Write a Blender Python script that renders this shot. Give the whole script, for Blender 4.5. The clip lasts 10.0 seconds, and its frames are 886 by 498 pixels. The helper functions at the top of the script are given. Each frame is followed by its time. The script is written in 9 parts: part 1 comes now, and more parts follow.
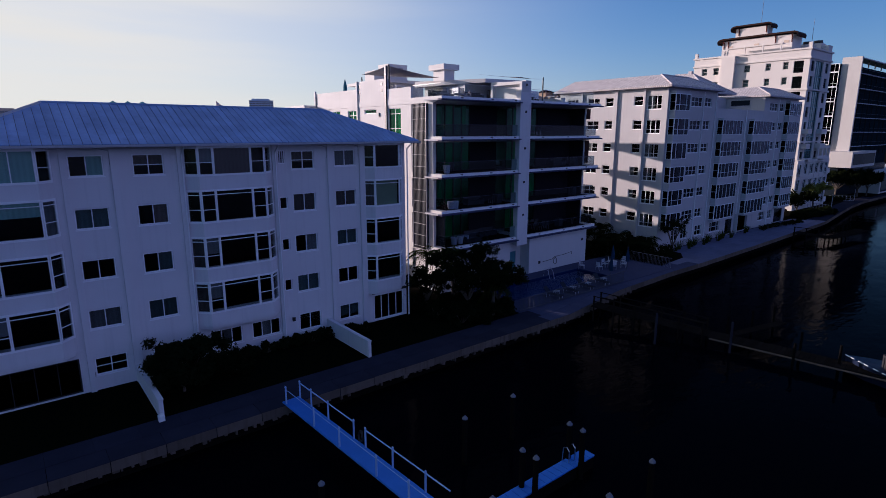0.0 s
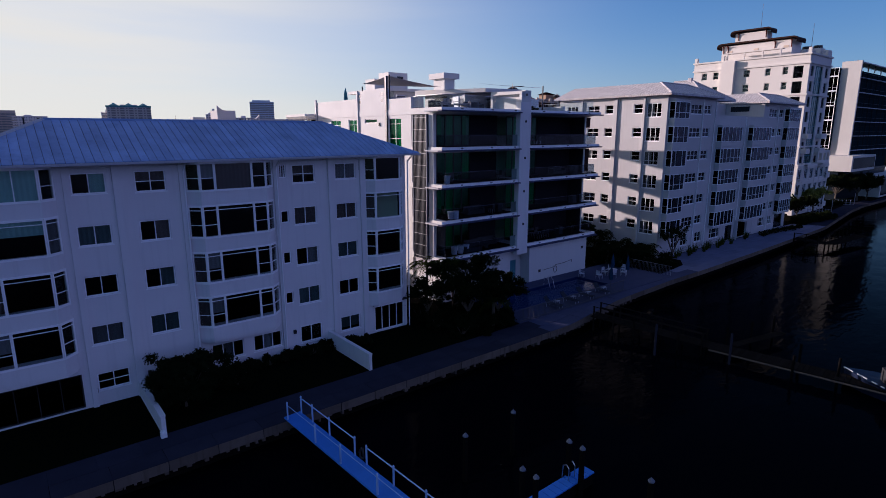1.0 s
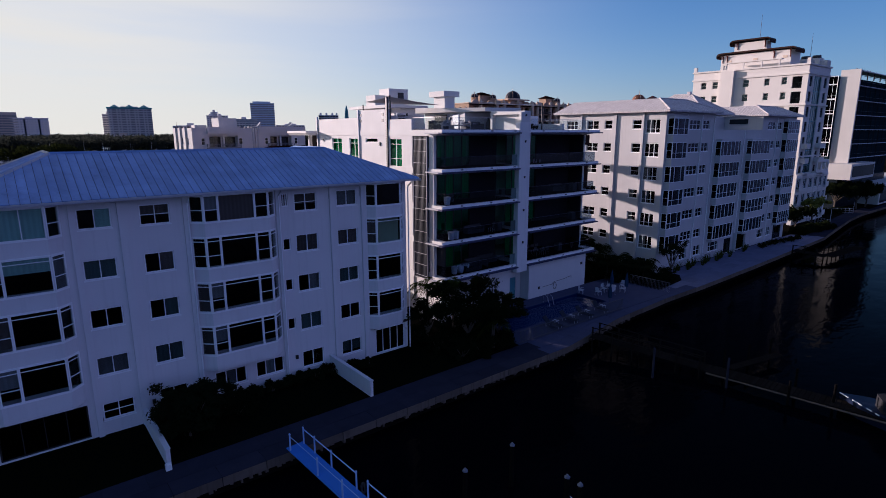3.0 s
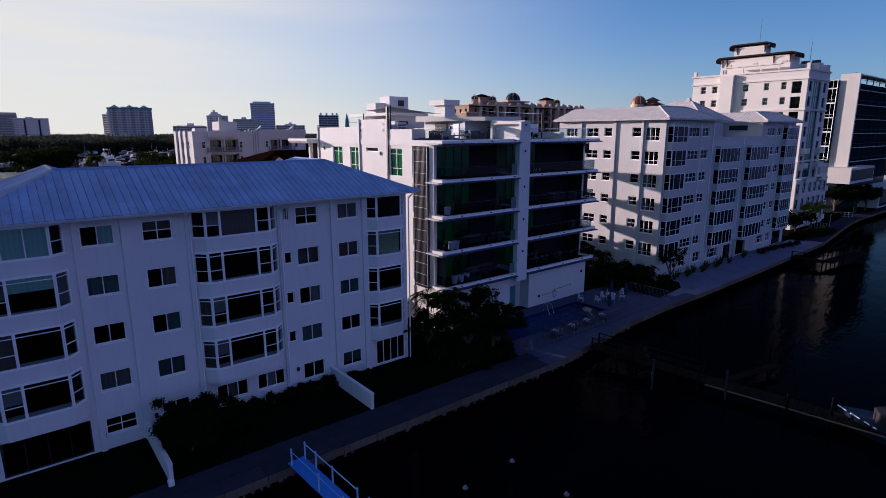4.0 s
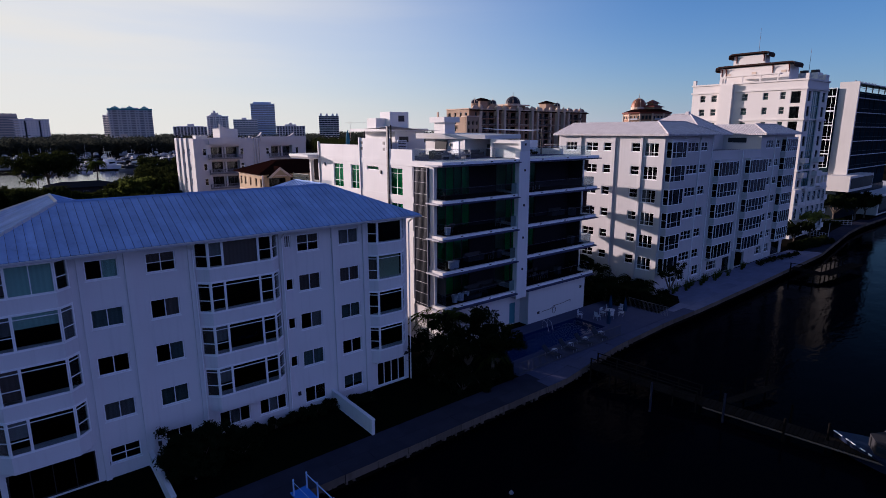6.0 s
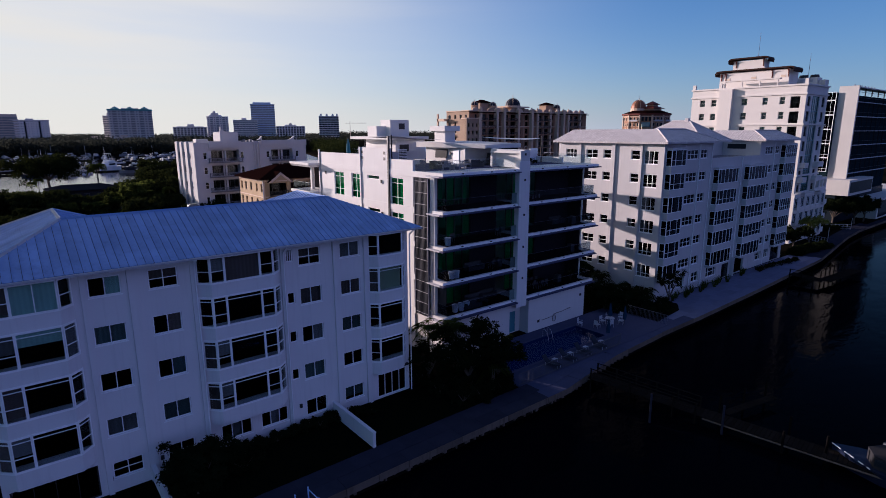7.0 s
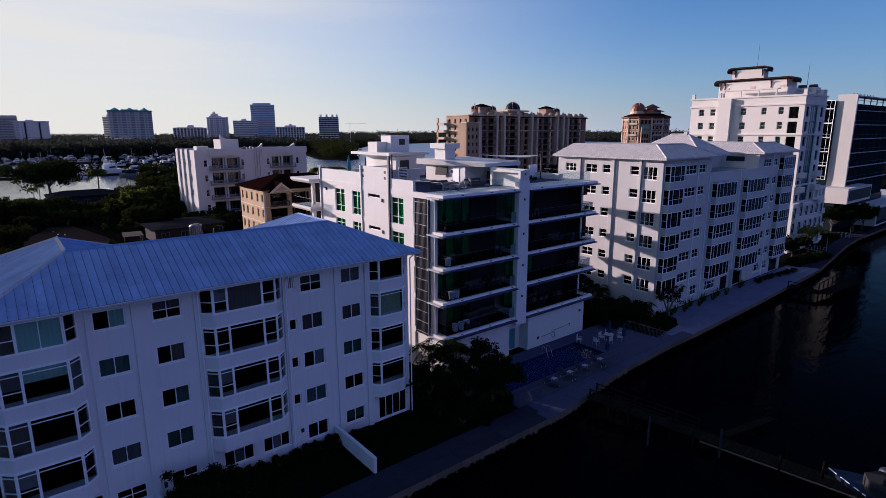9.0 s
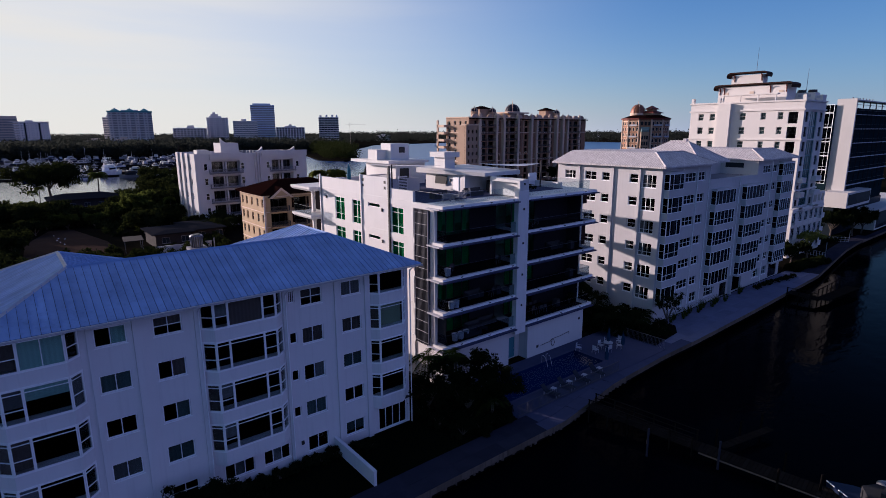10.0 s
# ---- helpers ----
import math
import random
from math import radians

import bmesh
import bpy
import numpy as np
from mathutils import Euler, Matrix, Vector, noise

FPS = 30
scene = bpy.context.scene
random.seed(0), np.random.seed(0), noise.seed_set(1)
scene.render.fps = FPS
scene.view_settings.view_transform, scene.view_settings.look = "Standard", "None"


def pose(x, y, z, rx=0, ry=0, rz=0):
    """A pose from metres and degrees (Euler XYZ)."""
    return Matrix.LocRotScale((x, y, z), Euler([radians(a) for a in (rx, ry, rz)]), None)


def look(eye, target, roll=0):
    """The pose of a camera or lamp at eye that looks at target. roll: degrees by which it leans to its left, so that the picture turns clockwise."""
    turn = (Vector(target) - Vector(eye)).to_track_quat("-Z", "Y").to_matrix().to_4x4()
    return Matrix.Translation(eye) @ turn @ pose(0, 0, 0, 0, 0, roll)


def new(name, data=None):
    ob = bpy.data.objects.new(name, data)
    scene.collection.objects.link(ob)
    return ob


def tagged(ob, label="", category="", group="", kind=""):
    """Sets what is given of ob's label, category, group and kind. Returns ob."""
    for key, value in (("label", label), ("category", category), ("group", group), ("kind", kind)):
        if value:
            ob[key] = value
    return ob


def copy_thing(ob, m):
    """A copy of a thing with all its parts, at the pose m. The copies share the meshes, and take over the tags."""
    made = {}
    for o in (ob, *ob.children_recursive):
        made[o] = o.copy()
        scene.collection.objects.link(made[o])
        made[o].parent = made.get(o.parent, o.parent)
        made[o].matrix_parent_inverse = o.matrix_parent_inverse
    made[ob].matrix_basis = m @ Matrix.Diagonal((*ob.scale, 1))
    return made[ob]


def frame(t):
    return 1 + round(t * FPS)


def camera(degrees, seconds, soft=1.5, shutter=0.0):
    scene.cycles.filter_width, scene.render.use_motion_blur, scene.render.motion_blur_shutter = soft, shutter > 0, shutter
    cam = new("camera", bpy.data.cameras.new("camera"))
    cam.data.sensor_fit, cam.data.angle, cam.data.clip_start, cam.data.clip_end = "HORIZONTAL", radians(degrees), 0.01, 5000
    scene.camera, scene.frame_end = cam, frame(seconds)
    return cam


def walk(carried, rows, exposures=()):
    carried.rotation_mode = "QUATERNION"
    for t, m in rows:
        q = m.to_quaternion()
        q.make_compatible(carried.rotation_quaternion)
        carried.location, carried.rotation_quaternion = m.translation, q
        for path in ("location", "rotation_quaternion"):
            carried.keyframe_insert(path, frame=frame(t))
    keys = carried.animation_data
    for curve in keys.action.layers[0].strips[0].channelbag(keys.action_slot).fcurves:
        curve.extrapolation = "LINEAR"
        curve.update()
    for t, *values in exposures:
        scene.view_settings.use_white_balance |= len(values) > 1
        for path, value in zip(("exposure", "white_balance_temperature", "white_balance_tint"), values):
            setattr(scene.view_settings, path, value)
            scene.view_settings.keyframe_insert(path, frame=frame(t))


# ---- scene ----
cam = camera(77.8, 10.0, soft=0.6)
METRES, EYE, TILT, LEAN, TURN = 10.0, 15.0, -12.0, 0.0, -39.0
ROWS = [
    (0.0, 0.0, 0.0, 0.0, -0.0, 0.0, 0.0),
    (0.5, -0.0004, -0.0087, 0.0414, 0.03, 0.05, 0.05),
    (1.0, 0.0012, -0.018, 0.0877, 0.05, 0.07, 0.08),
    (1.5, 0.0037, -0.0292, 0.1345, 0.07, 0.08, 0.1),
    (2.0, 0.0042, -0.0414, 0.1827, 0.07, 0.09, 0.11),
    (2.5, 0.0047, -0.0537, 0.2307, 0.09, 0.08, 0.12),
    (4.0, 0.0027, -0.0891, 0.3789, 0.11, 0.01, 0.12),
    (4.5, 0.0036, -0.0976, 0.4254, 0.12, -0.0, 0.12),
    (5.0, 0.0045, -0.1072, 0.475, 0.12, -0.02, 0.13),
    (5.5, 0.0052, -0.1176, 0.5251, 0.13, -0.04, 0.13),
    (7.0, -0.0007, -0.149, 0.6759, 0.12, -0.09, 0.15),
    (7.5, -0.0024, -0.1589, 0.7259, 0.12, -0.1, 0.16),
    (8.0, -0.0028, -0.1688, 0.7757, 0.12, -0.11, 0.17),
    (8.5, -0.0036, -0.1782, 0.8256, 0.12, -0.13, 0.17),
    (9.0, -0.0025, -0.1884, 0.8766, 0.11, -0.14, 0.17),
    (9.5, -0.0012, -0.1961, 0.9269, 0.11, -0.14, 0.18),
    (10.0, -0.0004, -0.2052, 0.978, 0.1, -0.16, 0.17),
]
walk(cam, [(t, pose(0, 0, EYE, TILT, LEAN, TURN) @ pose(METRES * x, METRES * y, METRES * z, 90 + pitch, roll, yaw)) for t, x, y, z, yaw, pitch, roll in ROWS],
     exposures=[(0.0, 0.48, 5600, 29), (10.0, 0.48, 5600, 29)])
# ---- light ----
SUN_AZ, SUN_EL = 22.0, 10.0          # degrees left of +Y, degrees up
world = bpy.data.worlds.new("sky")
scene.world = world
world.use_nodes = True
wn = world.node_tree.nodes
sky = wn.new("ShaderNodeTexSky")
sky.sky_type = "NISHITA"
sky.sun_disc = False
sky.sun_elevation = radians(SUN_EL)
sky.sun_rotation = radians(-SUN_AZ)
sky.altitude = 0
sky.air_density, sky.dust_density, sky.ozone_density = 1.0, 0.25, 4.5
wn["Background"].inputs["Strength"].default_value = 0.0968
sun_dir = Vector((-math.sin(radians(SUN_AZ)) * math.cos(radians(SUN_EL)), math.cos(radians(SUN_AZ)) * math.cos(radians(SUN_EL)), math.sin(radians(SUN_EL))))
# thin high haze: a pale veil towards the sun and along the whole horizon, with faint streaks of cirrus
wl = world.node_tree.links


def wmath(op, a, b=None, c=None):
    k = wn.new("ShaderNodeMath")
    k.operation = op
    for i, v in enumerate((a, b, c)):
        if v is None:
            continue
        if isinstance(v, (int, float)):
            k.inputs[i].default_value = v
        else:
            wl.new(v, k.inputs[i])
    return k.outputs[0]


def wramp(v, f0, f1, t0, t1):
    k = wn.new("ShaderNodeMapRange")
    k.interpolation_type = "SMOOTHSTEP"
    k.inputs["From Min"].default_value, k.inputs["From Max"].default_value = f0, f1
    k.inputs["To Min"].default_value, k.inputs["To Max"].default_value = t0, t1
    wl.new(v, k.inputs["Value"])
    return k.outputs[0]


def wmix(fac, a, b):
    k = wn.new("ShaderNodeMix")
    k.data_type = "RGBA"
    wl.new(fac, k.inputs["Factor"])
    for key, v in (("A", a), ("B", b)):
        if isinstance(v, tuple):
            k.inputs[key].default_value = (*v, 1)
        else:
            wl.new(v, k.inputs[key])
    return k.outputs["Result"]


wco, wdot, wsep, wmap, wnoise = (wn.new(k) for k in ("ShaderNodeTexCoord", "ShaderNodeVectorMath", "ShaderNodeSeparateXYZ", "ShaderNodeMapping", "ShaderNodeTexNoise"))
wdot.operation, wdot.inputs[1].default_value = "DOT_PRODUCT", tuple(sun_dir)
wl.new(wco.outputs["Generated"], wdot.inputs[0])
wl.new(wco.outputs["Generated"], wsep.inputs[0])
wmap.inputs["Scale"].default_value = (1.2, 1.2, 11.0)
wmap.inputs["Rotation"].default_value = (0.05, 0.03, 0)
wl.new(wco.outputs["Generated"], wmap.inputs["Vector"])
wnoise.inputs["Scale"].default_value, wnoise.inputs["Detail"].default_value = 1.7, 6
wl.new(wmap.outputs[0], wnoise.inputs["Vector"])
toward = wmath("MULTIPLY_ADD", wdot.outputs["Value"], 0.5, 0.5)
veil = wmath("MULTIPLY", wramp(toward, 0.56, 1.0, 0.0, 0.97), wramp(wnoise.outputs["Fac"], 0.3, 0.7, 0.86, 1.06))
low = wmath("MULTIPLY", wmath("EXPONENT", wmath("MULTIPLY", wmath("MAXIMUM", wsep.outputs["Z"], 0.0), -13.0)), 0.88)
cover = wmath("SUBTRACT", wmath("ADD", veil, low), wmath("MULTIPLY", veil, low))
HAZE_FAR, HAZE_NEAR = (2.5, 3.15, 3.6), (6.0, 5.9, 4.35)
haze = wmix(wramp(toward, 0.42, 0.93, 0.0, 1.0), HAZE_FAR, HAZE_NEAR)
# away from the sun the sky turns violet
ANTI = (1.56, 1.68, 3.28)
anti = wramp(toward, 0.10, 0.40, 0.85, 0.0)
wtint = wn.new("ShaderNodeVectorMath")
wtint.operation, wtint.inputs[1].default_value = "MULTIPLY", (0.79, 0.985, 1.005)
wl.new(sky.outputs[0], wtint.inputs[0])
wl.new(wmix(anti, wmix(cover, wtint.outputs[0], haze), ANTI), wn["Background"].inputs["Color"])
sun = new("sun", bpy.data.lights.new("sun", "SUN"))
sun.data.energy, sun.data.angle, sun.data.color = 5.0, radians(0.5), (1.0, 0.82, 0.62)
sun.matrix_world = look(sun_dir * 500, (0, 0, 0))


# ---- materials ----
def mat(name, base, rough=0.8, metal=0.0, vary=0.12, scale=1.5, grain=40.0, bump=0.15, streak=0.0, dirt=None, per_object=0.0, spec=0.5, course=None):
    """A procedural surface: base colour with variation at two scales, optional streaks running down and random tone per object."""
    m = bpy.data.materials.new(name)
    m.use_nodes = True
    n, l = m.node_tree.nodes, m.node_tree.links
    b = n["Principled BSDF"]
    b.inputs["Roughness"].default_value, b.inputs["Metallic"].default_value = rough, metal
    b.inputs["Specular IOR Level"].default_value = spec
    geo = n.new("ShaderNodeNewGeometry")
    big, small = n.new("ShaderNodeTexNoise"), n.new("ShaderNodeTexNoise")
    big.inputs["Scale"].default_value, big.inputs["Detail"].default_value = scale, 5
    small.inputs["Scale"].default_value, small.inputs["Detail"].default_value = grain, 3
    l.new(geo.outputs["Position"], big.inputs["Vector"])
    l.new(geo.outputs["Position"], small.inputs["Vector"])
    dark = dirt or tuple(c * 0.55 for c in base)
    mix = n.new("ShaderNodeMix")
    mix.data_type = "RGBA"
    mix.inputs["A"].default_value, mix.inputs["B"].default_value = (*base, 1), (*dark, 1)
    mul = n.new("ShaderNodeMath")
    mul.operation = "MULTIPLY_ADD"
    l.new(big.outputs["Fac"], mul.inputs[0])
    mul.inputs[1].default_value = vary * 3
    mul.inputs[2].default_value = -vary
    mul.use_clamp = True
    last = mul
    if streak:
        mp, st = n.new("ShaderNodeMapping"), n.new("ShaderNodeTexNoise")
        mp.inputs["Scale"].default_value = (2.2, 2.2, 0.12)
        l.new(geo.outputs["Position"], mp.inputs["Vector"])
        l.new(mp.outputs[0], st.inputs["Vector"])
        st.inputs["Scale"].default_value, st.inputs["Detail"].default_value = 2.0, 6
        rp = n.new("ShaderNodeMapRange")
        rp.inputs["From Min"].default_value, rp.inputs["From Max"].default_value = 0.52, 0.75
        rp.inputs["To Max"].default_value = streak
        l.new(st.outputs["Fac"], rp.inputs["Value"])
        ad = n.new("ShaderNodeMath")
        ad.use_clamp = True
        l.new(last.outputs[0], ad.inputs[0])
        l.new(rp.outputs[0], ad.inputs[1])
        last = ad
    l.new(last.outputs[0], mix.inputs["Factor"])
    col = mix.outputs["Result"]
    if per_object:
        oi, hs = n.new("ShaderNodeObjectInfo"), n.new("ShaderNodeHueSaturation")
        rg = n.new("ShaderNodeMapRange")
        rg.inputs["To Min"].default_value, rg.inputs["To Max"].default_value = 1 - per_object, 1 + per_object
        l.new(oi.outputs["Random"], rg.inputs["Value"])
        l.new(rg.outputs[0], hs.inputs["Value"])
        l.new(col, hs.inputs["Color"])
        col = hs.outputs[0]
    if course:
        bk, mc = n.new("ShaderNodeTexBrick"), n.new("ShaderNodeMix")
        bk.inputs["Scale"].default_value, bk.inputs["Mortar Size"].default_value, bk.inputs["Mortar Smooth"].default_value = 1.0, 0.035, 0.4
        bk.inputs["Brick Width"].default_value, bk.inputs["Row Height"].default_value = course
        bk.inputs["Color1"].default_value, bk.inputs["Color2"].default_value, bk.inputs["Mortar"].default_value = (1, 1, 1, 1), (0.86, 0.84, 0.85, 1), (0.60, 0.58, 0.60, 1)
        l.new(geo.outputs["Position"], bk.inputs["Vector"])
        mc.data_type, mc.blend_type = "RGBA", "MULTIPLY"
        mc.inputs["Factor"].default_value = 1.0
        l.new(col, mc.inputs["A"])
        l.new(bk.outputs["Color"], mc.inputs["B"])
        col = mc.outputs["Result"]
    l.new(col, b.inputs["Base Color"])
    rr = n.new("ShaderNodeMapRange")
    rr.inputs["To Min"].default_value, rr.inputs["To Max"].default_value = max(0.02, rough - 0.12), min(1, rough + 0.12)
    l.new(big.outputs["Fac"], rr.inputs["Value"])
    l.new(rr.outputs[0], b.inputs["Roughness"])
    if bump:
        bp = n.new("ShaderNodeBump")
        bp.inputs["Strength"].default_value, bp.inputs["Distance"].default_value = bump, 0.02
        l.new(small.outputs["Fac"], bp.inputs["Height"])
        l.new(bp.outputs[0], b.inputs["Normal"])
    return m


def glass(name, tint, gloss_tint=(1, 1, 1), ior=1.5):
    """Clear or tinted window glass: see-through with a sharp reflection that grows at grazing angles."""
    m = bpy.data.materials.new(name)
    m.use_nodes = True
    n, l = m.node_tree.nodes, m.node_tree.links
    n.remove(n["Principled BSDF"])
    tr, gl, fr, mx = n.new("ShaderNodeBsdfTransparent"), n.new("ShaderNodeBsdfGlossy"), n.new("ShaderNodeLayerWeight"), n.new("ShaderNodeMixShader")
    tr.inputs["Color"].default_value, gl.inputs["Color"].default_value = (*tint, 1), (*gloss_tint, 1)
    gl.inputs["Roughness"].default_value = 0.015
    fr.inputs["Blend"].default_value = 0.5
    f0 = ((ior - 1) / (ior + 1)) ** 2
    pw, ma = n.new("ShaderNodeMath"), n.new("ShaderNodeMath")
    pw.operation, pw.inputs[1].default_value = "POWER", 5.0
    ma.operation, ma.inputs[1].default_value, ma.inputs[2].default_value = "MULTIPLY_ADD", 1 - f0, f0
    l.new(fr.outputs["Facing"], pw.inputs[0])
    l.new(pw.outputs[0], ma.inputs[0])
    nz, bp, geo = n.new("ShaderNodeTexNoise"), n.new("ShaderNodeBump"), n.new("ShaderNodeNewGeometry")
    nz.inputs["Scale"].default_value = 0.9
    bp.inputs["Strength"].default_value, bp.inputs["Distance"].default_value = 0.05, 0.05
    l.new(geo.outputs["Position"], nz.inputs["Vector"])
    l.new(nz.outputs["Fac"], bp.inputs["Height"])
    l.new(bp.outputs[0], gl.inputs["Normal"])
    l.new(ma.outputs[0], mx.inputs[0])
    l.new(tr.outputs[0], mx.inputs[1])
    l.new(gl.outputs[0], mx.inputs[2])
    l.new(mx.outputs[0], n["Material Output"].inputs["Surface"])
    return m


def water_mat(name):
    m = bpy.data.materials.new(name)
    m.use_nodes = True
    n, l = m.node_tree.nodes, m.node_tree.links
    b = n["Principled BSDF"]
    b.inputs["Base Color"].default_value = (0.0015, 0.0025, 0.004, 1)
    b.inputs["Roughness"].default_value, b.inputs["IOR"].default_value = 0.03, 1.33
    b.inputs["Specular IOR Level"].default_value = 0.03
    geo = n.new("ShaderNodeNewGeometry")
    # roughness: the open bay is ruffled by wind, the basin between the quays is calm
    sp = n.new("ShaderNodeSeparateXYZ")
    l.new(geo.outputs["Position"], sp.inputs[0])

    def ramp(axis, f0, f1, t0, t1):
        rf = n.new("ShaderNodeMapRange")
        rf.inputs["From Min"].default_value, rf.inputs["From Max"].default_value = f0, f1
        rf.inputs["To Min"].default_value, rf.inputs["To Max"].default_value = t0, t1
        l.new(sp.outputs[axis], rf.inputs["Value"])
        return rf.outputs[0]

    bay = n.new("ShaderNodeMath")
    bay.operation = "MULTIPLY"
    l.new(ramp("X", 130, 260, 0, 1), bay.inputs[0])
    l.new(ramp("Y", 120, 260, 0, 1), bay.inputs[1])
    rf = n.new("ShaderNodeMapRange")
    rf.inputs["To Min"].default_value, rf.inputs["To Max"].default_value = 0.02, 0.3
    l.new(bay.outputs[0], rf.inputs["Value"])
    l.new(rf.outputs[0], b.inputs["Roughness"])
    # specular ramped by position to dim reflections in the near water
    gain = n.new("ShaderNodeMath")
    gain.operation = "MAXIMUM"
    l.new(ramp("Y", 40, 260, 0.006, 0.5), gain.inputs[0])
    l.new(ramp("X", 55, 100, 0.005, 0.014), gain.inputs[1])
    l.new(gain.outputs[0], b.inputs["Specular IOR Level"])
    # blue of the reflected sky is put into the bay's base colour
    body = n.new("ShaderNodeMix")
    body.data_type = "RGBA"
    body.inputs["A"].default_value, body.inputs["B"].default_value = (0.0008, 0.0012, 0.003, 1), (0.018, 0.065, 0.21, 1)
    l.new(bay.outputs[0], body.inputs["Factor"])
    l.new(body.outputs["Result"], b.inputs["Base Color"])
    mp = n.new("ShaderNodeMapping")
    mp.inputs["Rotation"].default_value = (0, 0, radians(-39))
    mp.inputs["Scale"].default_value = (0.45, 1.0, 1.0)
    l.new(geo.outputs["Position"], mp.inputs["Vector"])
    n1, n2 = n.new("ShaderNodeTexNoise"), n.new("ShaderNodeTexNoise")
    n1.inputs["Scale"].default_value, n1.inputs["Detail"].default_value = 0.55, 4
    n2.inputs["Scale"].default_value, n2.inputs["Detail"].default_value = 2.4, 3
    l.new(mp.outputs[0], n1.inputs["Vector"])
    l.new(mp.outputs[0], n2.inputs["Vector"])
    ad = n.new("ShaderNodeMath")
    ad.operation = "MULTIPLY_ADD"
    ad.inputs[1].default_value = 0.25
    l.new(n2.outputs["Fac"], ad.inputs[0])
    l.new(n1.outputs["Fac"], ad.inputs[2])
    bp = n.new("ShaderNodeBump")
    bp.inputs["Strength"].default_value, bp.inputs["Distance"].default_value = 0.16, 0.35
    l.new(ad.outputs[0], bp.inputs["Height"])
    l.new(bp.outputs[0], b.inputs["Normal"])
    return m


STUCCO = mat("white_stucco", (0.77, 0.745, 0.745), 0.85, vary=0.08, scale=0.5, grain=60, bump=0.25, streak=0.14, spec=0.15)
STUCCO_B = mat("smooth_white_render", (0.65, 0.63, 0.615), 0.7, vary=0.06, scale=0.5, grain=50, bump=0.1, streak=0.08, spec=0.2)
STUCCO_C = mat("white_painted_masonry", (0.55, 0.53, 0.53), 0.85, vary=0.07, scale=0.6, grain=60, bump=0.2, streak=0.12, spec=0.15)
CREAM = mat("cream_render", (0.70, 0.655, 0.615), 0.85, vary=0.06, scale=0.4, grain=30, bump=0.15, streak=0.03, spec=0.15)
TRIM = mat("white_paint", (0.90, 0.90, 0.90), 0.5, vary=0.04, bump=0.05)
ROOF_METAL = mat("blue_grey_metal_roof", (0.20, 0.33, 0.62), 0.68, metal=0.05, vary=0.30, scale=0.7, grain=12, bump=0.08, streak=0.25, dirt=(0.09, 0.14, 0.27), per_object=0.10, spec=0.2)
ROOF_TILE = mat("pale_roof_tile", (0.66, 0.62, 0.62), 0.85, vary=0.36, scale=1.3, grain=9, bump=0.8, per_object=0.10, spec=0.1, course=(0.34, 0.25))
BROWN_ROOF = mat("dark_brown_tile", (0.012, 0.0045, 0.004), 0.95, vary=0.2, grain=20, bump=0.3, spec=0.0)
RED_BROWN = mat("red_brown_metal", (0.13, 0.024, 0.016), 0.6, vary=0.15, bump=0.1, spec=0.2)
# the blue of the shade is put into the concrete and paver colours
CONCRETE = mat("weathered_shaded_concrete", (0.036, 0.037, 0.055), 0.9, vary=0.36, scale=0.7, grain=18, bump=0.35, per_object=0.10, spec=0.0)
SEAWALL = mat("stained_concrete", (0.16, 0.125, 0.10), 0.9, vary=0.35, scale=1.4, grain=14, bump=0.5, streak=0.6, per_object=0.2, spec=0.0)
PAVER = mat("blue_shaded_pavers", (0.078, 0.084, 0.140), 0.85, vary=0.2, scale=1.2, grain=20, bump=0.25, per_object=0.08, spec=0.0)
# shade over the lawn and beds is put into these near-black colours
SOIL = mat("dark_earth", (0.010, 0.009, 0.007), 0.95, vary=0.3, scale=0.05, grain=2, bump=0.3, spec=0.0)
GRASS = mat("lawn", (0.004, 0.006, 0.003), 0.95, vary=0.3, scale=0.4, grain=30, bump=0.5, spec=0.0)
def leaf_mat(name, base, through_col, amount, per_object=0.3):
    """Leaves that let some light through."""
    m = mat(name, base, 0.9, vary=0.4, scale=0.9, grain=8, bump=0.0, per_object=per_object, spec=0.0)
    n, l = m.node_tree.nodes, m.node_tree.links
    tl, mx = n.new("ShaderNodeBsdfTranslucent"), n.new("ShaderNodeMixShader")
    tl.inputs["Color"].default_value = (*through_col, 1)
    mx.inputs[0].default_value = amount
    l.new(n["Principled BSDF"].outputs[0], mx.inputs[1])
    l.new(tl.outputs[0], mx.inputs[2])
    l.new(mx.outputs[0], n["Material Output"].inputs["Surface"])
    return m


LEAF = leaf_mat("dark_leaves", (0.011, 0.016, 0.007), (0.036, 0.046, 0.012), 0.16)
LEAF_LIGHT = mat("yellow_green_leaves", (0.17, 0.18, 0.03), 0.6, vary=0.3, scale=2, grain=8, bump=0.0, spec=0.2)
# the next three are lighter leaf copies with low sun put into the colour
PALM_SUN = leaf_mat("palm_fronds_painted_sunlit", (0.055, 0.075, 0.02), (0.20, 0.23, 0.04), 0.45)
LEAF_SUN = leaf_mat("leaves_painted_sunlit", (0.027, 0.039, 0.012), (0.095, 0.12, 0.026), 0.35)
LEAF_MID = leaf_mat("lightened_leaves", (0.014, 0.020, 0.008), (0.040, 0.050, 0.014), 0.2)
PALM_LEAF = leaf_mat("palm_fronds", (0.026, 0.042, 0.010), (0.09, 0.12, 0.015), 0.35)
BARK = mat("bark", (0.11, 0.085, 0.065), 0.95, vary=0.3, scale=3, grain=20, bump=0.6)
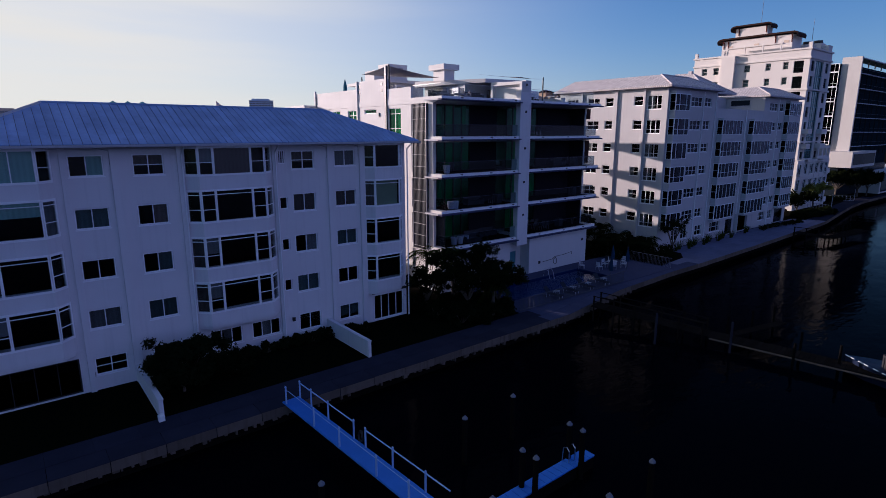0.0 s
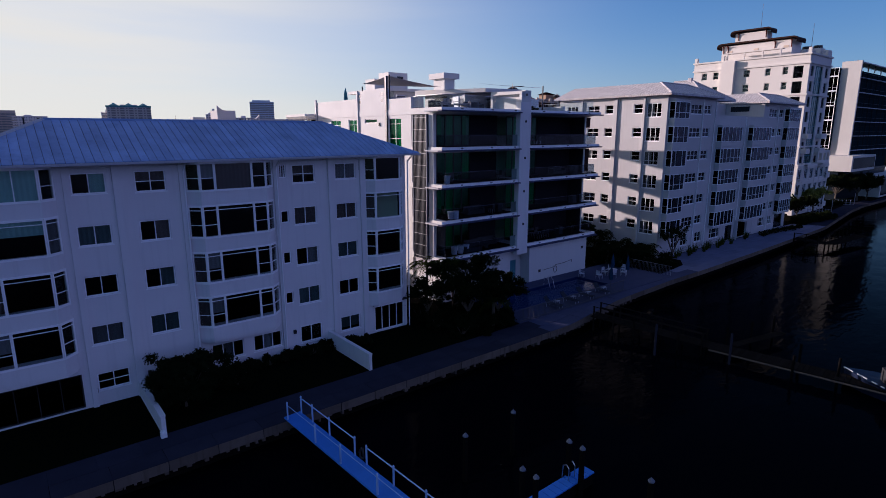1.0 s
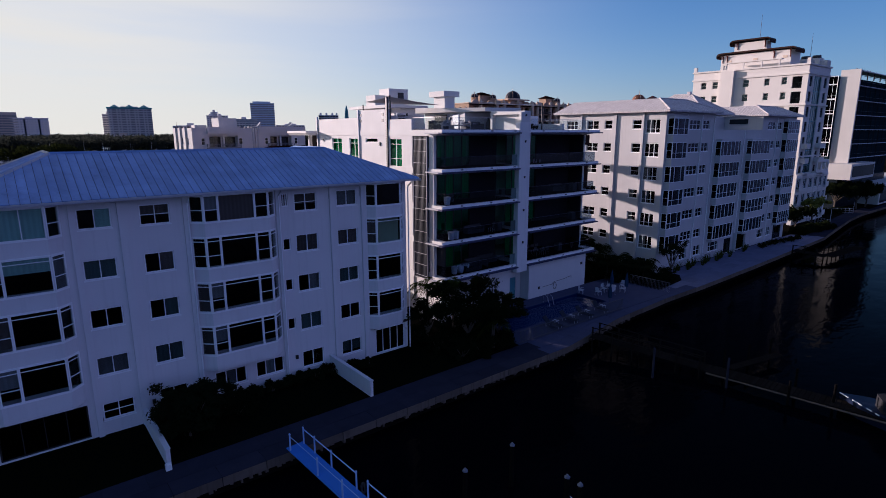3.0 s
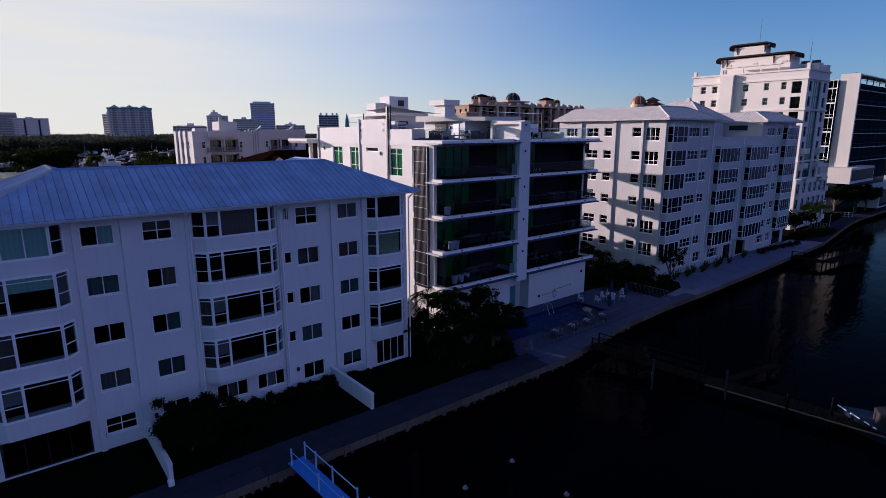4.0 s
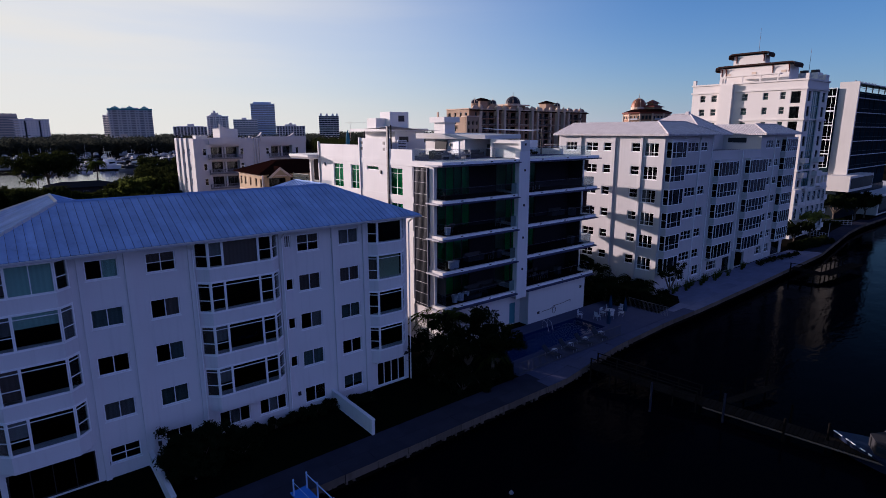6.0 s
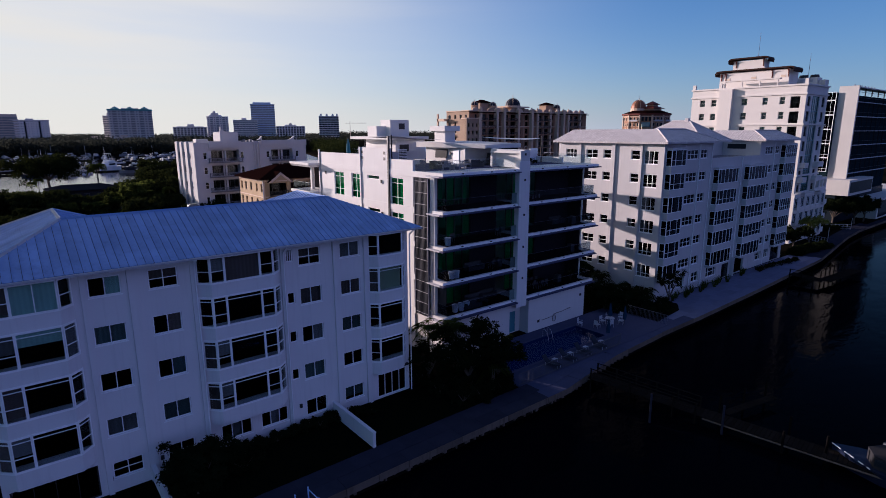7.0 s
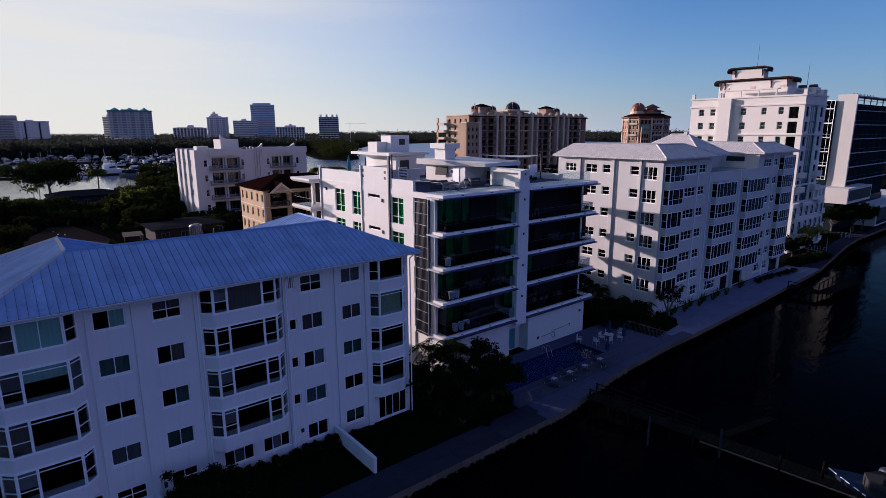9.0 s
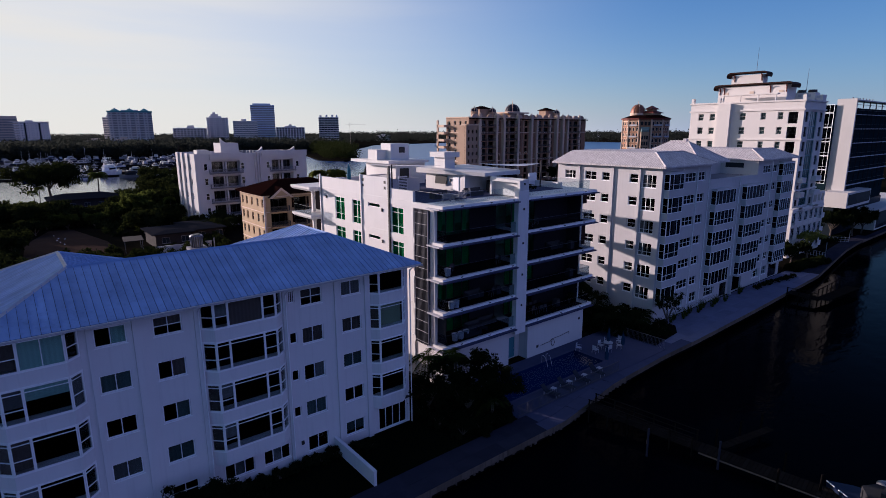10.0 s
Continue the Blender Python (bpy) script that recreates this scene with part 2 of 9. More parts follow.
WOOD = mat("weathered_boards", (0.014, 0.012, 0.011), 0.85, vary=0.25, scale=2, grain=25, bump=0.3, per_object=0.18, spec=0.0)
PILE_WOOD = mat("wet_timber_pile", (0.008, 0.007, 0.007), 0.8, vary=0.3, scale=2, grain=20, bump=0.5, streak=0.3, spec=0.0)
ALU = mat("blue_gangway_paint", (0.055, 0.21, 0.66), 0.6, vary=0.15, scale=1.2, grain=30, bump=0.06, spec=0.1)
STEEL = mat("brushed_steel", (0.55, 0.55, 0.56), 0.3, metal=1.0, vary=0.1, bump=0.03)
DARK_METAL = mat("dark_bronze_metal", (0.035, 0.033, 0.035), 0.45, metal=0.5, vary=0.1, bump=0.03)
BLACK = mat("black_plastic", (0.012, 0.012, 0.013), 0.5, vary=0.1, bump=0.03)
# shade inside rooms and deep balconies is put into this near-black
ROOM = mat("painted_room_shade", (0.012, 0.011, 0.012), 0.9, vary=0.15, scale=0.7, bump=0.05, spec=0.0)
BLIND = mat("pale_blind", (0.26, 0.26, 0.27), 0.8, vary=0.1, scale=3, bump=0.1, per_object=0.4)
CURTAIN = mat("brown_curtain", (0.20, 0.15, 0.14), 0.9, vary=0.25, scale=4, bump=0.2, per_object=0.3)
TEAL_BLIND = mat("teal_blind", (0.50, 0.84, 0.74), 0.8, vary=0.15, scale=1, bump=0.1, per_object=0.1)
GREEN_GLASS_BACK = mat("green_shade", (0.02, 0.17, 0.12), 0.6, vary=0.3, scale=0.8, bump=0.05)
TEAL_PAINT = mat("teal_door_paint", (0.05, 0.22, 0.27), 0.5, vary=0.1, bump=0.05)
TEAL_ROOF = mat("teal_roof", (0.04, 0.26, 0.28), 0.5, vary=0.1, bump=0.05)
PEACH = mat("peach_render", (0.40, 0.265, 0.18), 0.85, vary=0.18, scale=0.3, grain=10, bump=0.15, streak=0.2)
PINK_TRIM = mat("pale_sandstone", (0.64, 0.465, 0.34), 0.85, vary=0.1, scale=0.4, grain=10, bump=0.15)
TAN = mat("tan_render", (0.42, 0.275, 0.14), 0.85, vary=0.14, scale=0.6, grain=20, bump=0.15)
COPPER = mat("copper_dome", (0.22, 0.075, 0.035), 0.5, metal=0.3, vary=0.25, scale=0.5, bump=0.1)
NAVY = mat("navy_slate_dome", (0.012, 0.015, 0.03), 0.6, vary=0.2, bump=0.1, spec=0.15)
POOL_TILE = mat("pool_tile", (0.009, 0.030, 0.10), 0.5, vary=0.2, scale=0.6, grain=8, bump=0.05, spec=0.0)
# tone lowered so the white parts read as dim as in shade
TOWER_PAINT = mat("dimmed_tower_paint", (0.60, 0.57, 0.54), 0.85, vary=0.1, scale=0.3, grain=10, bump=0.1, streak=0.07)
TOWER_GLASS = mat("black_tower_glazing", (0.011, 0.024, 0.032), 0.25, vary=0.4, scale=0.3, bump=0.0, spec=0.0)
FABRIC = mat("grey_white_cushion", (0.07, 0.07, 0.075), 0.9, vary=0.1, bump=0.2, spec=0.0)
SAIL = mat("grey_shade_sail", (0.66, 0.63, 0.63), 0.9, vary=0.1, bump=0.1)
GEL = mat("boat_gelcoat", (0.78, 0.78, 0.78), 0.25, vary=0.05, bump=0.02)
BLUE_HULL = mat("navy_hull", (0.015, 0.022, 0.05), 0.4, vary=0.1, bump=0.02, spec=0.05)
CITY_GREY = mat("grey_tower_render", (0.56, 0.54, 0.50), 0.85, vary=0.12, scale=0.05, grain=1, bump=0.05)
CITY_TAN = mat("tan_tower_render", (0.62, 0.49, 0.39), 0.85, vary=0.12, scale=0.05, grain=1, bump=0.05)
# white raised and warmed to stand in for haze over the town
CITY_WHITE = mat("white_tower_render", (0.86, 0.77, 0.71), 0.85, vary=0.08, scale=0.05, grain=1, bump=0.05)
DARK_GLASS_FAR = mat("dark_far_glazing", (0.018, 0.026, 0.036), 0.2, vary=0.3, scale=0.1, bump=0.0, spec=0.012)
CITY_BLUE = mat("pale_blue_tower_glazing", (0.55, 0.62, 0.72), 0.35, vary=0.12, scale=0.05, grain=1, bump=0.05)
CAP_GREY = mat("grey_plastic_cap", (0.17, 0.18, 0.22), 0.6, vary=0.1, bump=0.05, spec=0.05)
CANVAS = mat("grey_canvas_cover", (0.035, 0.035, 0.04), 0.9, vary=0.15, bump=0.2, spec=0.0)
POOL_WHITE = mat("weathered_white_metal", (0.085, 0.09, 0.11), 0.6, vary=0.15, bump=0.05, spec=0.1)
SLATE = mat("grey_slate_roof", (0.020, 0.021, 0.027), 0.9, vary=0.25, scale=0.8, grain=10, bump=0.2, spec=0.0)
DRIVE = mat("brown_gravel_drive", (0.050, 0.034, 0.028), 0.9, vary=0.3, scale=0.3, grain=10, bump=0.2, spec=0.0)
HOUSE_GREY = mat("grey_house_paint", (0.035, 0.032, 0.034), 0.9, vary=0.2, scale=0.5, bump=0.1, spec=0.05)
CAR_PORT = mat("pale_metal_sheet", (0.24, 0.23, 0.25), 0.7, vary=0.15, scale=0.8, bump=0.1, spec=0.1)
# glazing lightened: aerial haze on the far towers is put into its colour
FAR_GLASS = mat("haze_lightened_far_glazing", (0.27, 0.27, 0.28), 0.3, vary=0.2, scale=0.1, bump=0.0, spec=0.25)
BLUE_CANVAS = mat("dark_blue_canvas", (0.014, 0.042, 0.085), 0.9, vary=0.12, scale=3, bump=0.1, spec=0.0)
UMBRELLA = mat("teal_canvas", (0.015, 0.13, 0.19), 0.9, vary=0.12, scale=3, bump=0.1)
DARK_EAVE = mat("black_brown_metal", (0.030, 0.011, 0.008), 0.6, vary=0.15, bump=0.1, spec=0.1)
NAVY_EDGE = mat("dark_blue_slab_edge", (0.05, 0.055, 0.11), 0.6, vary=0.12, scale=1, bump=0.05, spec=0.1)
# darker gelcoat copy: shade on the moored boats is put into the colour
SHADED_GEL = mat("shaded_boat_gelcoat", (0.40, 0.40, 0.41), 0.5, vary=0.2, scale=0.6, bump=0.03, per_object=0.6, spec=0.2)
GUTTER = mat("pale_gutter_paint", (0.46, 0.46, 0.50), 0.6, vary=0.15, scale=1.5, bump=0.05, streak=0.2, spec=0.2)
POOL_RAIL = mat("dull_white_rail", (0.40, 0.40, 0.44), 0.6, vary=0.1, bump=0.05, spec=0.1)
# paler paver copy, with the same shade blue mixed in
TERRACE_PAVER = mat("pale_blue_shaded_pavers", (0.185, 0.185, 0.26), 0.85, vary=0.2, scale=1.2, grain=20, bump=0.25, per_object=0.08, spec=0.0)
# distance haze is put into this grey leaf colour
LEAF_FAR = leaf_mat("haze_tinted_far_leaves", (0.036, 0.042, 0.036), (0.030, 0.034, 0.028), 0.5, 0.0)
GREY_GREEN = mat("grey_green_blind", (0.11, 0.17, 0.17), 0.8, vary=0.2, scale=1.5, bump=0.1, per_object=0.4)
RAIL_ALU = mat("pale_blue_rail_paint", (0.34, 0.50, 0.78), 0.45, vary=0.1, scale=2, bump=0.04, spec=0.2)
CHAIR_PAINT = mat("white_metal_paint", (0.46, 0.47, 0.52), 0.6, vary=0.15, scale=2, bump=0.05, spec=0.1)
LOUNGER = mat("dark_woven_mesh", (0.035, 0.04, 0.055), 0.8, vary=0.15, scale=3, bump=0.1, spec=0.0)
SHEER_BAY = mat("pale_green_bay_sheer", (0.46, 0.58, 0.40), 0.9, vary=0.2, scale=1.2, bump=0.1)
SHEER = mat("pale_green_sheer", (0.34, 0.44, 0.36), 0.9, vary=0.2, scale=1.2, bump=0.1)
LOUVRE_DARK = mat("dark_slate_louvre", (0.032, 0.035, 0.052), 0.5, metal=0.2, vary=0.2, scale=2, bump=0.03)
LOUVRE_BLUE = mat("slate_blue_metal", (0.085, 0.095, 0.135), 0.5, metal=0.2, vary=0.15, scale=2, bump=0.03)
# balcony back walls: their shade is put into the plaster colour
DIM_WALL = mat("shade_darkened_plaster", (0.024, 0.023, 0.03), 0.9, vary=0.15, scale=0.7, bump=0.05, spec=0.0)
# browner copy of the peach render with the fronts' shade in its colour
SHADED_RENDER = mat("shaded_brown_render", (0.31, 0.155, 0.09), 0.85, vary=0.2, scale=0.3, grain=10, bump=0.15, streak=0.25)
GREY_RAIL = mat("grey_rail_paint", (0.20, 0.20, 0.22), 0.6, vary=0.1, scale=2, bump=0.05, spec=0.1)
GREY_HULL = mat("grey_hull", (0.16, 0.16, 0.17), 0.4, vary=0.1, bump=0.03)
GLASS = glass("window_glass", (0.75, 0.78, 0.78), ior=1.25)
DIM_GREEN = mat("dark_green_shade", (0.06, 0.40, 0.25), 0.7, vary=0.3, scale=0.8, bump=0.05)
GREEN_GLASS = glass("green_tinted_glass", (0.32, 0.76, 0.58), (0.7, 1.0, 0.9), ior=1.32)
GREY_GLASS = glass("grey_tinted_glass", (0.30, 0.33, 0.35), (0.9, 0.95, 1.0), ior=1.36)
RAIL_GLASS = glass("clear_rail_glass", (0.66, 0.71, 0.76), ior=1.22)
ROOF_RAIL_GLASS = glass("pale_rail_glass", (0.90, 0.94, 0.95), ior=1.2)
TEAL_GLASS = glass("teal_tinted_glass", (0.05, 0.22, 0.24), (0.75, 0.95, 1.0))
SMOKE_GLASS = glass("smoked_window_glass", (0.32, 0.34, 0.38), (0.55, 0.62, 0.80), ior=1.2)
WATER = water_mat("harbour_water")
POOL_WATER = glass("pool_water", (0.80, 0.90, 1.0), (0.25, 0.32, 0.5), ior=1.05)


# ---- building blocks ----
IDENT = Matrix.Identity(4)


def part(name, bm, material, parent=None, label="", m=None):
    """Link a bmesh as one mesh object under a thing or a part."""
    me = bpy.data.meshes.new(name)
    bm.to_mesh(me)
    bm.free()
    me.materials.append(material)
    return place(name, me, parent, label, m)


def place(name, me, parent=None, label="", m=None):
    ob = new(name, me)
    if parent is not None:
        ob.parent = parent
    if m is not None:
        ob.matrix_basis = m
    if label:
        ob["label"] = label
    return ob


def thing(name, label, category, m=None, group="", kind=""):
    ob = new(name)
    ob.empty_display_size = 0.5
    if m is not None:
        ob.matrix_basis = m
    return tagged(ob, label, category, group, kind)


def solid(name, bm, material, label, category, kind="", group=""):
    """A top-level thing of one mesh."""
    return tagged(part(name, bm, material), label, category, group, kind)


BOX_F = ((0, 3, 2, 1), (4, 5, 6, 7), (0, 1, 5, 4), (1, 2, 6, 5), (2, 3, 7, 6), (3, 0, 4, 7))


def box(bm, x0, x1, y0, y1, z0, z1, m=None):
    c = [(x0, y0, z0), (x1, y0, z0), (x1, y1, z0), (x0, y1, z0), (x0, y0, z1), (x1, y0, z1), (x1, y1, z1), (x0, y1, z1)]
    v = [bm.verts.new(m @ Vector(p) if m else p) for p in c]
    for f in BOX_F:
        bm.faces.new([v[i] for i in f])
    return bm


def prism(bm, pts, z0, z1, z1s=None):
    """A closed column over a plan outline (counter-clockwise)."""
    lo = [bm.verts.new((x, y, z0)) for x, y in pts]
    hi = [bm.verts.new((x, y, z1 if z1s is None else z1s[i])) for i, (x, y) in enumerate(pts)]
    bm.faces.new(lo[::-1])
    bm.faces.new(hi)
    k = len(pts)
    for i in range(k):
        bm.faces.new((lo[i], lo[(i + 1) % k], hi[(i + 1) % k], hi[i]))
    return bm


def tube(bm, a, b, r, r2=None, sides=8):
    a, b = Vector(a), Vector(b)
    d = (b - a)
    q = d.to_track_quat("Z", "Y").to_matrix()
    r2 = r if r2 is None else r2
    lo, hi = [], []
    for i in range(sides):
        t = 2 * math.pi * i / sides
        off = q @ Vector((math.cos(t), math.sin(t), 0))
        lo.append(bm.verts.new(a + off * r))
        hi.append(bm.verts.new(b + off * r2))
    for i in range(sides):
        j = (i + 1) % sides
        bm.faces.new((lo[i], lo[j], hi[j], hi[i]))
    bm.faces.new(lo[::-1])
    bm.faces.new(hi)
    return bm


def wall(bm, u0, u1, v0, v1, holes=(), thick=0.25, m=None):
    """A wall that faces -Y in its own frame, u along X and v up, with openings right through it."""
    m = m or IDENT
    us = sorted({u0, u1, *[h[0] for h in holes], *[h[1] for h in holes]})
    vs = sorted({v0, v1, *[h[2] for h in holes], *[h[3] for h in holes]})
    us, vs = [u for u in us if u0 <= u <= u1], [v for v in vs if v0 <= v <= v1]
    cache = {}

    def vert(u, v, d):
        k = (round(u, 4), round(v, 4), d)
        if k not in cache:
            cache[k] = bm.verts.new(m @ Vector((u, d, v)))
        return cache[k]

    def inside(u, v):
        return any(h[0] < u < h[1] and h[2] < v < h[3] for h in holes)

    full = {}
    for i in range(len(us) - 1):
        for j in range(len(vs) - 1):
            full[i, j] = not inside((us[i] + us[i + 1]) / 2, (vs[j] + vs[j + 1]) / 2)
    for (i, j), f in full.items():
        if not f:
            continue
        a, b, c, d = us[i], us[i + 1], vs[j], vs[j + 1]
        bm.faces.new([vert(a, c, 0), vert(b, c, 0), vert(b, d, 0), vert(a, d, 0)])
        bm.faces.new([vert(a, c, thick), vert(a, d, thick), vert(b, d, thick), vert(b, c, thick)])
        for (di, dj), (p, q) in {(-1, 0): ((a, d), (a, c)), (1, 0): ((b, c), (b, d)), (0, -1): ((a, c), (b, c)), (0, 1): ((b, d), (a, d))}.items():
            if not full.get((i + di, j + dj), False):
                bm.faces.new([vert(*p, 0), vert(*p, thick), vert(*q, thick), vert(*q, 0)])
    return bm


MESHES = {}


def shared(key, build, material):
    if key not in MESHES:
        bm = bmesh.new()
        build(bm)
        me = bpy.data.meshes.new(str(key[0]))
        bm.to_mesh(me)
        bm.free()
        me.materials.append(material)
        MESHES[key] = me
    return MESHES[key]


def window(parent, m, w, h, cols=(0.5,), rows=(), frame_mat=None, pane_mat=None, blind=None, blind_part=(0, 1), sill=True, fw=0.06, label="", split_rows=True, blind_drop=1.0):
    """A window w by h metres, its lower left corner at m, facing -Y: frame with mullions, one pane for each light, sill, and a blind behind some lights."""
    fm, pm = frame_mat or TRIM, pane_mat or GLASS
    us, vs = [0, *[c * w for c in cols], w], [0, *[r * h for r in rows], h]

    def frame_mesh(bm):
        lights = []
        for i, (a, b) in enumerate(zip(us, us[1:])):
            for j, (c, d) in enumerate(zip(vs, vs[1:])):
                lights.append((a + (fw if i == 0 else 0.025), b - (fw if i == len(us) - 2 else 0.025), c + (fw if j == 0 else 0.02), d - (fw if j == len(vs) - 2 else 0.02)))
        wall(bm, 0, w, 0, h, lights, 0.09, pose(0, -0.03, 0))

    key = ("window", round(w, 2), round(h, 2), tuple(cols), tuple(rows), fm.name, sill, fw)
    ob = place("window", shared(key, frame_mesh, fm), parent, label, m)
    for a, b in zip(us, us[1:]):
        for c, d in (zip(vs, vs[1:]) if split_rows else ((0, h),)):
            pw, ph = b - a, d - c
            me = shared(("pane", round(pw, 2), round(ph, 2), pm.name), lambda bm: box(bm, 0, pw, 0.012, 0.02, 0, ph), pm)
            place("pane", me, ob, "", Matrix.Translation((a, 0, c)))
    if sill:
        me = shared(("sill", round(w, 2), fm.name), lambda q: box(q, -0.05, w + 0.05, -0.13, 0.04, -0.07, -0.005), fm)
        place("sill", me, ob)
    if blind is not None:
        a, b = blind_part[0] * w + 0.03, blind_part[1] * w - 0.03
        hh = h * blind_drop

        def folds(bm):
            k = max(4, int((b - a) / 0.12))
            lo, hi = [], []
            for i in range(k + 1):
                u = (b - a) * i / k
                lo.append(bm.verts.new((u, 0.02 * (i % 2), 0)))
                hi.append(bm.verts.new((u, 0.02 * (i % 2), hh)))
            for i in range(k):
                bm.faces.new((lo[i], lo[i + 1], hi[i + 1], hi[i]))

        me = shared(("blind", round(b - a, 2), round(hh, 2), blind.name), folds, blind)
        place("blind", me, ob, "", Matrix.Translation((a, 0.09, h - hh)))
    return ob


def at_y(y, x, z):
    """The pose of a window in a wall that faces -Y."""
    return pose(x, y, z)


def at_x(x, y, z):
    """The pose of a window in a wall that faces -X; it runs from y towards smaller y."""
    return pose(x, y, z, 0, 0, -90)


# ---- ground and water ----
WATER_Z = -1.25
bm = bmesh.new()
v = [bm.verts.new(p) for p in ((-4000, -4000, WATER_Z), (4900, -4000, WATER_Z), (4900, 4900, WATER_Z), (-4000, 4900, WATER_Z))]
bm.faces.new(v)
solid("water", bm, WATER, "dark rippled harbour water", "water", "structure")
bm = bmesh.new()
# (cut out round the swimming pool)
NEAR_LAND = [(-400, 28.6), (36, 28.6), (40, 29.24), (40, 32.75), (34.15, 32.75), (34.15, 37.25), (49.65, 37.25), (49.65, 32.75), (40.002, 32.75), (40.002, 29.24), (46, 30.2), (56, 30.7), (64, 30.7), (82, 31.2), (93, 31.6), (110, 32.2), (125, 34.2), (138, 35.9), (150, 36.8), (230, 36.8), (420, 30), (900, -160), (900, 120), (560, 210), (330, 260), (240, 245), (150, 262), (60, 262), (16, 257), (7, 234), (0.5, 214), (-400, 208)]
FAR_LAND = [(-2600, 652), (90, 655), (215, 648), (330, 648), (420, 720), (560, 900), (900, 1000), (1800, 1500), (4400, 1900), (4400, 4600), (-2600, 4600)]
prism(bm, NEAR_LAND, -4.0, -0.02)
prism(bm, FAR_LAND, -4.0, 0.1)
prism(bm, [(1000, 1090), (1085, 815), (1072, 725), (1052, 590), (1075, 480), (1500, 480), (2600, 900), (2600, 1600), (1800, 1495)], -4.0, 0.25)
prism(bm, [(238, 432), (262, 448), (300, 520), (342, 620), (352, 690), (290, 690), (262, 560), (232, 470)], -4.0, 0.1)
solid("ground", bm, SOIL, "dark planted ground of the waterfront", "ground", "structure")

# seawall, its cap stones, and the walkway slabs
QUAY = ((-400, 0.0), (36, 0.0), (46, 1.6), (56, 2.1), (64, 2.1), (82, 2.6), (93, 3.0), (110, 3.6), (125, 5.6), (138, 7.3), (150, 8.2), (500, 8.2))


def quay(x):
    """How far the quay has drawn back inland at x, and its slope there."""
    for (xa, a), (xb, b) in zip(QUAY, QUAY[1:]):
        if x <= xb:
            return a + (b - a) * (x - xa) / (xb - xa), (b - a) / (xb - xa)
    return QUAY[-1][1], 0.0


def on_quay(x, dy=0.0, z=0.0):
    off = quay(x)[0]
    slope = (quay(x + 2.2)[0] - off) / 2.2
    return Matrix.Translation((x, 27.6 + off + dy, z)) @ Matrix.Rotation(math.atan(slope), 4, "Z") @ Matrix.Translation((0, -27.6, 0))


wall_ob = thing("seawall", "stained concrete seawall with a cap above dark water", "seawall", kind="structure")
line = [(x, quay(x)[0]) for x in (-120, 36, 46, 56, 64, 82, 93, 110, 125, 138, 150, 240)]
part("wall_face", prism(bmesh.new(), [(x, 28.1 + o) for x, o in line] + [(x, 28.7 + o) for x, o in reversed(line)], -3.5, -0.5), PILE_WOOD, wall_ob)
# slab tone carries the brightness along the quay: dark, mid, pale, then dark
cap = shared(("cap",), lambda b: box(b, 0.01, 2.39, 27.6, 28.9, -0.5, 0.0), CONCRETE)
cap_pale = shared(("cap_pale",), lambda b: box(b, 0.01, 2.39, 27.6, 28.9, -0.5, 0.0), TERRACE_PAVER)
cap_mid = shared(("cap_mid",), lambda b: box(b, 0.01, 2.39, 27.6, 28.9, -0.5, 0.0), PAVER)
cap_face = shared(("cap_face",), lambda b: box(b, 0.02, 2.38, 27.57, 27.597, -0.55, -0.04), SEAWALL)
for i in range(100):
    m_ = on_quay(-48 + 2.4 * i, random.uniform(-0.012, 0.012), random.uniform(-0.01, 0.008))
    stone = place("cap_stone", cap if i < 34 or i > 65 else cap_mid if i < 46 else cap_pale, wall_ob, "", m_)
    place("stone_face", cap_face, stone)
random.seed(3)
block = shared(("block",), lambda b: prism(b, [(-0.1, 27.62), (0.09, 27.6), (0.11, 27.9), (-0.09, 27.9)], -0.82, -0.42), SEAWALL)
for i in range(110):
    place("pile_head", block, wall_ob, "", on_quay(-8 + 0.52 * i + random.uniform(-0.25, 0.25), random.uniform(-0.02, 0.05), random.uniform(-0.02, 0.22)) @ Matrix.Diagonal((random.uniform(0.4, 1.6), 1, 1, 1)))
walk_ob = thing("walkway", "grey concrete walkway along the seawall", "walkway", kind="structure")
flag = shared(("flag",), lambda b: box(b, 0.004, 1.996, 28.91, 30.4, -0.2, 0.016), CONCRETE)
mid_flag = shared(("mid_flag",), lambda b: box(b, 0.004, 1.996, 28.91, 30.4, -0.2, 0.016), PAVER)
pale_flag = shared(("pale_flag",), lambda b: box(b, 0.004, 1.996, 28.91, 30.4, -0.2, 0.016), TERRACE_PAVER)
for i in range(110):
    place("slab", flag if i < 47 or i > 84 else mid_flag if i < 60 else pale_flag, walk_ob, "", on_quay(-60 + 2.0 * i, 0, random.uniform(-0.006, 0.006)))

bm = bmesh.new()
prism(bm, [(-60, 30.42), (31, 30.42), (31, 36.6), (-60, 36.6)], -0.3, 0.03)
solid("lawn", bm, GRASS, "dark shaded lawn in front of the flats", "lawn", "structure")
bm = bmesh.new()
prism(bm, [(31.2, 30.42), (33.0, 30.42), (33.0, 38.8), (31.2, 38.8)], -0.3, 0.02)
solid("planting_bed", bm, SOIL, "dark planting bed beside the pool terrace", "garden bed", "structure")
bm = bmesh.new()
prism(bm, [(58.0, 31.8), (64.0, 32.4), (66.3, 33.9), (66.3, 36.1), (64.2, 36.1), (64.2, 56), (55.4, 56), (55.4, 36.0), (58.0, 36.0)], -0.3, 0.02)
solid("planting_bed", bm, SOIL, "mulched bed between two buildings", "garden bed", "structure")

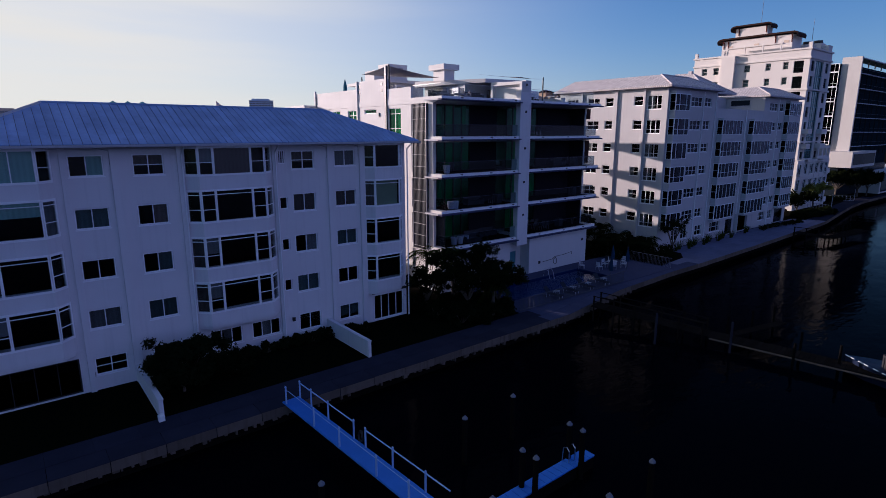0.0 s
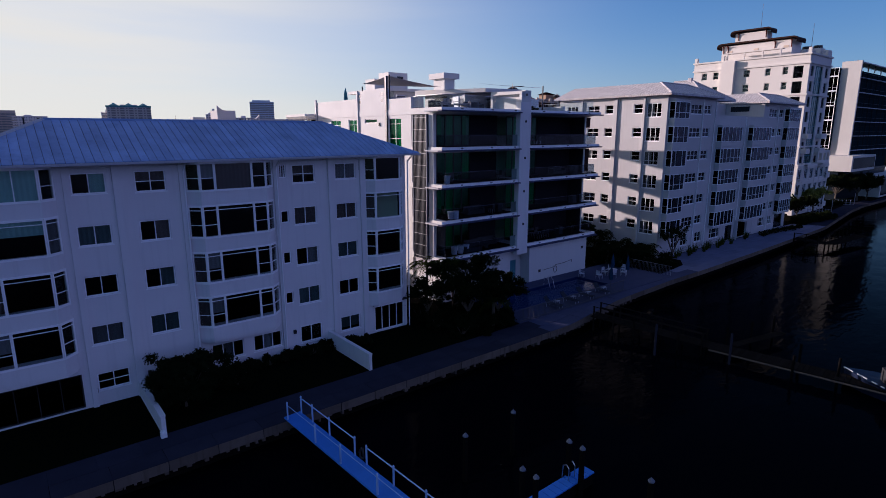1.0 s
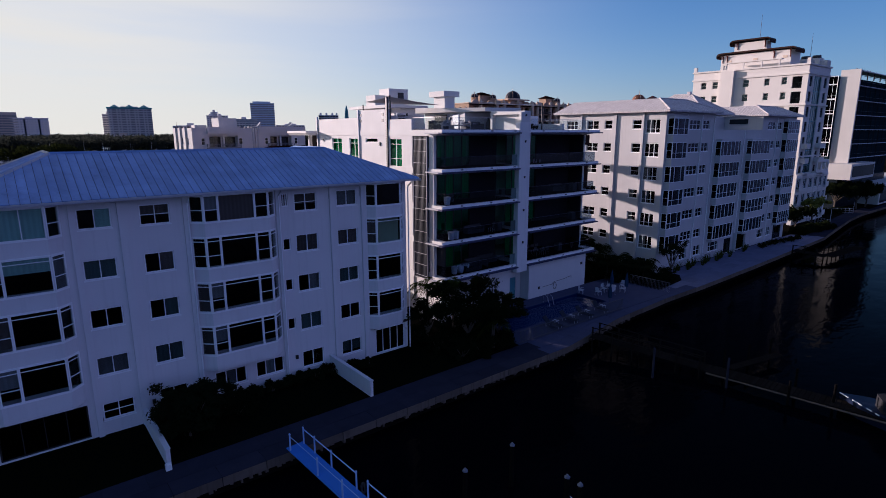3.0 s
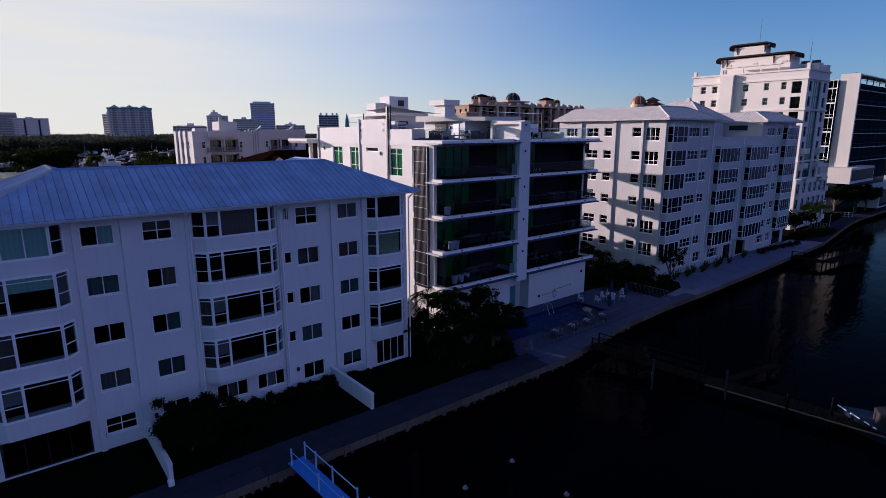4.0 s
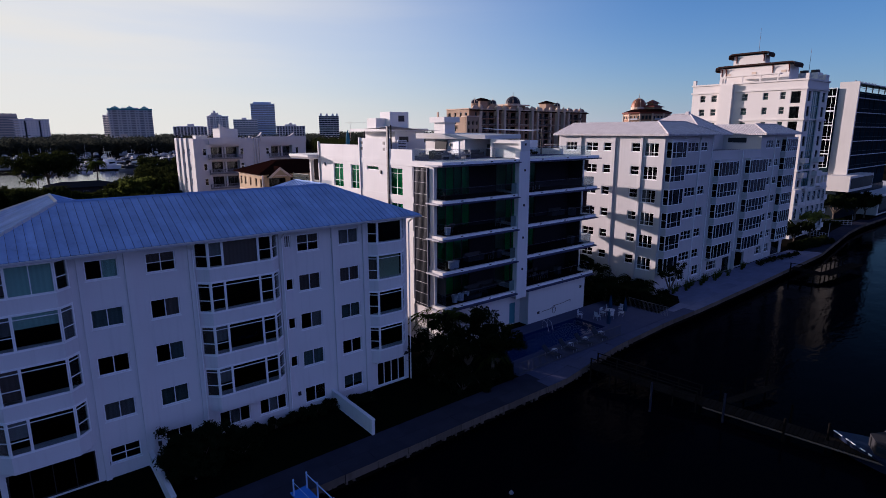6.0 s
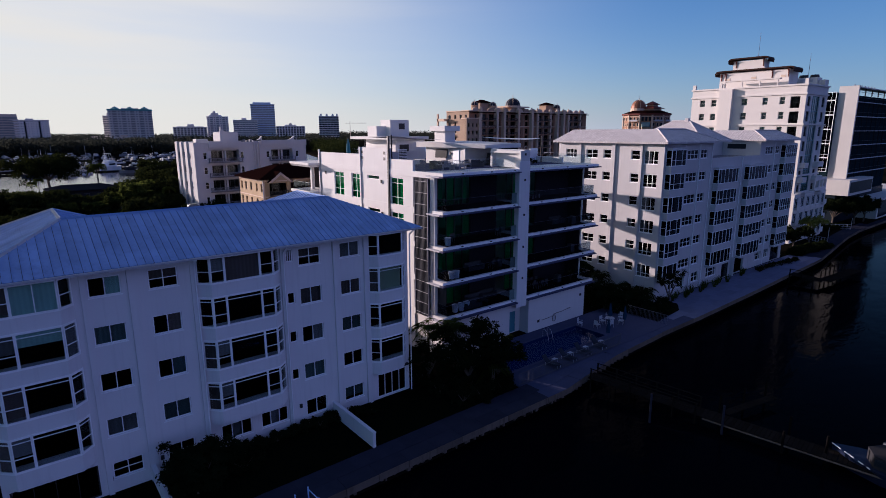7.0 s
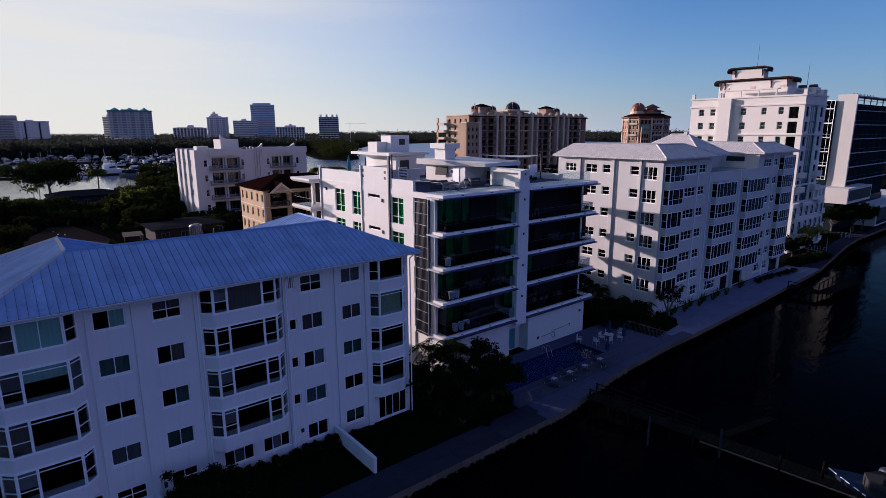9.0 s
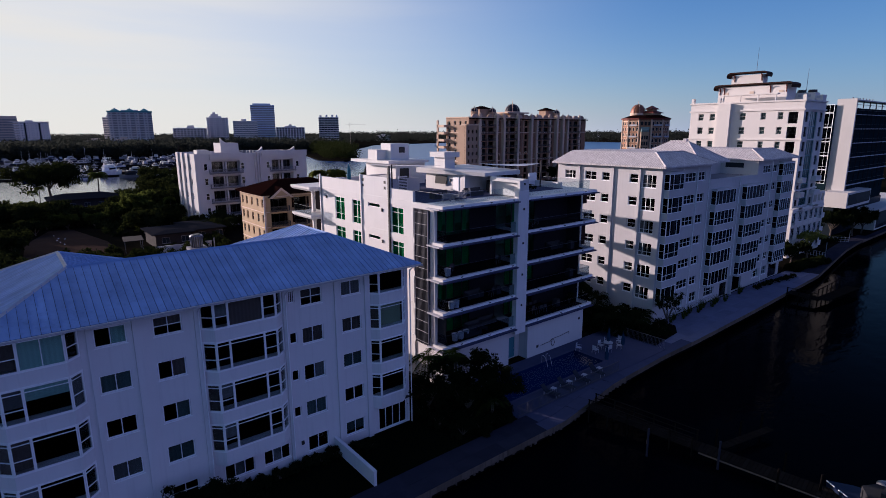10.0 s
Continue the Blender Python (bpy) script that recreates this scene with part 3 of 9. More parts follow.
# wide paved terrace along the second block of flats
terrace = thing("paved_terrace", "grey paved terrace beside the water", "terrace", kind="structure")
paver = shared(("paver",), lambda b: box(b, 0.006, 1.494, 0.006, 1.394, -0.2, 0.0), TERRACE_PAVER)
for i in range(34):
    for j in range(4):
        if (i < 3 and j > 1) or 30.42 + 1.4 * j < 28.95 + quay(58.2 + 1.5 * i)[0]:
            continue
        place("paver", paver, terrace, "", Matrix.Translation((58.2 + 1.5 * i, 30.42 + 1.4 * j, random.uniform(-0.008, 0.008))))

# pool terrace with the pool let into it
PX0, PX1, PY0, PY1 = 34.4, 49.4, 33.0, 37.0
deck = thing("pool_terrace", "pale paved pool terrace", "terrace", kind="structure")
bm = bmesh.new()
box(bm, 33.0, PX0 - 0.21, 30.42, 38.88, -0.3, 0.05)
box(bm, PX1 + 0.21, 57.9, 30.42, 38.88, -0.3, 0.05)
box(bm, PX0 - 0.21, PX1 + 0.21, 30.42, PY0 - 0.21, -0.3, 0.05)
box(bm, PX0 - 0.21, PX1 + 0.21, PY1 + 0.21, 38.88, -0.3, 0.05)
part("paving", bm, PAVER, deck)
pool = thing("swimming_pool", "dark blue swimming pool with a pale coping", "pool")
bm = bmesh.new()
box(bm, PX0 - 0.2, PX1 + 0.2, PY0 - 0.2, PY1 + 0.2, -0.9, -0.75)
box(bm, PX0 - 0.2, PX0, PY0, PY1, -0.75, 0.04)
box(bm, PX1, PX1 + 0.2, PY0, PY1, -0.75, 0.04)
box(bm, PX0 - 0.2, PX1 + 0.2, PY0 - 0.2, PY0, -0.75, 0.04)
box(bm, PX0 - 0.2, PX1 + 0.2, PY1, PY1 + 0.2, -0.75, 0.04)
part("basin", bm, POOL_TILE, pool)
bm = bmesh.new()
v = [bm.verts.new(p) for p in ((PX0, PY0, -0.08), (PX1, PY0, -0.08), (PX1, PY1, -0.08), (PX0, PY1, -0.08))]
bm.faces.new(v)
part("water_surface", bm, POOL_WATER, pool)
bm = bmesh.new()
box(bm, PX0 - 0.3, PX1 + 0.3, PY0 - 0.3, PY0 - 0.01, 0.05, 0.09)
box(bm, PX0 - 0.3, PX1 + 0.3, PY1 + 0.01, PY1 + 0.3, 0.05, 0.09)
box(bm, PX0 - 0.3, PX0 - 0.01, PY0 - 0.01, PY1 + 0.01, 0.05, 0.09)
box(bm, PX1 + 0.01, PX1 + 0.3, PY0 - 0.01, PY1 + 0.01, 0.05, 0.09)
part("coping", bm, PAVER, pool)


# ---- roofs ----
def roof_slope(parent, e0, e1, r0, r1, material, step=0.45, rib=0.045, name="roof_panel"):
    """Standing-seam panels over one slope, from the eave e0-e1 up to the ridge r0-r1; each panel is a thin plate with a raised seam."""
    e0, e1, r0, r1 = (Vector(p) for p in (e0, e1, r0, r1))
    along = (e1 - e0).normalized()
    length = (e1 - e0).length
    a0, a1 = (r0 - e0).dot(along), (r1 - e0).dot(along)
    up = (r0 - e0) - along * a0
    height = up.length
    up.normalize()
    nor = along.cross(up).normalized()
    if nor.z < 0:
        nor = -nor

    def top(u):
        t = height
        if u < a0:
            t = min(t, height * u / a0)
        if u > a1:
            t = min(t, height * (length - u) / (length - a1))
        return max(t, 0.0)

    k = int(math.ceil(length / step))
    s = length / k
    bm = bmesh.new()
    under = [bm.verts.new(p - nor * 0.05) for p in ((e0, e1, r1, r0) if (r1 - r0).length > 0.01 else (e0, e1, r0))]
    bm.faces.new(under)
    part("underlay", bm, DARK_METAL, parent)
    for i in range(k):
        u0, u1 = i * s, (i + 1) * s
        if rib:
            u0 += 0.03
        cuts = sorted({u0, u1, *[c for c in (a0, a1) if u0 < c < u1]})
        bm = bmesh.new()
        pts = [(u0, 0), (u1, 0)] + [(c, top(c)) for c in reversed(cuts)]
        clean = []
        for p in pts:
            if not clean or (abs(p[0] - clean[-1][0]) + abs(p[1] - clean[-1][1])) > 1e-4:
                clean.append(p)
        if abs(clean[0][0] - clean[-1][0]) + abs(clean[0][1] - clean[-1][1]) < 1e-4:
            clean.pop()
        if len(clean) < 3:
            bm.free()
            continue
        lift = random.uniform(0, 0.006)
        hi = [bm.verts.new(e0 + along * u + up * w + nor * lift) for u, w in clean]
        lo = [bm.verts.new(e0 + along * u + up * w - nor * 0.03) for u, w in clean]
        try:
            bm.faces.new(hi)
            bm.faces.new(lo[::-1])
            for j in range(len(hi)):
                jj = (j + 1) % len(hi)
                bm.faces.new((hi[j], lo[j], lo[jj], hi[jj]))
        except ValueError:
            pass
        w0 = top(u0 + 0.02)
        if w0 > 0.1 and rib:
            q = [e0 + along * (u0 + d) + up * w + nor * n for n in (0.0, rib) for w in (0.0, w0) for d in (-0.012, 0.022)]
            vs = [bm.verts.new(p) for p in q]
            for f in ((4, 5, 7, 6), (0, 1, 5, 4), (0, 4, 6, 2), (1, 3, 7, 5), (2, 6, 7, 3)):
                bm.faces.new([vs[j] for j in f])
        bmesh.ops.recalc_face_normals(bm, faces=bm.faces)
        part(name, bm, material, parent)


def hip_cap(parent, a, b, material, w=0.12, name="hip_cap"):
    bm = bmesh.new()
    a, b = Vector(a), Vector(b)
    d = (b - a).normalized()
    side = d.cross(Vector((0, 0, 1))).normalized() * w
    prof = [(-side + Vector((0, 0, -0.03))), Vector((0, 0, 0.085)), (side + Vector((0, 0, -0.03))), Vector((0, 0, -0.05))]
    p = [bm.verts.new(a + o) for o in prof]
    q = [bm.verts.new(b + o) for o in prof]
    for i in range(4):
        j = (i + 1) % 4
        bm.faces.new((p[i], p[j], q[j], q[i]))
    bm.faces.new(p[::-1])
    bm.faces.new(q)
    return part(name, bm, material, parent)


# ---- first block of flats: five storeys, bay windows, metal hip roof ----
flats = thing("apartment_building", "white five-storey stucco apartment building with a blue-grey metal hip roof", "building")
AY, ST, TOP = 36.3, 2.94, 13.75           # wall face, storey height, top of the highest windows
AX0, AX1 = -2.2, 25.45
WIN = [  # x0, width, height, columns, rows
    (3.10, 1.68, 1.16), (6.24, 1.66, 1.22), (15.94, 1.70, 1.26), (19.24, 1.70, 1.16)]
BAYS = [(-2.15, 2.33), (8.98, 14.48), (21.55, 25.15)]
holes, jobs = [], []
rng = random.Random(4)
for n in range(5):
    t = TOP - ST * (4 - n)
    for c, (x, w, h) in enumerate(WIN):
        if n == 0 and c == 0:
            h = 1.05
        z = t - h
        holes.append((x, x + w, z, t))
        quad = (c == 1 and n in (4, 0)) or (c == 2 and n == 4) or (c == 0 and n == 0)
        jobs.append((x, z, w, h, quad, c, n))
    if 1 <= n <= 3:
        holes.append((14.97, 15.53, t - 1.02, t - 0.17))
    if n == 4:
        holes.append((15.0, 15.5, t - 0.85, t + 0.05))
    for k, (b0, b1) in enumerate(BAYS):
        if n == 0:
            if k == 1:
                holes += [(9.65, 11.75, 0.95, 2.1), (12.45, 14.45, 0.95, 2.1)]
            elif k == 2:
                holes.append((22.3, 25.15, 0.12, 2.2))
            else:
                holes.append((-1.9, 2.35, 0.12, 2.2))
        else:
            holes.append((b0 + 0.12, b1 - 0.12, t - 1.40, t + (0.62 if n < 4 else 0.34)))
bm = bmesh.new()
wall(bm, AX0, AX1, -0.3, 14.35, holes, 0.25, pose(0, AY, 0))
part("front_wall", bm, STUCCO, flats)
bm = bmesh.new()
box(bm, AX0, AX0 + 0.25, AY + 0.25, 51.1, -0.3, 14.35)
box(bm, AX1 - 0.25, AX1, AY + 0.25, 51.1, -0.3, 14.35)
box(bm, AX0 + 0.25, 7.4, 50.85, 51.1, -0.3, 14.35)
box(bm, 15.8, AX1 - 0.25, 50.85, 51.1, -0.3, 14.35)
box(bm, 7.15, 7.4, 45.55, 50.85, -0.3, 14.35)
box(bm, 15.8, 16.05, 45.55, 50.85, -0.3, 14.35)
box(bm, 7.4, 15.8, 45.3, 45.55, -0.3, 14.35)
part("rear_wall", bm, STUCCO, flats)
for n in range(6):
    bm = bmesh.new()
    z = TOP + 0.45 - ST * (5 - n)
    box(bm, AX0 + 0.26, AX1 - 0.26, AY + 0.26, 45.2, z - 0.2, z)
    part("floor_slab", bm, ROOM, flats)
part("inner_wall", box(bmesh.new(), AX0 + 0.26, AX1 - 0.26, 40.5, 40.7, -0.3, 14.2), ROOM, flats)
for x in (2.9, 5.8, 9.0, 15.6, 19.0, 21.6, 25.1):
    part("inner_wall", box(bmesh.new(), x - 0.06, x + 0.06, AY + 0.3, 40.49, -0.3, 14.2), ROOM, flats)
DRAPES = {(0, 4): (TEAL_BLIND, (0.5, 1), 1.0), (0, 3): (GREY_GREEN, (0, 1), 1.0), (0, 1): (BLIND, (0, 1), 1.0), (1, 4): (CURTAIN, (0, 1), 0.55), (1, 3): (CURTAIN, (0.5, 1), 1.0),
          (1, 2): (GREY_GREEN, (0.5, 1), 1.0), (1, 1): (GREY_GREEN, (0, 1), 1.0), (2, 4): (CURTAIN, (0, 1), 0.6), (2, 3): (CURTAIN, (0, 1), 1.0), (2, 2): (BLIND, (0.5, 1), 1.0), (2, 1): (GREY_GREEN, (0, 1), 1.0),
          (3, 4): (BLIND, (0, 1), 1.0), (3, 3): (CURTAIN, (0, 1), 1.0), (3, 2): (GREY_GREEN, (0, 1), 1.0), (3, 0): (GREY_GREEN, (0, 1), 0.8)}
for x, z, w, h, quad, c, n in jobs:
    blind, bp, drop = DRAPES.get((c, n), (None, (0, 1), 1.0))
    window(flats, at_y(AY + 0.10, x, z), w, h, rows=(0.5,) if quad else (), blind=blind, blind_part=bp, blind_drop=drop)
for n in range(1, 4):
    t = TOP - ST * (4 - n)
    window(flats, at_y(AY + 0.10, 14.97, t - 1.02), 0.56, 0.85, cols=(), sill=False)
window(flats, at_y(AY + 0.10, 15.0, TOP - 0.85), 0.5, 0.9, cols=(0.33, 0.66), sill=False, blind=BLIND)
for x in (9.65, 12.45):
    window(flats, at_y(AY + 0.10, x, 0.95), 2.1 if x < 10 else 2.0, 1.15, cols=(0.34, 0.67), blind=BLIND, blind_part=(0.34, 0.67))
for x0, x1 in ((22.3, 25.15), (-1.9, 2.35)):
    d = window(flats, at_y(AY + 0.10, x0, 0.12), x1 - x0, 2.08, cols=(0.25, 0.5, 0.75), sill=False, fw=0.08, frame_mat=TRIM if x0 > 10 else DARK_METAL)
    d.name = "sliding_door"

# pilasters, downpipes, conduits
for x0, x1 in ((2.72, 3.02), (5.10, 5.60), (8.62, 8.95), (14.55, 14.90), (18.62, 19.10), (21.25, 21.70)):
    bm = bmesh.new()
    box(bm, x0, x1, AY - 0.16, AY + 0.05, -0.1, 14.33)
    part("pilaster", bm, STUCCO, flats)
for x in (8.86, 14.72, 25.52):
    bm = bmesh.new()
    tube(bm, (x, AY - 0.24, -0.1), (x, AY - 0.24, 13.75), 0.05)
    tube(bm, (x, AY - 0.24, 13.72), (x + 0.02, 35.45, 14.15), 0.05)
    part("downpipe", bm, TRIM, flats)
for x0, x1 in ((3.0, 5.1), (6.0, 8.75), (16.4, 18.6), (19.4, 21.2)):
    bm = bmesh.new()
    pts = [(x0 + (x1 - x0) * i / 6, AY - 0.04, 13.98 + 0.22 * math.sin(math.pi * (0.25 + 0.5 * i / 6)) - 0.16 * (i / 6) ** 3) for i in range(7)]
    for a, b in zip(pts, pts[1:]):
        tube(bm, a, b, 0.022, sides=5)
    tube(bm, pts[-1], (pts[-1][0], AY - 0.04, 13.2), 0.022, sides=5)
    part("conduit", bm, GUTTER, flats)


def bay(parent, b0, b1, n, parts_front, left_bevel=True, right_bevel=True, depth=0.68):
    """One storey of a bay: spandrels and head as solids with bevelled ends, and the lights between them."""
    t = TOP - ST * (4 - n)
    zs, zt = t - 1.40, t + (0.66 if n < 4 else 0.36)                        # sill and head of the glass
    yf = AY - depth
    pl = [(b0, AY - 0.005), (b0 + (depth if left_bevel else 0.02), yf), (b1 - (depth if right_bevel else 0.02), yf), (b1, AY - 0.005)]
    bm = bmesh.new()
    prism(bm, pl, t - ST + (0.70 if n > 1 else 0.62), zs)
    part("bay_spandrel", bm, STUCCO, parent)
    bm = bmesh.new()
    lip = [(b0 - 0.03, AY - 0.004), (pl[1][0] - 0.02, yf - 0.04), (pl[2][0] + 0.02, yf - 0.04), (b1 + 0.03, AY - 0.004)]
    prism(bm, lip, zs, zs + 0.05)
    part("bay_sill", bm, TRIM, parent)
    bm = bmesh.new()
    prism(bm, lip, zt, zt + 0.05 if n < 4 else 14.30)
    part("bay_head", bm, TRIM, parent)
    h = zt - zs - 0.05
    rows = (0.46,) if n == 4 else (0.40, 0.86)
    big_rows = () if n == 4 else (0.86,)
    z = zs + 0.05
    r = rng.random()
    if left_bevel:
        ln = depth * math.sqrt(2)
        window(parent, pose(b0, AY, z, 0, 0, -45), ln, h, cols=(), rows=rows, sill=False, fw=0.09, blind=CURTAIN if r < 0.3 else None)
    if right_bevel:
        ln = depth * math.sqrt(2)
        window(parent, pose(b1 - depth, yf, z, 0, 0, 45), ln, h, cols=(), rows=rows, sill=False, fw=0.09, blind=BLIND if r > 0.8 else None)
    for x0, x1, big in parts_front:
        bl, drop = None, 1.0
        q = rng.random()
        if not big and q < 0.6:
            bl, drop = (BLIND if q < 0.25 else CURTAIN), 0.9 if q > 0.4 else 0.55
        if big and b0 < 0 and n == 4:
            bl = TEAL_BLIND
        if big and b0 < 0 and n == 3:
            bl, drop = TEAL_BLIND, 0.42
        if big and 5 < b0 < 20 and n == 4:
            bl = CURTAIN
        if big and b0 > 20 and n == 3:
            part("sheer_curtain", box(bmesh.new(), 22.3, 24.7, AY + 0.02, AY + 0.05, z, z + h), SHEER_BAY, parent, "pale green sheer curtain behind plants")
        cols = (0.5,) if (big and b0 < 0 and n == 4) else ()
        window(parent, pose(x0, yf, z), x1 - x0, h, cols=cols, rows=big_rows if big else rows, sill=False, fw=0.07, blind=bl, blind_drop=drop)


for n in range(1, 5):
    bay(flats, *BAYS[0], n, [(-1.46, -0.50, False), (-0.50, 1.64, True)])
    bay(flats, *BAYS[1], n, [(9.67, 10.55, False), (10.55, 12.88, True), (12.88, 13.79, False)])
    bay(flats, *BAYS[2], n, [(22.24, 24.46, True)])
for b0, b1 in BAYS:
    bm = bmesh.new()
    prism(bm, [(b0 + 0.1, AY - 0.006), (b0 + 0.72, AY - 0.62), (b1 - 0.72, AY - 0.62), (b1 - 0.1, AY - 0.006)], 2.45, TOP - 4 * ST + 0.61)
    part("bay_soffit", bm, STUCCO, flats)
bm = bmesh.new()
tube(bm, (22.1, AY - 0.12, 2.42), (25.3, AY - 0.12, 2.42), 0.10)
box(bm, 22.1, 25.3, AY - 0.02, AY - 0.005, 2.30, 2.52)
part("awning_roll", bm, DARK_METAL, flats, "rolled-up dark awning over the garden door")
for x, z in ((2.85, 0.9), (5.75, 1.2), (15.35, 1.6), (5.9, 1.9)):
    bm = bmesh.new()
    box(bm, x, x + 0.2, AY - 0.12, AY - 0.003, z, z + 0.28)
    part("meter_box", bm, DARK_METAL, flats)

# roof
ZE, ZR = 14.36, 16.74
roof = part("roof", prism(bmesh.new(), [(-2.7, 35.45), (25.95, 35.45), (25.95, 51.7), (15.35, 51.7), (15.35, 46.05), (7.9, 46.05), (7.9, 51.7), (-2.7, 51.7)], ZE - 0.16, ZE - 0.03), TRIM, flats, "blue-grey standing-seam metal hip roof")
LX, RX, RY, QY = 2.6, 20.64, 40.75, 46.4
slopes = [((-2.85, 35.3, ZE), (26.1, 35.3, ZE), (LX, RY, ZR), (RX, RY, ZR)),
          ((-2.85, 51.85, ZE), (-2.85, 35.3, ZE), (LX, QY, ZR), (LX, RY, ZR)),
          ((26.1, 35.3, ZE), (26.1, 51.85, ZE), (RX, RY, ZR), (RX, QY, ZR)),
          ((RX, 46.2, ZE), (LX, 46.2, ZE), (RX, RY, ZR), (LX, RY, ZR)),
          ((8.05, 40.75, ZE), (8.05, 51.85, ZE), (LX, RY, ZR), (LX, QY, ZR)),
          ((15.19, 51.85, ZE), (15.19, 40.75, ZE), (RX, QY, ZR), (RX, RY, ZR)),
          ((8.05, 51.85, ZE), (-2.85, 51.85, ZE), (LX, QY, ZR), (LX, QY, ZR)),
          ((26.1, 51.85, ZE), (15.19, 51.85, ZE), (RX, QY, ZR), (RX, QY, ZR))]
for k, s in enumerate(slopes):
    roof_slope(roof, *s, ROOF_METAL, rib=0.014 if k == 1 else 0.045)
for a, b in (((-2.85, 35.3, ZE), (LX, RY, ZR)), ((26.1, 35.3, ZE), (RX, RY, ZR)), ((LX, RY, ZR), (RX, RY, ZR)), ((LX, RY, ZR), (LX, QY, ZR)), ((RX, RY, ZR), (RX, QY, ZR)),
             ((LX, QY, ZR), (-2.85, 51.85, ZE)), ((LX, QY, ZR), (8.05, 51.85, ZE)), ((RX, QY, ZR), (26.1, 51.85, ZE)), ((RX, QY, ZR), (15.19, 51.85, ZE))):
    # left caps get the pale gutter colour as a painted sunlit edge
    hip_cap(roof, a, b, GUTTER if a[0] < 3 and b[0] <= LX else ROOF_METAL)
bm = bmesh.new()
box(bm, -2.9, 26.15, 35.18, 35.30, ZE - 0.16, ZE - 0.03)
box(bm, -2.97, -2.85, 35.18, 51.9, ZE - 0.20, ZE - 0.02)
box(bm, 26.1, 26.22, 35.18, 51.9, ZE - 0.20, ZE - 0.02)
part("gutter", bm, GUTTER, roof, "pale metal gutter")
for x, y in ((17.5, 47.0), (20.0, 45.0)):
    bm = bmesh.new()
    tube(bm, (x, y, 14.2), (x, y, 14.2 + 1.2), 0.06)
    tube(bm, (x, y, 15.4), (x, y, 15.55), 0.14, 0.05)
    part("roof_vent", bm, ROOF_METAL, roof)

# flat-roofed stair block behind the flats, with its air conditioner
stair = thing("stair_block", "white flat-roofed stair block behind the flats", "building")
part("wall", box(bmesh.new(), 12.6, 22.6, 52.4, 58.8, -0.2, 12.8), STUCCO, stair)
bm = bmesh.new()
for q in ((12.4, 22.8, 52.2, 52.5), (12.4, 22.8, 58.7, 59.0), (12.4, 12.7, 52.5, 58.7), (22.5, 22.8, 52.5, 58.7)):
    box(bm, *q, 12.8, 13.15)
part("parapet", bm, TRIM, stair)
ac = thing("air_conditioner", "grey round air conditioner with upright slats on a flat roof", "air conditioner", pose(14.6, 57.2, 13.62) @ Matrix.Scale(1.1, 4))
part("casing", tube(bmesh.new(), (0, 0, 0.12), (0, 0, 1.1), 0.5, 0.5, 16), DARK_METAL, ac)
part("base", box(bmesh.new(), -0.75, 0.75, -0.7, 0.7, -0.745, 0.12), GREY_RAIL, ac)
part("lid", tube(bmesh.new(), (0, 0, 1.1), (0, 0, 1.22), 0.56, 0.5, 16), LOUVRE_BLUE, ac)
part("fan_guard", tube(bmesh.new(), (0, 0, 1.22), (0, 0, 1.28), 0.36, 0.34, 14), DARK_METAL, ac)
me = shared(("ac_slat",), lambda q: box(q, 0.5, 0.53, -0.02, 0.02, 0.14, 1.09), LOUVRE_BLUE)
for k in range(18):
    place("slat", me, ac, "", pose(0, 0, 0, 0, 0, 20 * k))
part("flue", tube(bmesh.new(), (1.6, 0.3, -0.745), (1.6, 0.3, 0.7), 0.05, 0.05, 8), GREY_RAIL, ac)

# unseen block added to keep low sun off the walkway and left roof slope
bm = bmesh.new()
box(bm, -34.0, -7.0, 36.0, 78.0, -0.3, 21.5)
solid("neighbour_building", bm, STUCCO, "plain white building next along the row", "building")

# low white garden walls
for x, y0, h in ((18.2, 30.35, 1.15), (5.25, 30.35, 1.05)):
    bm = bmesh.new()
    box(bm, x - 0.11, x + 0.11, y0, AY - 0.01, -0.1, h)
    box(bm, x - 0.14, x + 0.14, y0 - 0.03, AY - 0.01, h, h + 0.06)
    solid("garden_wall", bm, STUCCO, "low white stucco wall dividing the lawns", "wall", "", "garden walls")


bm = bmesh.new()
box(bm, 5.0, 5.3, 29.95, 30.25, 0.02, 0.32)
box(bm, 5.06, 5.24, 30.01, 30.19, 0.32, 0.4)
solid("utility_box", bm, TRIM, "small white utility box at the end of the garden wall", "utility box")


# ---- second building: white modern block with deep balconies ----
modern = thing("modern_apartment_building", "white modern apartment block with deep glazed balconies over a pool", "building")
BX0, BX1, BY = 31.4, 53.3, 38.9
TOPS = [4.35, 7.88, 11.25, 14.63, 18.17]
CX0, CX1 = 41.3, 42.85
GY = 42.2                                  # line of the balcony glazing
bm = bmesh.new()
wall(bm, 31.4, 40.7, -0.2, 3.95, [(33.5, 34.3, 1.0, 1.7)], 0.3, pose(0, BY + 0.25, 0))
part("base_wall", bm, STUCCO_B, modern)
bm = bmesh.new()
wall(bm, 43.4, 53.25, -0.2, 3.85, [], 0.3, pose(0, BY, 0))
part("base_wall", bm, STUCCO_B, modern)
bm = bmesh.new()
wall(bm, 40.7, 43.4, -0.2, 3.9, [(41.75, 42.7, 0.05, 2.45)], 0.2, pose(0, BY + 1.3, 0))
box(bm, 40.45, 40.7, BY + 0.56, BY + 1.3, -0.2, 3.9)
box(bm, 43.4, 43.65, BY + 0.31, BY + 1.3, -0.2, 3.85)
part("recess_wall", bm, STUCCO_B, modern)
door = part("door", box(bmesh.new(), 41.76, 42.69, BY + 1.34, BY + 1.40, 0.06, 2.44), TEAL_PAINT, modern, "teal painted door")
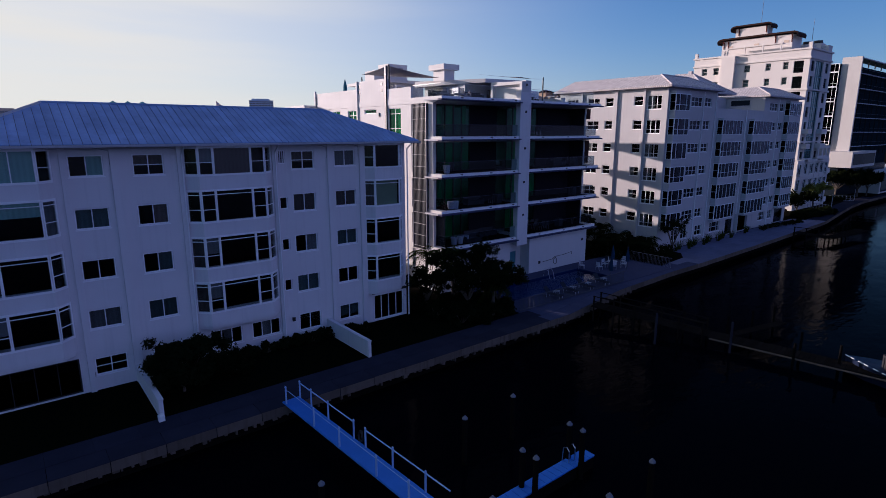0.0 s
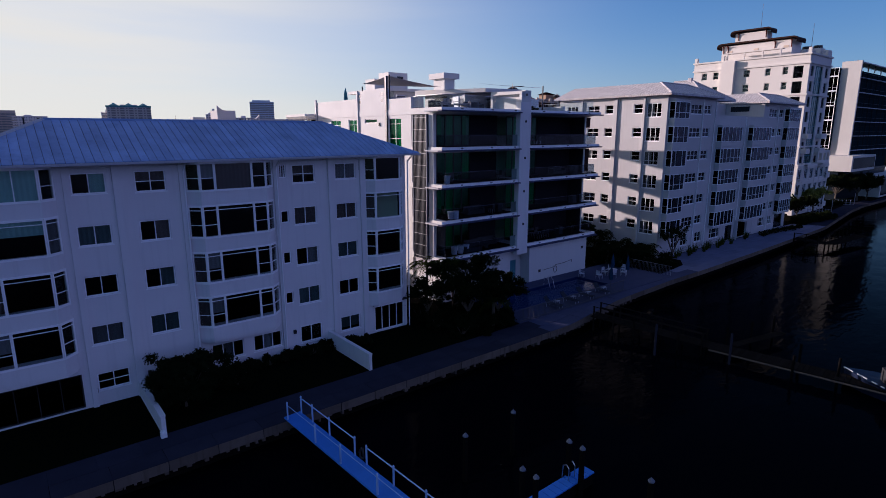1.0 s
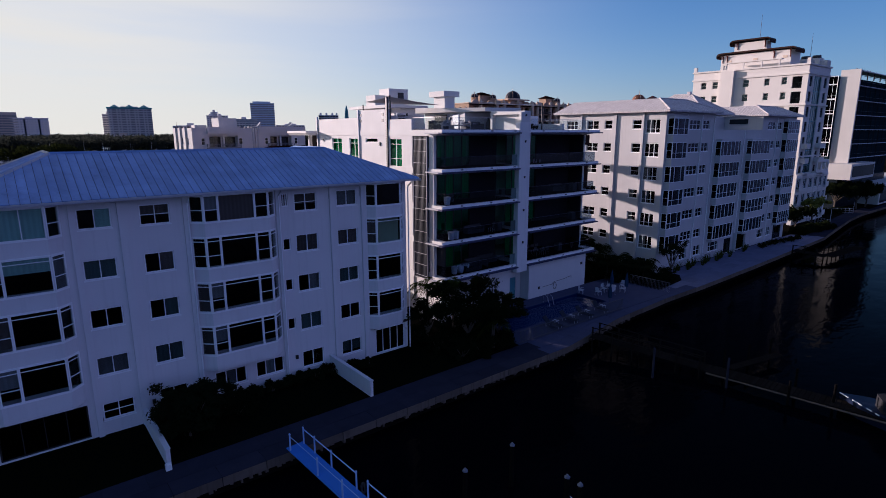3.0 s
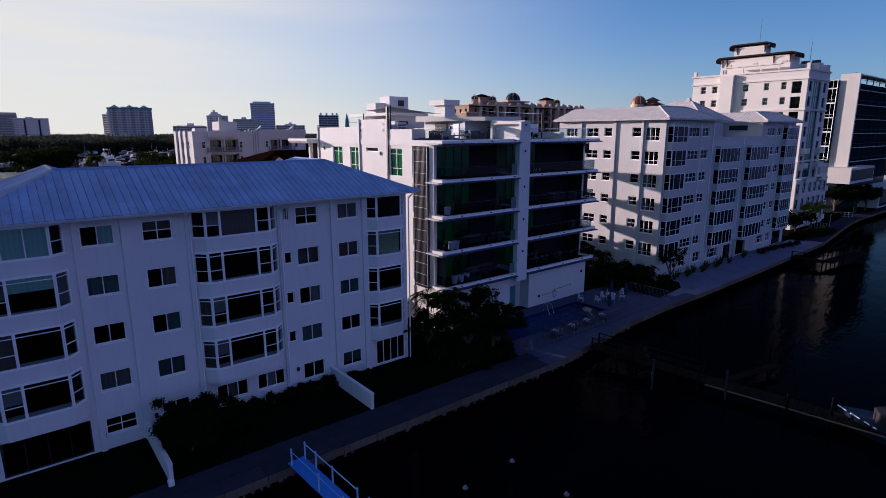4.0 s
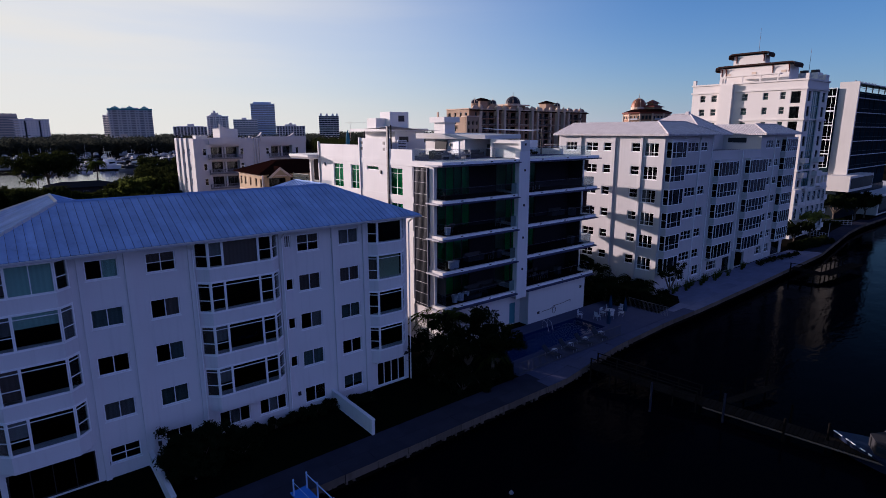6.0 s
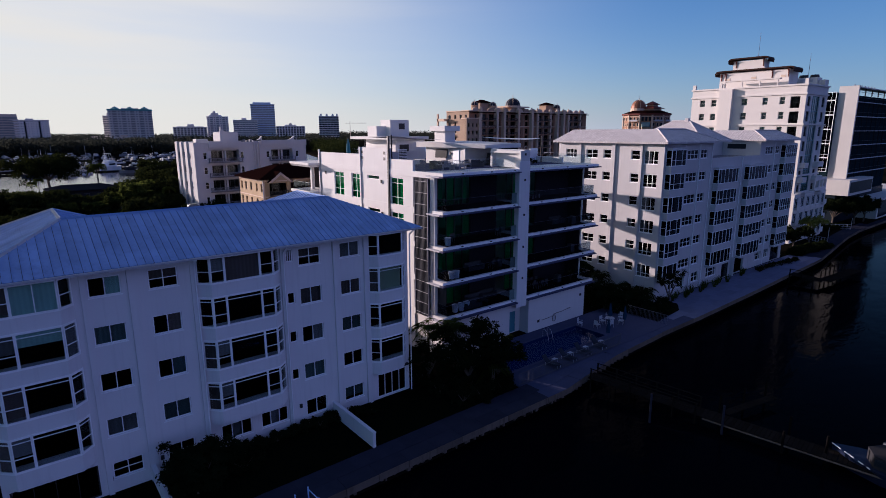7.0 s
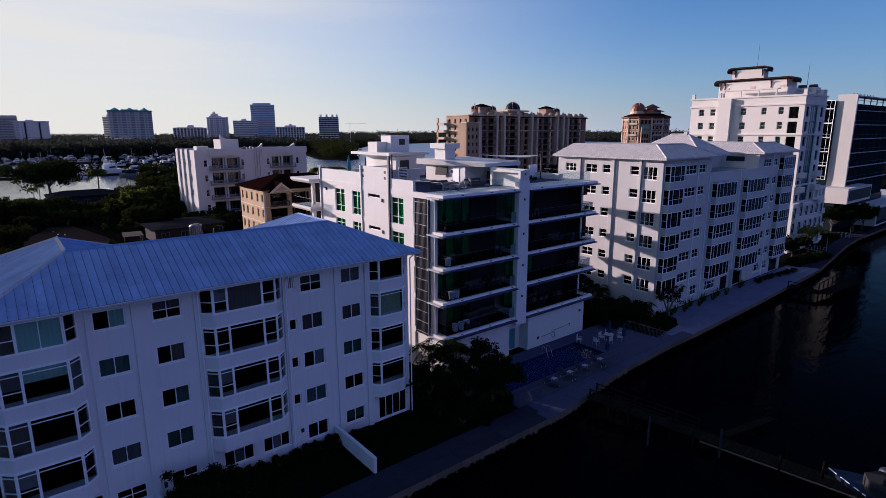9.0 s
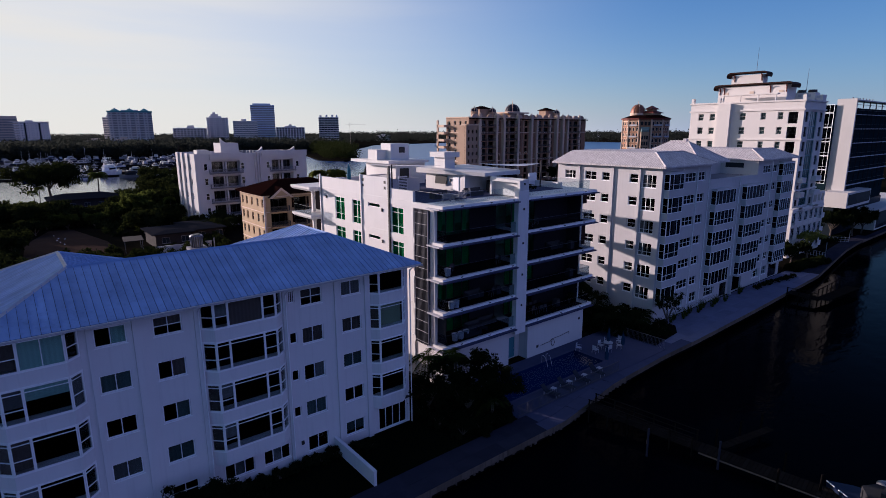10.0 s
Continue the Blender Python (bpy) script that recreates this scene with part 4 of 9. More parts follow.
part("door_handle", tube(bmesh.new(), (42.58, BY + 1.3, 1.02), (42.58, BY + 1.3, 1.2), 0.02), STEEL, door)
for x, z, w, h in ((40.95, 1.5, 0.25, 0.45), (41.3, 0.95, 0.28, 0.3), (41.3, 1.5, 0.3, 0.08)):
    part("sign_plate", box(bmesh.new(), x, x + w, BY + 1.26, BY + 1.297, z, z + h), BLACK, modern)
part("notice_board", box(bmesh.new(), 37.05, 37.75, BY + 0.215, BY + 0.247, 0.95, 2.0), POOL_RAIL, modern, "pale notice board")
for k in range(5):
    part("notice_line", box(bmesh.new(), 37.15, 37.65 - 0.1 * (k % 2), BY + 0.208, BY + 0.214, 1.1 + 0.17 * k, 1.16 + 0.17 * k), LOUVRE_BLUE, modern)
for x, z in ((38.2, 0.9), (44.9, 0.9), (52.3, 2.6)):
    part("wall_vent", box(bmesh.new(), x, x + 0.35, BY - 0.03 + (0.25 if x < 41 else 0), BY - 0.003 + (0.25 if x < 41 else 0), z, z + 0.3), BLACK, modern)
bm = bmesh.new()
pts = [(45.6, BY - 0.05, 1.05), (47.2, BY - 0.05, 1.12), (47.6, BY - 0.05, 1.35), (49.2, BY - 0.05, 1.38), (50.6, BY - 0.05, 1.55), (50.6, BY - 0.05, 1.25)]
for a, b in zip(pts, pts[1:]):
    tube(bm, a, b, 0.025, sides=5)
for i in range(10):
    t0, t1 = math.pi * 2 * i / 10, math.pi * 2 * (i + 1) / 10
    tube(bm, (47.7 + 0.28 * math.cos(t0), BY - 0.06, 0.85 + 0.38 * math.sin(t0)), (47.7 + 0.28 * math.cos(t1), BY - 0.06, 0.85 + 0.38 * math.sin(t1)), 0.03, sides=5)
part("pipework", bm, DARK_METAL, modern, "pipe and hose ring on the wall")

# column takes the lighter stucco to lift the shaded front
bm = bmesh.new()
box(bm, CX0, CX1, BY - 0.12, BY + 0.5, 3.4, 18.9)
part("column", bm, STUCCO, modern)
part("roof_fin", box(bmesh.new(), 42.1, CX1 + 0.1, 38.95, 43.4, 18.2, 20.05), STUCCO_B, modern)
part("roof_frame", prism(bmesh.new(), [(41.6, 38.95), (42.09, 38.95), (42.09, 43.4), (41.6, 43.4)], 19.7, 20.0, [19.92, 19.97, 20.15, 20.1]), STUCCO_B, modern)
part("roof_frame", box(bmesh.new(), 41.6, 42.09, 43.1, 43.4, 18.2, 19.69), STUCCO_B, modern)
part("roof_frame", box(bmesh.new(), 41.6, 42.09, 38.95, 39.3, 18.2, 19.69), STUCCO_B, modern)
for z in (16.9, 13.3, 9.9, 6.5, 19.5):
    part("wall_lamp", box(bmesh.new(), 42.0, 42.14, BY - 0.24, BY - 0.13, z, z + 0.22), BLACK, modern)


def slab_part(x0, x1, top, name="balcony_slab", y0=BY, y1=GY + 0.2, th=0.55, run=1.1, left_run=0.0, right_run=0.0):
    """A balcony slab with an undercut front edge."""
    bm = bmesh.new()
    top_pts = [(x0, y0), (x1, y0), (x1, y1), (x0, y1)]
    low_pts = [(x0 + left_run, y0 + run), (x1 - right_run, y0 + run), (x1 - right_run, y1), (x0 + left_run, y1)]
    a = [bm.verts.new((x, y, top)) for x, y in top_pts]
    b = [bm.verts.new((x, y, top - 0.26)) for x, y in top_pts]
    c = [bm.verts.new((x, y, top - th)) for x, y in low_pts]
    bm.faces.new(a)
    bm.faces.new(c[::-1])
    for i in range(4):
        j = (i + 1) % 4
        bm.faces.new((b[i], b[j], a[j], a[i]))
        bm.faces.new((c[i], c[j], b[j], b[i]))
    bmesh.ops.recalc_face_normals(bm, faces=bm.faces)
    slab = part(name, bm, STUCCO_B, modern)
    if run > 0.5:
        part("slab_edge", box(bmesh.new(), x0 - (0.35 if x0 < 40 else 0), x1 - 0.02, y0 - 0.42, y0 + 0.12, top - 0.38, top - 0.262), NAVY_EDGE, slab, "dark blue recessed slab edge")
        # white brighter than the render stands in for light on the slab front
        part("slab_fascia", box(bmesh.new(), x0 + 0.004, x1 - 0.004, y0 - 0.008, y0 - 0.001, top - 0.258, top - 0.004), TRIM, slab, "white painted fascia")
    if run > 0.5 and x0 < 40:
        part("slab_ledge", box(bmesh.new(), x0 - 0.36, x0 - 0.005, y0 + 0.125, 41.0, top - 0.38, top - 0.262), GUTTER, slab, "pale ledge along the flank")
    return slab


def rail(parent, pts, z, h=1.05, step=1.5, mtl=None, top=None):
    """A frameless glass balustrade along a line of plan points: one pane after the other with a thin top rail."""
    for (xa, ya), (xb, yb) in zip(pts, pts[1:]):
        ln = math.hypot(xb - xa, yb - ya)
        k = max(1, round(ln / step))
        ang = math.degrees(math.atan2(yb - ya, xb - xa))
        s = ln / k
        me = shared(("rail_pane", round(s, 2), h, (mtl or RAIL_GLASS).name), lambda b: box(b, 0.015, s - 0.015, -0.006, 0.006, 0.03, h), mtl or RAIL_GLASS)
        for i in range(k):
            place("glass_panel", me, parent, "", pose(xa + (xb - xa) * i / k, ya + (yb - ya) * i / k, z, 0, 0, ang))
        part("top_rail", box(bmesh.new(), 0, ln, -0.012, 0.012, h, h + 0.025), top or STEEL, parent, "", pose(xa, ya, z, 0, 0, ang))


rngb = random.Random(9)
for f, top in enumerate(TOPS):
    # dark sheets over the white slab stand in for shade on the floor
    if f < 4:
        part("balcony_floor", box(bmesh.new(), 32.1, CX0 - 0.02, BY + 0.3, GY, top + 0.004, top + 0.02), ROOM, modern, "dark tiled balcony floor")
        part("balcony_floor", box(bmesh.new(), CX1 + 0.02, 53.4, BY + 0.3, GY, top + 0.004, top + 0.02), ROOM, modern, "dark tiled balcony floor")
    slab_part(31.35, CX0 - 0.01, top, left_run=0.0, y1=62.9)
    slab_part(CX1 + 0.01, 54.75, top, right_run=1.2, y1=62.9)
    part("slab_soffit_band", box(bmesh.new(), CX0 - 0.1, CX1 + 0.1, BY + 0.3, GY, top - 0.45, top - 0.05), STUCCO_B, modern)
    for x in (33.6, 37.4, 40.6, 44.8, 48.9, 52.4):
        part("edge_lamp", box(bmesh.new(), x, x + 0.28, BY - 0.02, BY - 0.009, top - 0.17, top - 0.07), BLACK, modern)
    if f == 4:
        break
    z = top
    hh = TOPS[f + 1] - 0.55 - top
    # glazing and solid parts at the back of the balcony
    for x0, x1, glass_to in ((32.3, CX0, 37.6), (CX1, 52.6, 47.6)):
        k = 5
        w = (glass_to - x0) / k
        for i in range(k):
            window(modern, pose(x0 + i * w, GY, z + 0.02), w, hh - 0.02, cols=(), frame_mat=DARK_METAL, pane_mat=GREEN_GLASS, sill=False, fw=0.05,
                   blind=DIM_GREEN if rngb.random() < (0.85 if i < 3 else 0.4) else None, blind_part=(0, 1 if rngb.random() < 0.7 else 0.6)).name = "glazed_door"
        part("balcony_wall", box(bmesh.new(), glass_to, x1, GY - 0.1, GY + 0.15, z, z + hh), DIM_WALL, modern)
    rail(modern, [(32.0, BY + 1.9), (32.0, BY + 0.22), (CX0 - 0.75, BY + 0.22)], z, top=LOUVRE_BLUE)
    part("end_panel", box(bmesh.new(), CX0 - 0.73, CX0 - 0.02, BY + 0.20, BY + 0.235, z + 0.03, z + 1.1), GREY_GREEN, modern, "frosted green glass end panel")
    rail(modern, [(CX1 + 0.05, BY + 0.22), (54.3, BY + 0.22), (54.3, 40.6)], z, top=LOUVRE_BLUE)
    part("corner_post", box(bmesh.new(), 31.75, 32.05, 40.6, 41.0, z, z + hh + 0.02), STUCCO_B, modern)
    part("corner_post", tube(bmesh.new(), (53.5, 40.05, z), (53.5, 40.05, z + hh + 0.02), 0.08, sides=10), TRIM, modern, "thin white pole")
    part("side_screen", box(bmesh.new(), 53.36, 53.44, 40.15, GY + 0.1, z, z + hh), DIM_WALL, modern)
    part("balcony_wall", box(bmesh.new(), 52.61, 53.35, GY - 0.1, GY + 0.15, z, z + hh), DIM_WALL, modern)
    if f in (2, 3):
        part("roller_screen", box(bmesh.new(), 53.62, 54.4, 40.05, 40.09, z + (hh - 1.15 if f == 3 else 0.25), z + hh), DARK_EAVE, modern, "dark brown roller screen")
# tall louvre screen on the flank, past all the slabs
screen = part("louvre_screen", box(bmesh.new(), 31.30, 31.34, 41.06, 43.06, 3.95, 17.55), BLACK, modern, "slate blue louvre screen")
me = shared(("louvre",), lambda b: box(b, 31.20, 31.29, 0, 0.05, 3.95, 17.55), LOUVRE_DARK)
for i in range(11):
    place("louvre", me, screen, "", Matrix.Translation((0, 41.08 + i * 0.193, 0)))
for i in range(13):
    zz = 4.2 + i * 1.09
    part("louvre_rail", box(bmesh.new(), 31.17, 31.195, 41.06, 43.06, zz, zz + 0.03), GUTTER, screen)
for y in (40.98, 43.10):
    part("louvre_post", box(bmesh.new(), 31.16, 31.33, y - 0.04, y + 0.04, 3.9, 17.58), LOUVRE_BLUE, screen)
part("corner_pier", box(bmesh.new(), 31.42, 31.72, 40.25, 40.94, 3.95, 17.6), STUCCO_B, modern)
part("flank_base", box(bmesh.new(), 31.55, 31.8, 39.5, 43.58, -0.2, 3.8), STUCCO_B, modern)

# flank wall with its windows
flank = [(59.67, 2.3, 2.76, 0, ()), (55.6, 2.0, 2.74, 0, ()), (52.06, 2.35, 0.42, 2.34, None), (47.55, 2.25, 2.76, 0, ())]
holes = []
U0 = 63.4                                   # the flank is drawn from the back (u = 0) to the front
for f in range(4):
    zt = TOPS[f + 1] - 0.83
    for y, w, h, lift, _ in flank:
        holes.append((U0 - y, U0 - y + w, zt - h, zt))
bm = bmesh.new()
wall(bm, 0, U0 - 43.6, -0.2, 19.2, holes, 0.3, at_x(BX0, U0, 0))
part("flank_wall", bm, STUCCO_B, modern)
for f in range(4):
    zt = TOPS[f + 1] - 0.83
    for y, w, h, lift, _ in flank:
        tall = h > 1
        window(modern, at_x(BX0 + 0.12, y, zt - h), w, h, cols=(0.52,) if tall else (), rows=(0.28, 0.8) if tall else (), frame_mat=TRIM, pane_mat=GREEN_GLASS, sill=False,
               blind=GREEN_GLASS_BACK if tall else None)
part("parapet", box(bmesh.new(), BX0, BX0 + 0.3, 47.8, 53.5, 19.2, 20.25), STUCCO_B, modern)
part("parapet", box(bmesh.new(), BX0, BX0 + 0.3, 53.51, 63.4, 19.2, 19.5), STUCCO_B, modern)
for y, z1 in ((47.75, 21.45), (63.3, 19.8), (53.4, 20.3)):
    part("fin", box(bmesh.new(), BX0 - 0.14, BX0 + 0.05, y - 0.12, y + 0.12, 4.0, z1), DARK_METAL if z1 > 21 else STUCCO_B, modern)
for y in (48.6, 53.0):
    for z in (19.0, 19.6):
        part("vent_grid", box(bmesh.new(), BX0 - 0.02, BX0 - 0.003, y - 0.18, y + 0.18, z, z + 0.3), DARK_METAL, modern)
for y, z in ((49.2, 16.6), (61.8, 16.9), (49.2, 13.2)):
    part("wall_lamp", box(bmesh.new(), BX0 - 0.12, BX0 - 0.003, y - 0.1, y + 0.1, z, z + 0.35), BLACK, modern)
# back, right side and core
bm = bmesh.new()
box(bm, BX0, 52.6, 63.1, 63.4, -0.2, 19.2)
box(bm, 52.3, 52.6, GY + 0.2, 63.1, -0.2, 18.9)
box(bm, 32.0, 52.3, 47.6, 47.8, -0.2, 17.6)
part("rear_wall", bm, STUCCO_B, modern)
# rear balconies that stand out past the flank
for f, top in enumerate(TOPS):
    slab_part(29.9, 54.6, top, y0=63.42, y1=69.0, run=0.2, left_run=0.3, right_run=0.6, name="rear_slab")
    if f < 4:
        rail(modern, [(30.1, 68.5), (30.1, 63.6)], top)
        part("rear_column", box(bmesh.new(), 31.5, 31.9, 66.0, 66.4, top, TOPS[f + 1] - 0.55), STUCCO_B, modern)
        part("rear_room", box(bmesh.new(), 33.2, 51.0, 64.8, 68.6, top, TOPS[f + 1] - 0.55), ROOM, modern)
# roof terrace
part("terrace_floor", box(bmesh.new(), BX0 + 0.3, 52.6, GY, 63.1, 18.17, 18.22), PAVER, modern)
rail(modern, [(31.55, 43.5), (31.55, BY + 0.35), (CX0 - 0.25, BY + 0.35)], TOPS[4], h=1.1, mtl=ROOF_RAIL_GLASS)
rail(modern, [(CX1 + 0.2, BY + 0.5), (53.9, BY + 0.5), (53.9, 46.5)], TOPS[4], h=1.1, mtl=ROOF_RAIL_GLASS)
pent = part("penthouse", box(bmesh.new(), 40.6, 46.0, 46.4, 53.6, 18.22, 20.1), STUCCO_B, modern, "white penthouse with a flat overhanging roof")
part("canopy", prism(bmesh.new(), [(41.1, 43.7), (46.6, 43.7), (47.4, 53.9), (39.4, 53.9), (39.9, 49.0)], 20.12, 20.5, [20.5, 20.6, 20.75, 20.75, 20.6]), STUCCO_B, pent)
# near-black wall stands in for the shade of the recess
part("recess_wall", box(bmesh.new(), 44.6, 45.9, 43.42, 46.59, 18.22, 20.1), ROOM, pent)
part("terrace_door", box(bmesh.new(), 40.53, 40.59, 47.4, 48.4, 18.3, 19.9), TRIM, pent)
part("television", box(bmesh.new(), -0.06, 0.06, -0.85, 0.85, 0, 0.95), BLACK, pent, "black television under the canopy", pose(40.2, 50.2, 18.95, 0, 8, 12))
part("television_bracket", tube(bmesh.new(), (40.25, 50.2, 19.4), (40.62, 50.2, 19.5), 0.04), DARK_METAL, pent)
part("wall_lamp", box(bmesh.new(), 40.46, 40.59, 48.8, 49.0, 19.3, 19.6), BLACK, pent)
part("stair_wall", box(bmesh.new(), 32.6, 38.0, 51.4, 51.6, 18.22, 19.75), STUCCO_B, pent)
part("stair_wall", box(bmesh.new(), 33.0, 33.2, 51.61, 56.2, 18.22, 19.9), STUCCO_B, pent)
lou = part("louvre_door", box(bmesh.new(), 35.0, 36.2, 51.3, 51.38, 18.3, 20.0), TRIM, pent)
for i in range(9):
    part("slat", box(bmesh.new(), 35.08, 36.12, 51.26, 51.3, 18.4 + i * 0.17, 18.48 + i * 0.17), BLACK, lou)
part("chimney", box(bmesh.new(), 41.0, 42.5, 50.4, 52.4, 20.55, 21.95), STUCCO_B, pent)
part("chimney_cap", box(bmesh.new(), 40.6, 42.9, 50.0, 52.8, 21.95, 22.55), STUCCO_B, pent)
tower = part("lift_tower", box(bmesh.new(), 40.0, 42.9, 60.3, 62.6, 21.31, 23.4), STUCCO_B, modern)
part("vent", box(bmesh.new(), 41.3, 42.2, 60.24, 60.29, 22.2, 22.95), DARK_METAL, tower)
part("stair_box", box(bmesh.new(), 38.6, 39.99, 61.4, 63.6, 21.31, 22.6), STUCCO_B, tower)
part("stair_roof", box(bmesh.new(), 38.2, 44.4, 58.0, 67.5, 20.95, 21.3), STUCCO_B, tower)
part("stair_base", box(bmesh.new(), 39.6, 44.2, 58.6, 65.8, 18.22, 20.94), STUCCO_B, tower)
part("stair_opening", box(bmesh.new(), 40.2, 41.6, 58.54, 58.59, 18.6, 20.3), BLACK, tower)
bm = bmesh.new()
for i in range(14):
    box(bm, 33.3 + i * 0.3, 33.44 + i * 0.3, 56.4, 56.5, 19.3, 19.8)
box(bm, 33.2, 37.5, 56.35, 56.55, 19.8, 19.92)
box(bm, 33.2, 37.5, 56.3, 56.6, 18.22, 19.3)
part("balustrade", bm, STUCCO_B, modern)
part("service_wall", box(bmesh.new(), 47.4, 52.2, 50.0, 50.3, 18.22, 19.9), STUCCO_B, modern)
part("service_wall", box(bmesh.new(), 47.4, 47.7, 46.4, 49.99, 18.22, 19.5), STUCCO_B, modern)
part("screen", box(bmesh.new(), 47.9, 51.0, 47.4, 47.5, 18.22, 19.55), BARK, modern, "brown timber screen on the roof terrace")
lw = part("louvre_wall", box(bmesh.new(), 51.2, 52.6, 46.5, 46.58, 18.22, 19.85), TRIM, modern, "white louvred wall")
for i in range(8):
    part("slat", box(bmesh.new(), 51.22, 52.58, 46.42, 46.49, 18.4 + i * 0.18, 18.5 + i * 0.18), TRIM, lw)
umb = thing("parasol", "closed teal parasol on a roof terrace", "parasol", pose(33.4, 59.6, 18.22))
part("pole", tube(bmesh.new(), (0, 0, 0), (0, 0, 2.9), 0.03, 0.03, 8), STEEL, umb)
bm = bmesh.new()
for za, zb, ra, rb_ in ((0.9, 1.3, 0.16, 0.26), (1.3, 2.2, 0.26, 0.2), (2.2, 2.85, 0.2, 0.04)):
    tube(bm, (0, 0, za), (0, 0, zb), ra, rb_, 9)
part("canopy", bm, UMBRELLA, umb)
part("base", tube(bmesh.new(), (0, 0, 0), (0, 0, 0.1), 0.3, 0.26, 12), DARK_METAL, umb)
# shade sails and their posts
for x, y, z1 in ((31.85, 47.9, 21.6), (33.2, 55.4, 21.0), (51.4, 44.8, 21.3)):
    solid("sail_post", tube(bmesh.new(), (x, y, 18.22), (x, y, z1), 0.09, 0.07), DARK_METAL, "dark slender post for a shade sail", "post", "", "sail posts")


def sail(pts, name_label):
    bm = bmesh.new()
    n = 8
    a, b, c = (Vector(p) for p in pts)
    grid = {}
    for i in range(n + 1):
        for j in range(n + 1 - i):
            u, w = i / n, j / n
            p = a + (b - a) * u + (c - a) * w
            sag = 1.6 * u * w + 1.6 * u * (1 - u - w) + 1.6 * w * (1 - u - w)
            grid[i, j] = bm.verts.new(p - Vector((0, 0, 0.18 * sag)))
    for i in range(n):
        for j in range(n - i):
            bm.faces.new((grid[i, j], grid[i + 1, j], grid[i, j + 1]))
            if i + j < n - 1:
                bm.faces.new((grid[i + 1, j], grid[i + 1, j + 1], grid[i, j + 1]))
    r = bmesh.ops.extrude_face_region(bm, geom=bm.faces[:])
    for vtx in r["geom"]:
        if isinstance(vtx, bmesh.types.BMVert):
            vtx.co.z += 0.012
    return solid("shade_sail", bm, SAIL, name_label, "shade sail", "", "shade sails")


sail(((31.7, 47.9, 21.5), (40.6, 50.6, 21.0), (33.2, 55.4, 21.3)), "grey triangular shade sail over a roof terrace")
sail(((43.2, 46.9, 21.3), (51.4, 44.9, 21.1), (46.8, 44.0, 21.0)), "small grey shade sail over a roof terrace")


# ---- third building: seven-storey flats with a pale tiled roof ----
flats_c = thing("apartment_building", "white seven-storey apartment building with pale tiled hip roofs", "building")
CXA, CYA, CST, CT = 64.3, 36.2, 2.935, 19.45
front = [(70.06, 2.86, 1.2, (0.33, 0.67)), (73.57, 1.8, 1.15, (0.5,)), (84.3, 1.5, 1.2, (0.5,)), (94.3, 2.9, 1.2, (0.33, 0.67)), (98.2, 1.5, 1.15, (0.5,))]
cbays = [(64.75, 68.3), (77.6, 83.7), (87.4, 93.8), (100.2, 105.0)]
rngc = random.Random(21)
h1, h2 = [], []
low = [(67.8, 1.75, 1.45), (70.2, 1.75, 1.45), (74.0, 1.9, 1.4), (78.3, 3.0, 1.45), (94.6, 2.4, 1.4), (98.3, 1.6, 1.4)]
for n in range(7):
    t = CT - CST * (6 - n)
    if n == 0:
        for x, w, h in low:
            (h1 if x < 76.9 else h2).append((x, x + w, 2.4 - h, 2.4))
        h2 += [(83.2, 85.4, 0.05, 2.6), (86.2, 90.6, 0.05, 2.7), (91.2, 92.6, 0.05, 2.6), (101.0, 104.4, 0.05, 2.6)]
        continue
    for x, w, h, cols in front:
        if n == 6 and 77 < x < 92:
            continue
        (h1 if x < 76.9 else h2).append((x, x + w, t - h, t))
    for b0, b1 in cbays:
        if n == 6 and 77 < b0 < 92:
            continue
        (h1 if b0 < 76.9 else h2).append((b0 + 0.2, b1 - 0.2, t - 1.5, t + 0.1))
bm = bmesh.new()
wall(bm, CXA, 76.9, -0.2, 20.35, h1, 0.3, pose(0, CYA, 0))
part("front_wall", bm, STUCCO_C, flats_c)
bm = bmesh.new()
wall(bm, 76.9, 92.3, -0.2, 18.2, [h for h in h2 if h[1] <= 92.31], 0.3, pose(0, CYA + 0.02, 0))
wall(bm, 92.3, 105.5, -0.2, 20.35, [h for h in h2 if h[0] >= 92.3], 0.3, pose(0, CYA, 0))
part("front_wall", bm, STUCCO_C, flats_c)
side = [(51.34, 1.86, 1.15, (0.33, 0.67)), (47.85, 1.87, 1.15, (0.5,)), (45.03, 1.18, 1.12, (0.5,)), (40.80, 1.24, 1.15, (0.5,)), (38.95, 1.95, 1.65, (0.33, 0.67))]
CU0 = 53.0
holes = []
for n in range(7):
    t = CT - CST * (6 - n)
    for y, w, h, cols in side:
        holes.append((CU0 - y, CU0 - y + w, t - h, t))
bm = bmesh.new()
wall(bm, 0, CU0 - CYA - 0.3, -0.2, 20.35, holes, 0.3, at_x(CXA, CU0, 0))
part("side_wall", bm, STUCCO_C, flats_c)
bm = bmesh.new()
box(bm, CXA, 105.5, 52.7, 53.0, -0.2, 20.35)
box(bm, 105.2, 105.5, CYA + 0.3, 52.7, -0.2, 20.35)
part("rear_wall", bm, STUCCO_C, flats_c)
for q in ((CXA + 0.31, 76.8, 41.0, 41.2, 20.2), (76.81, 92.29, 41.0, 41.2, 17.88), (92.6, 105.1, 41.0, 41.2, 20.2), (68.6, 68.8, CYA + 0.31, 40.99, 20.2), (CXA + 3.0, CXA + 3.2, 41.21, 52.69, 20.2)):
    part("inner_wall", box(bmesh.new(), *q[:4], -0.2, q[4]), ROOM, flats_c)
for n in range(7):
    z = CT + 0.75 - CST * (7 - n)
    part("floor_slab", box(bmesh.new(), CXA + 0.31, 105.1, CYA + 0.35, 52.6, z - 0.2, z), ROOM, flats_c)
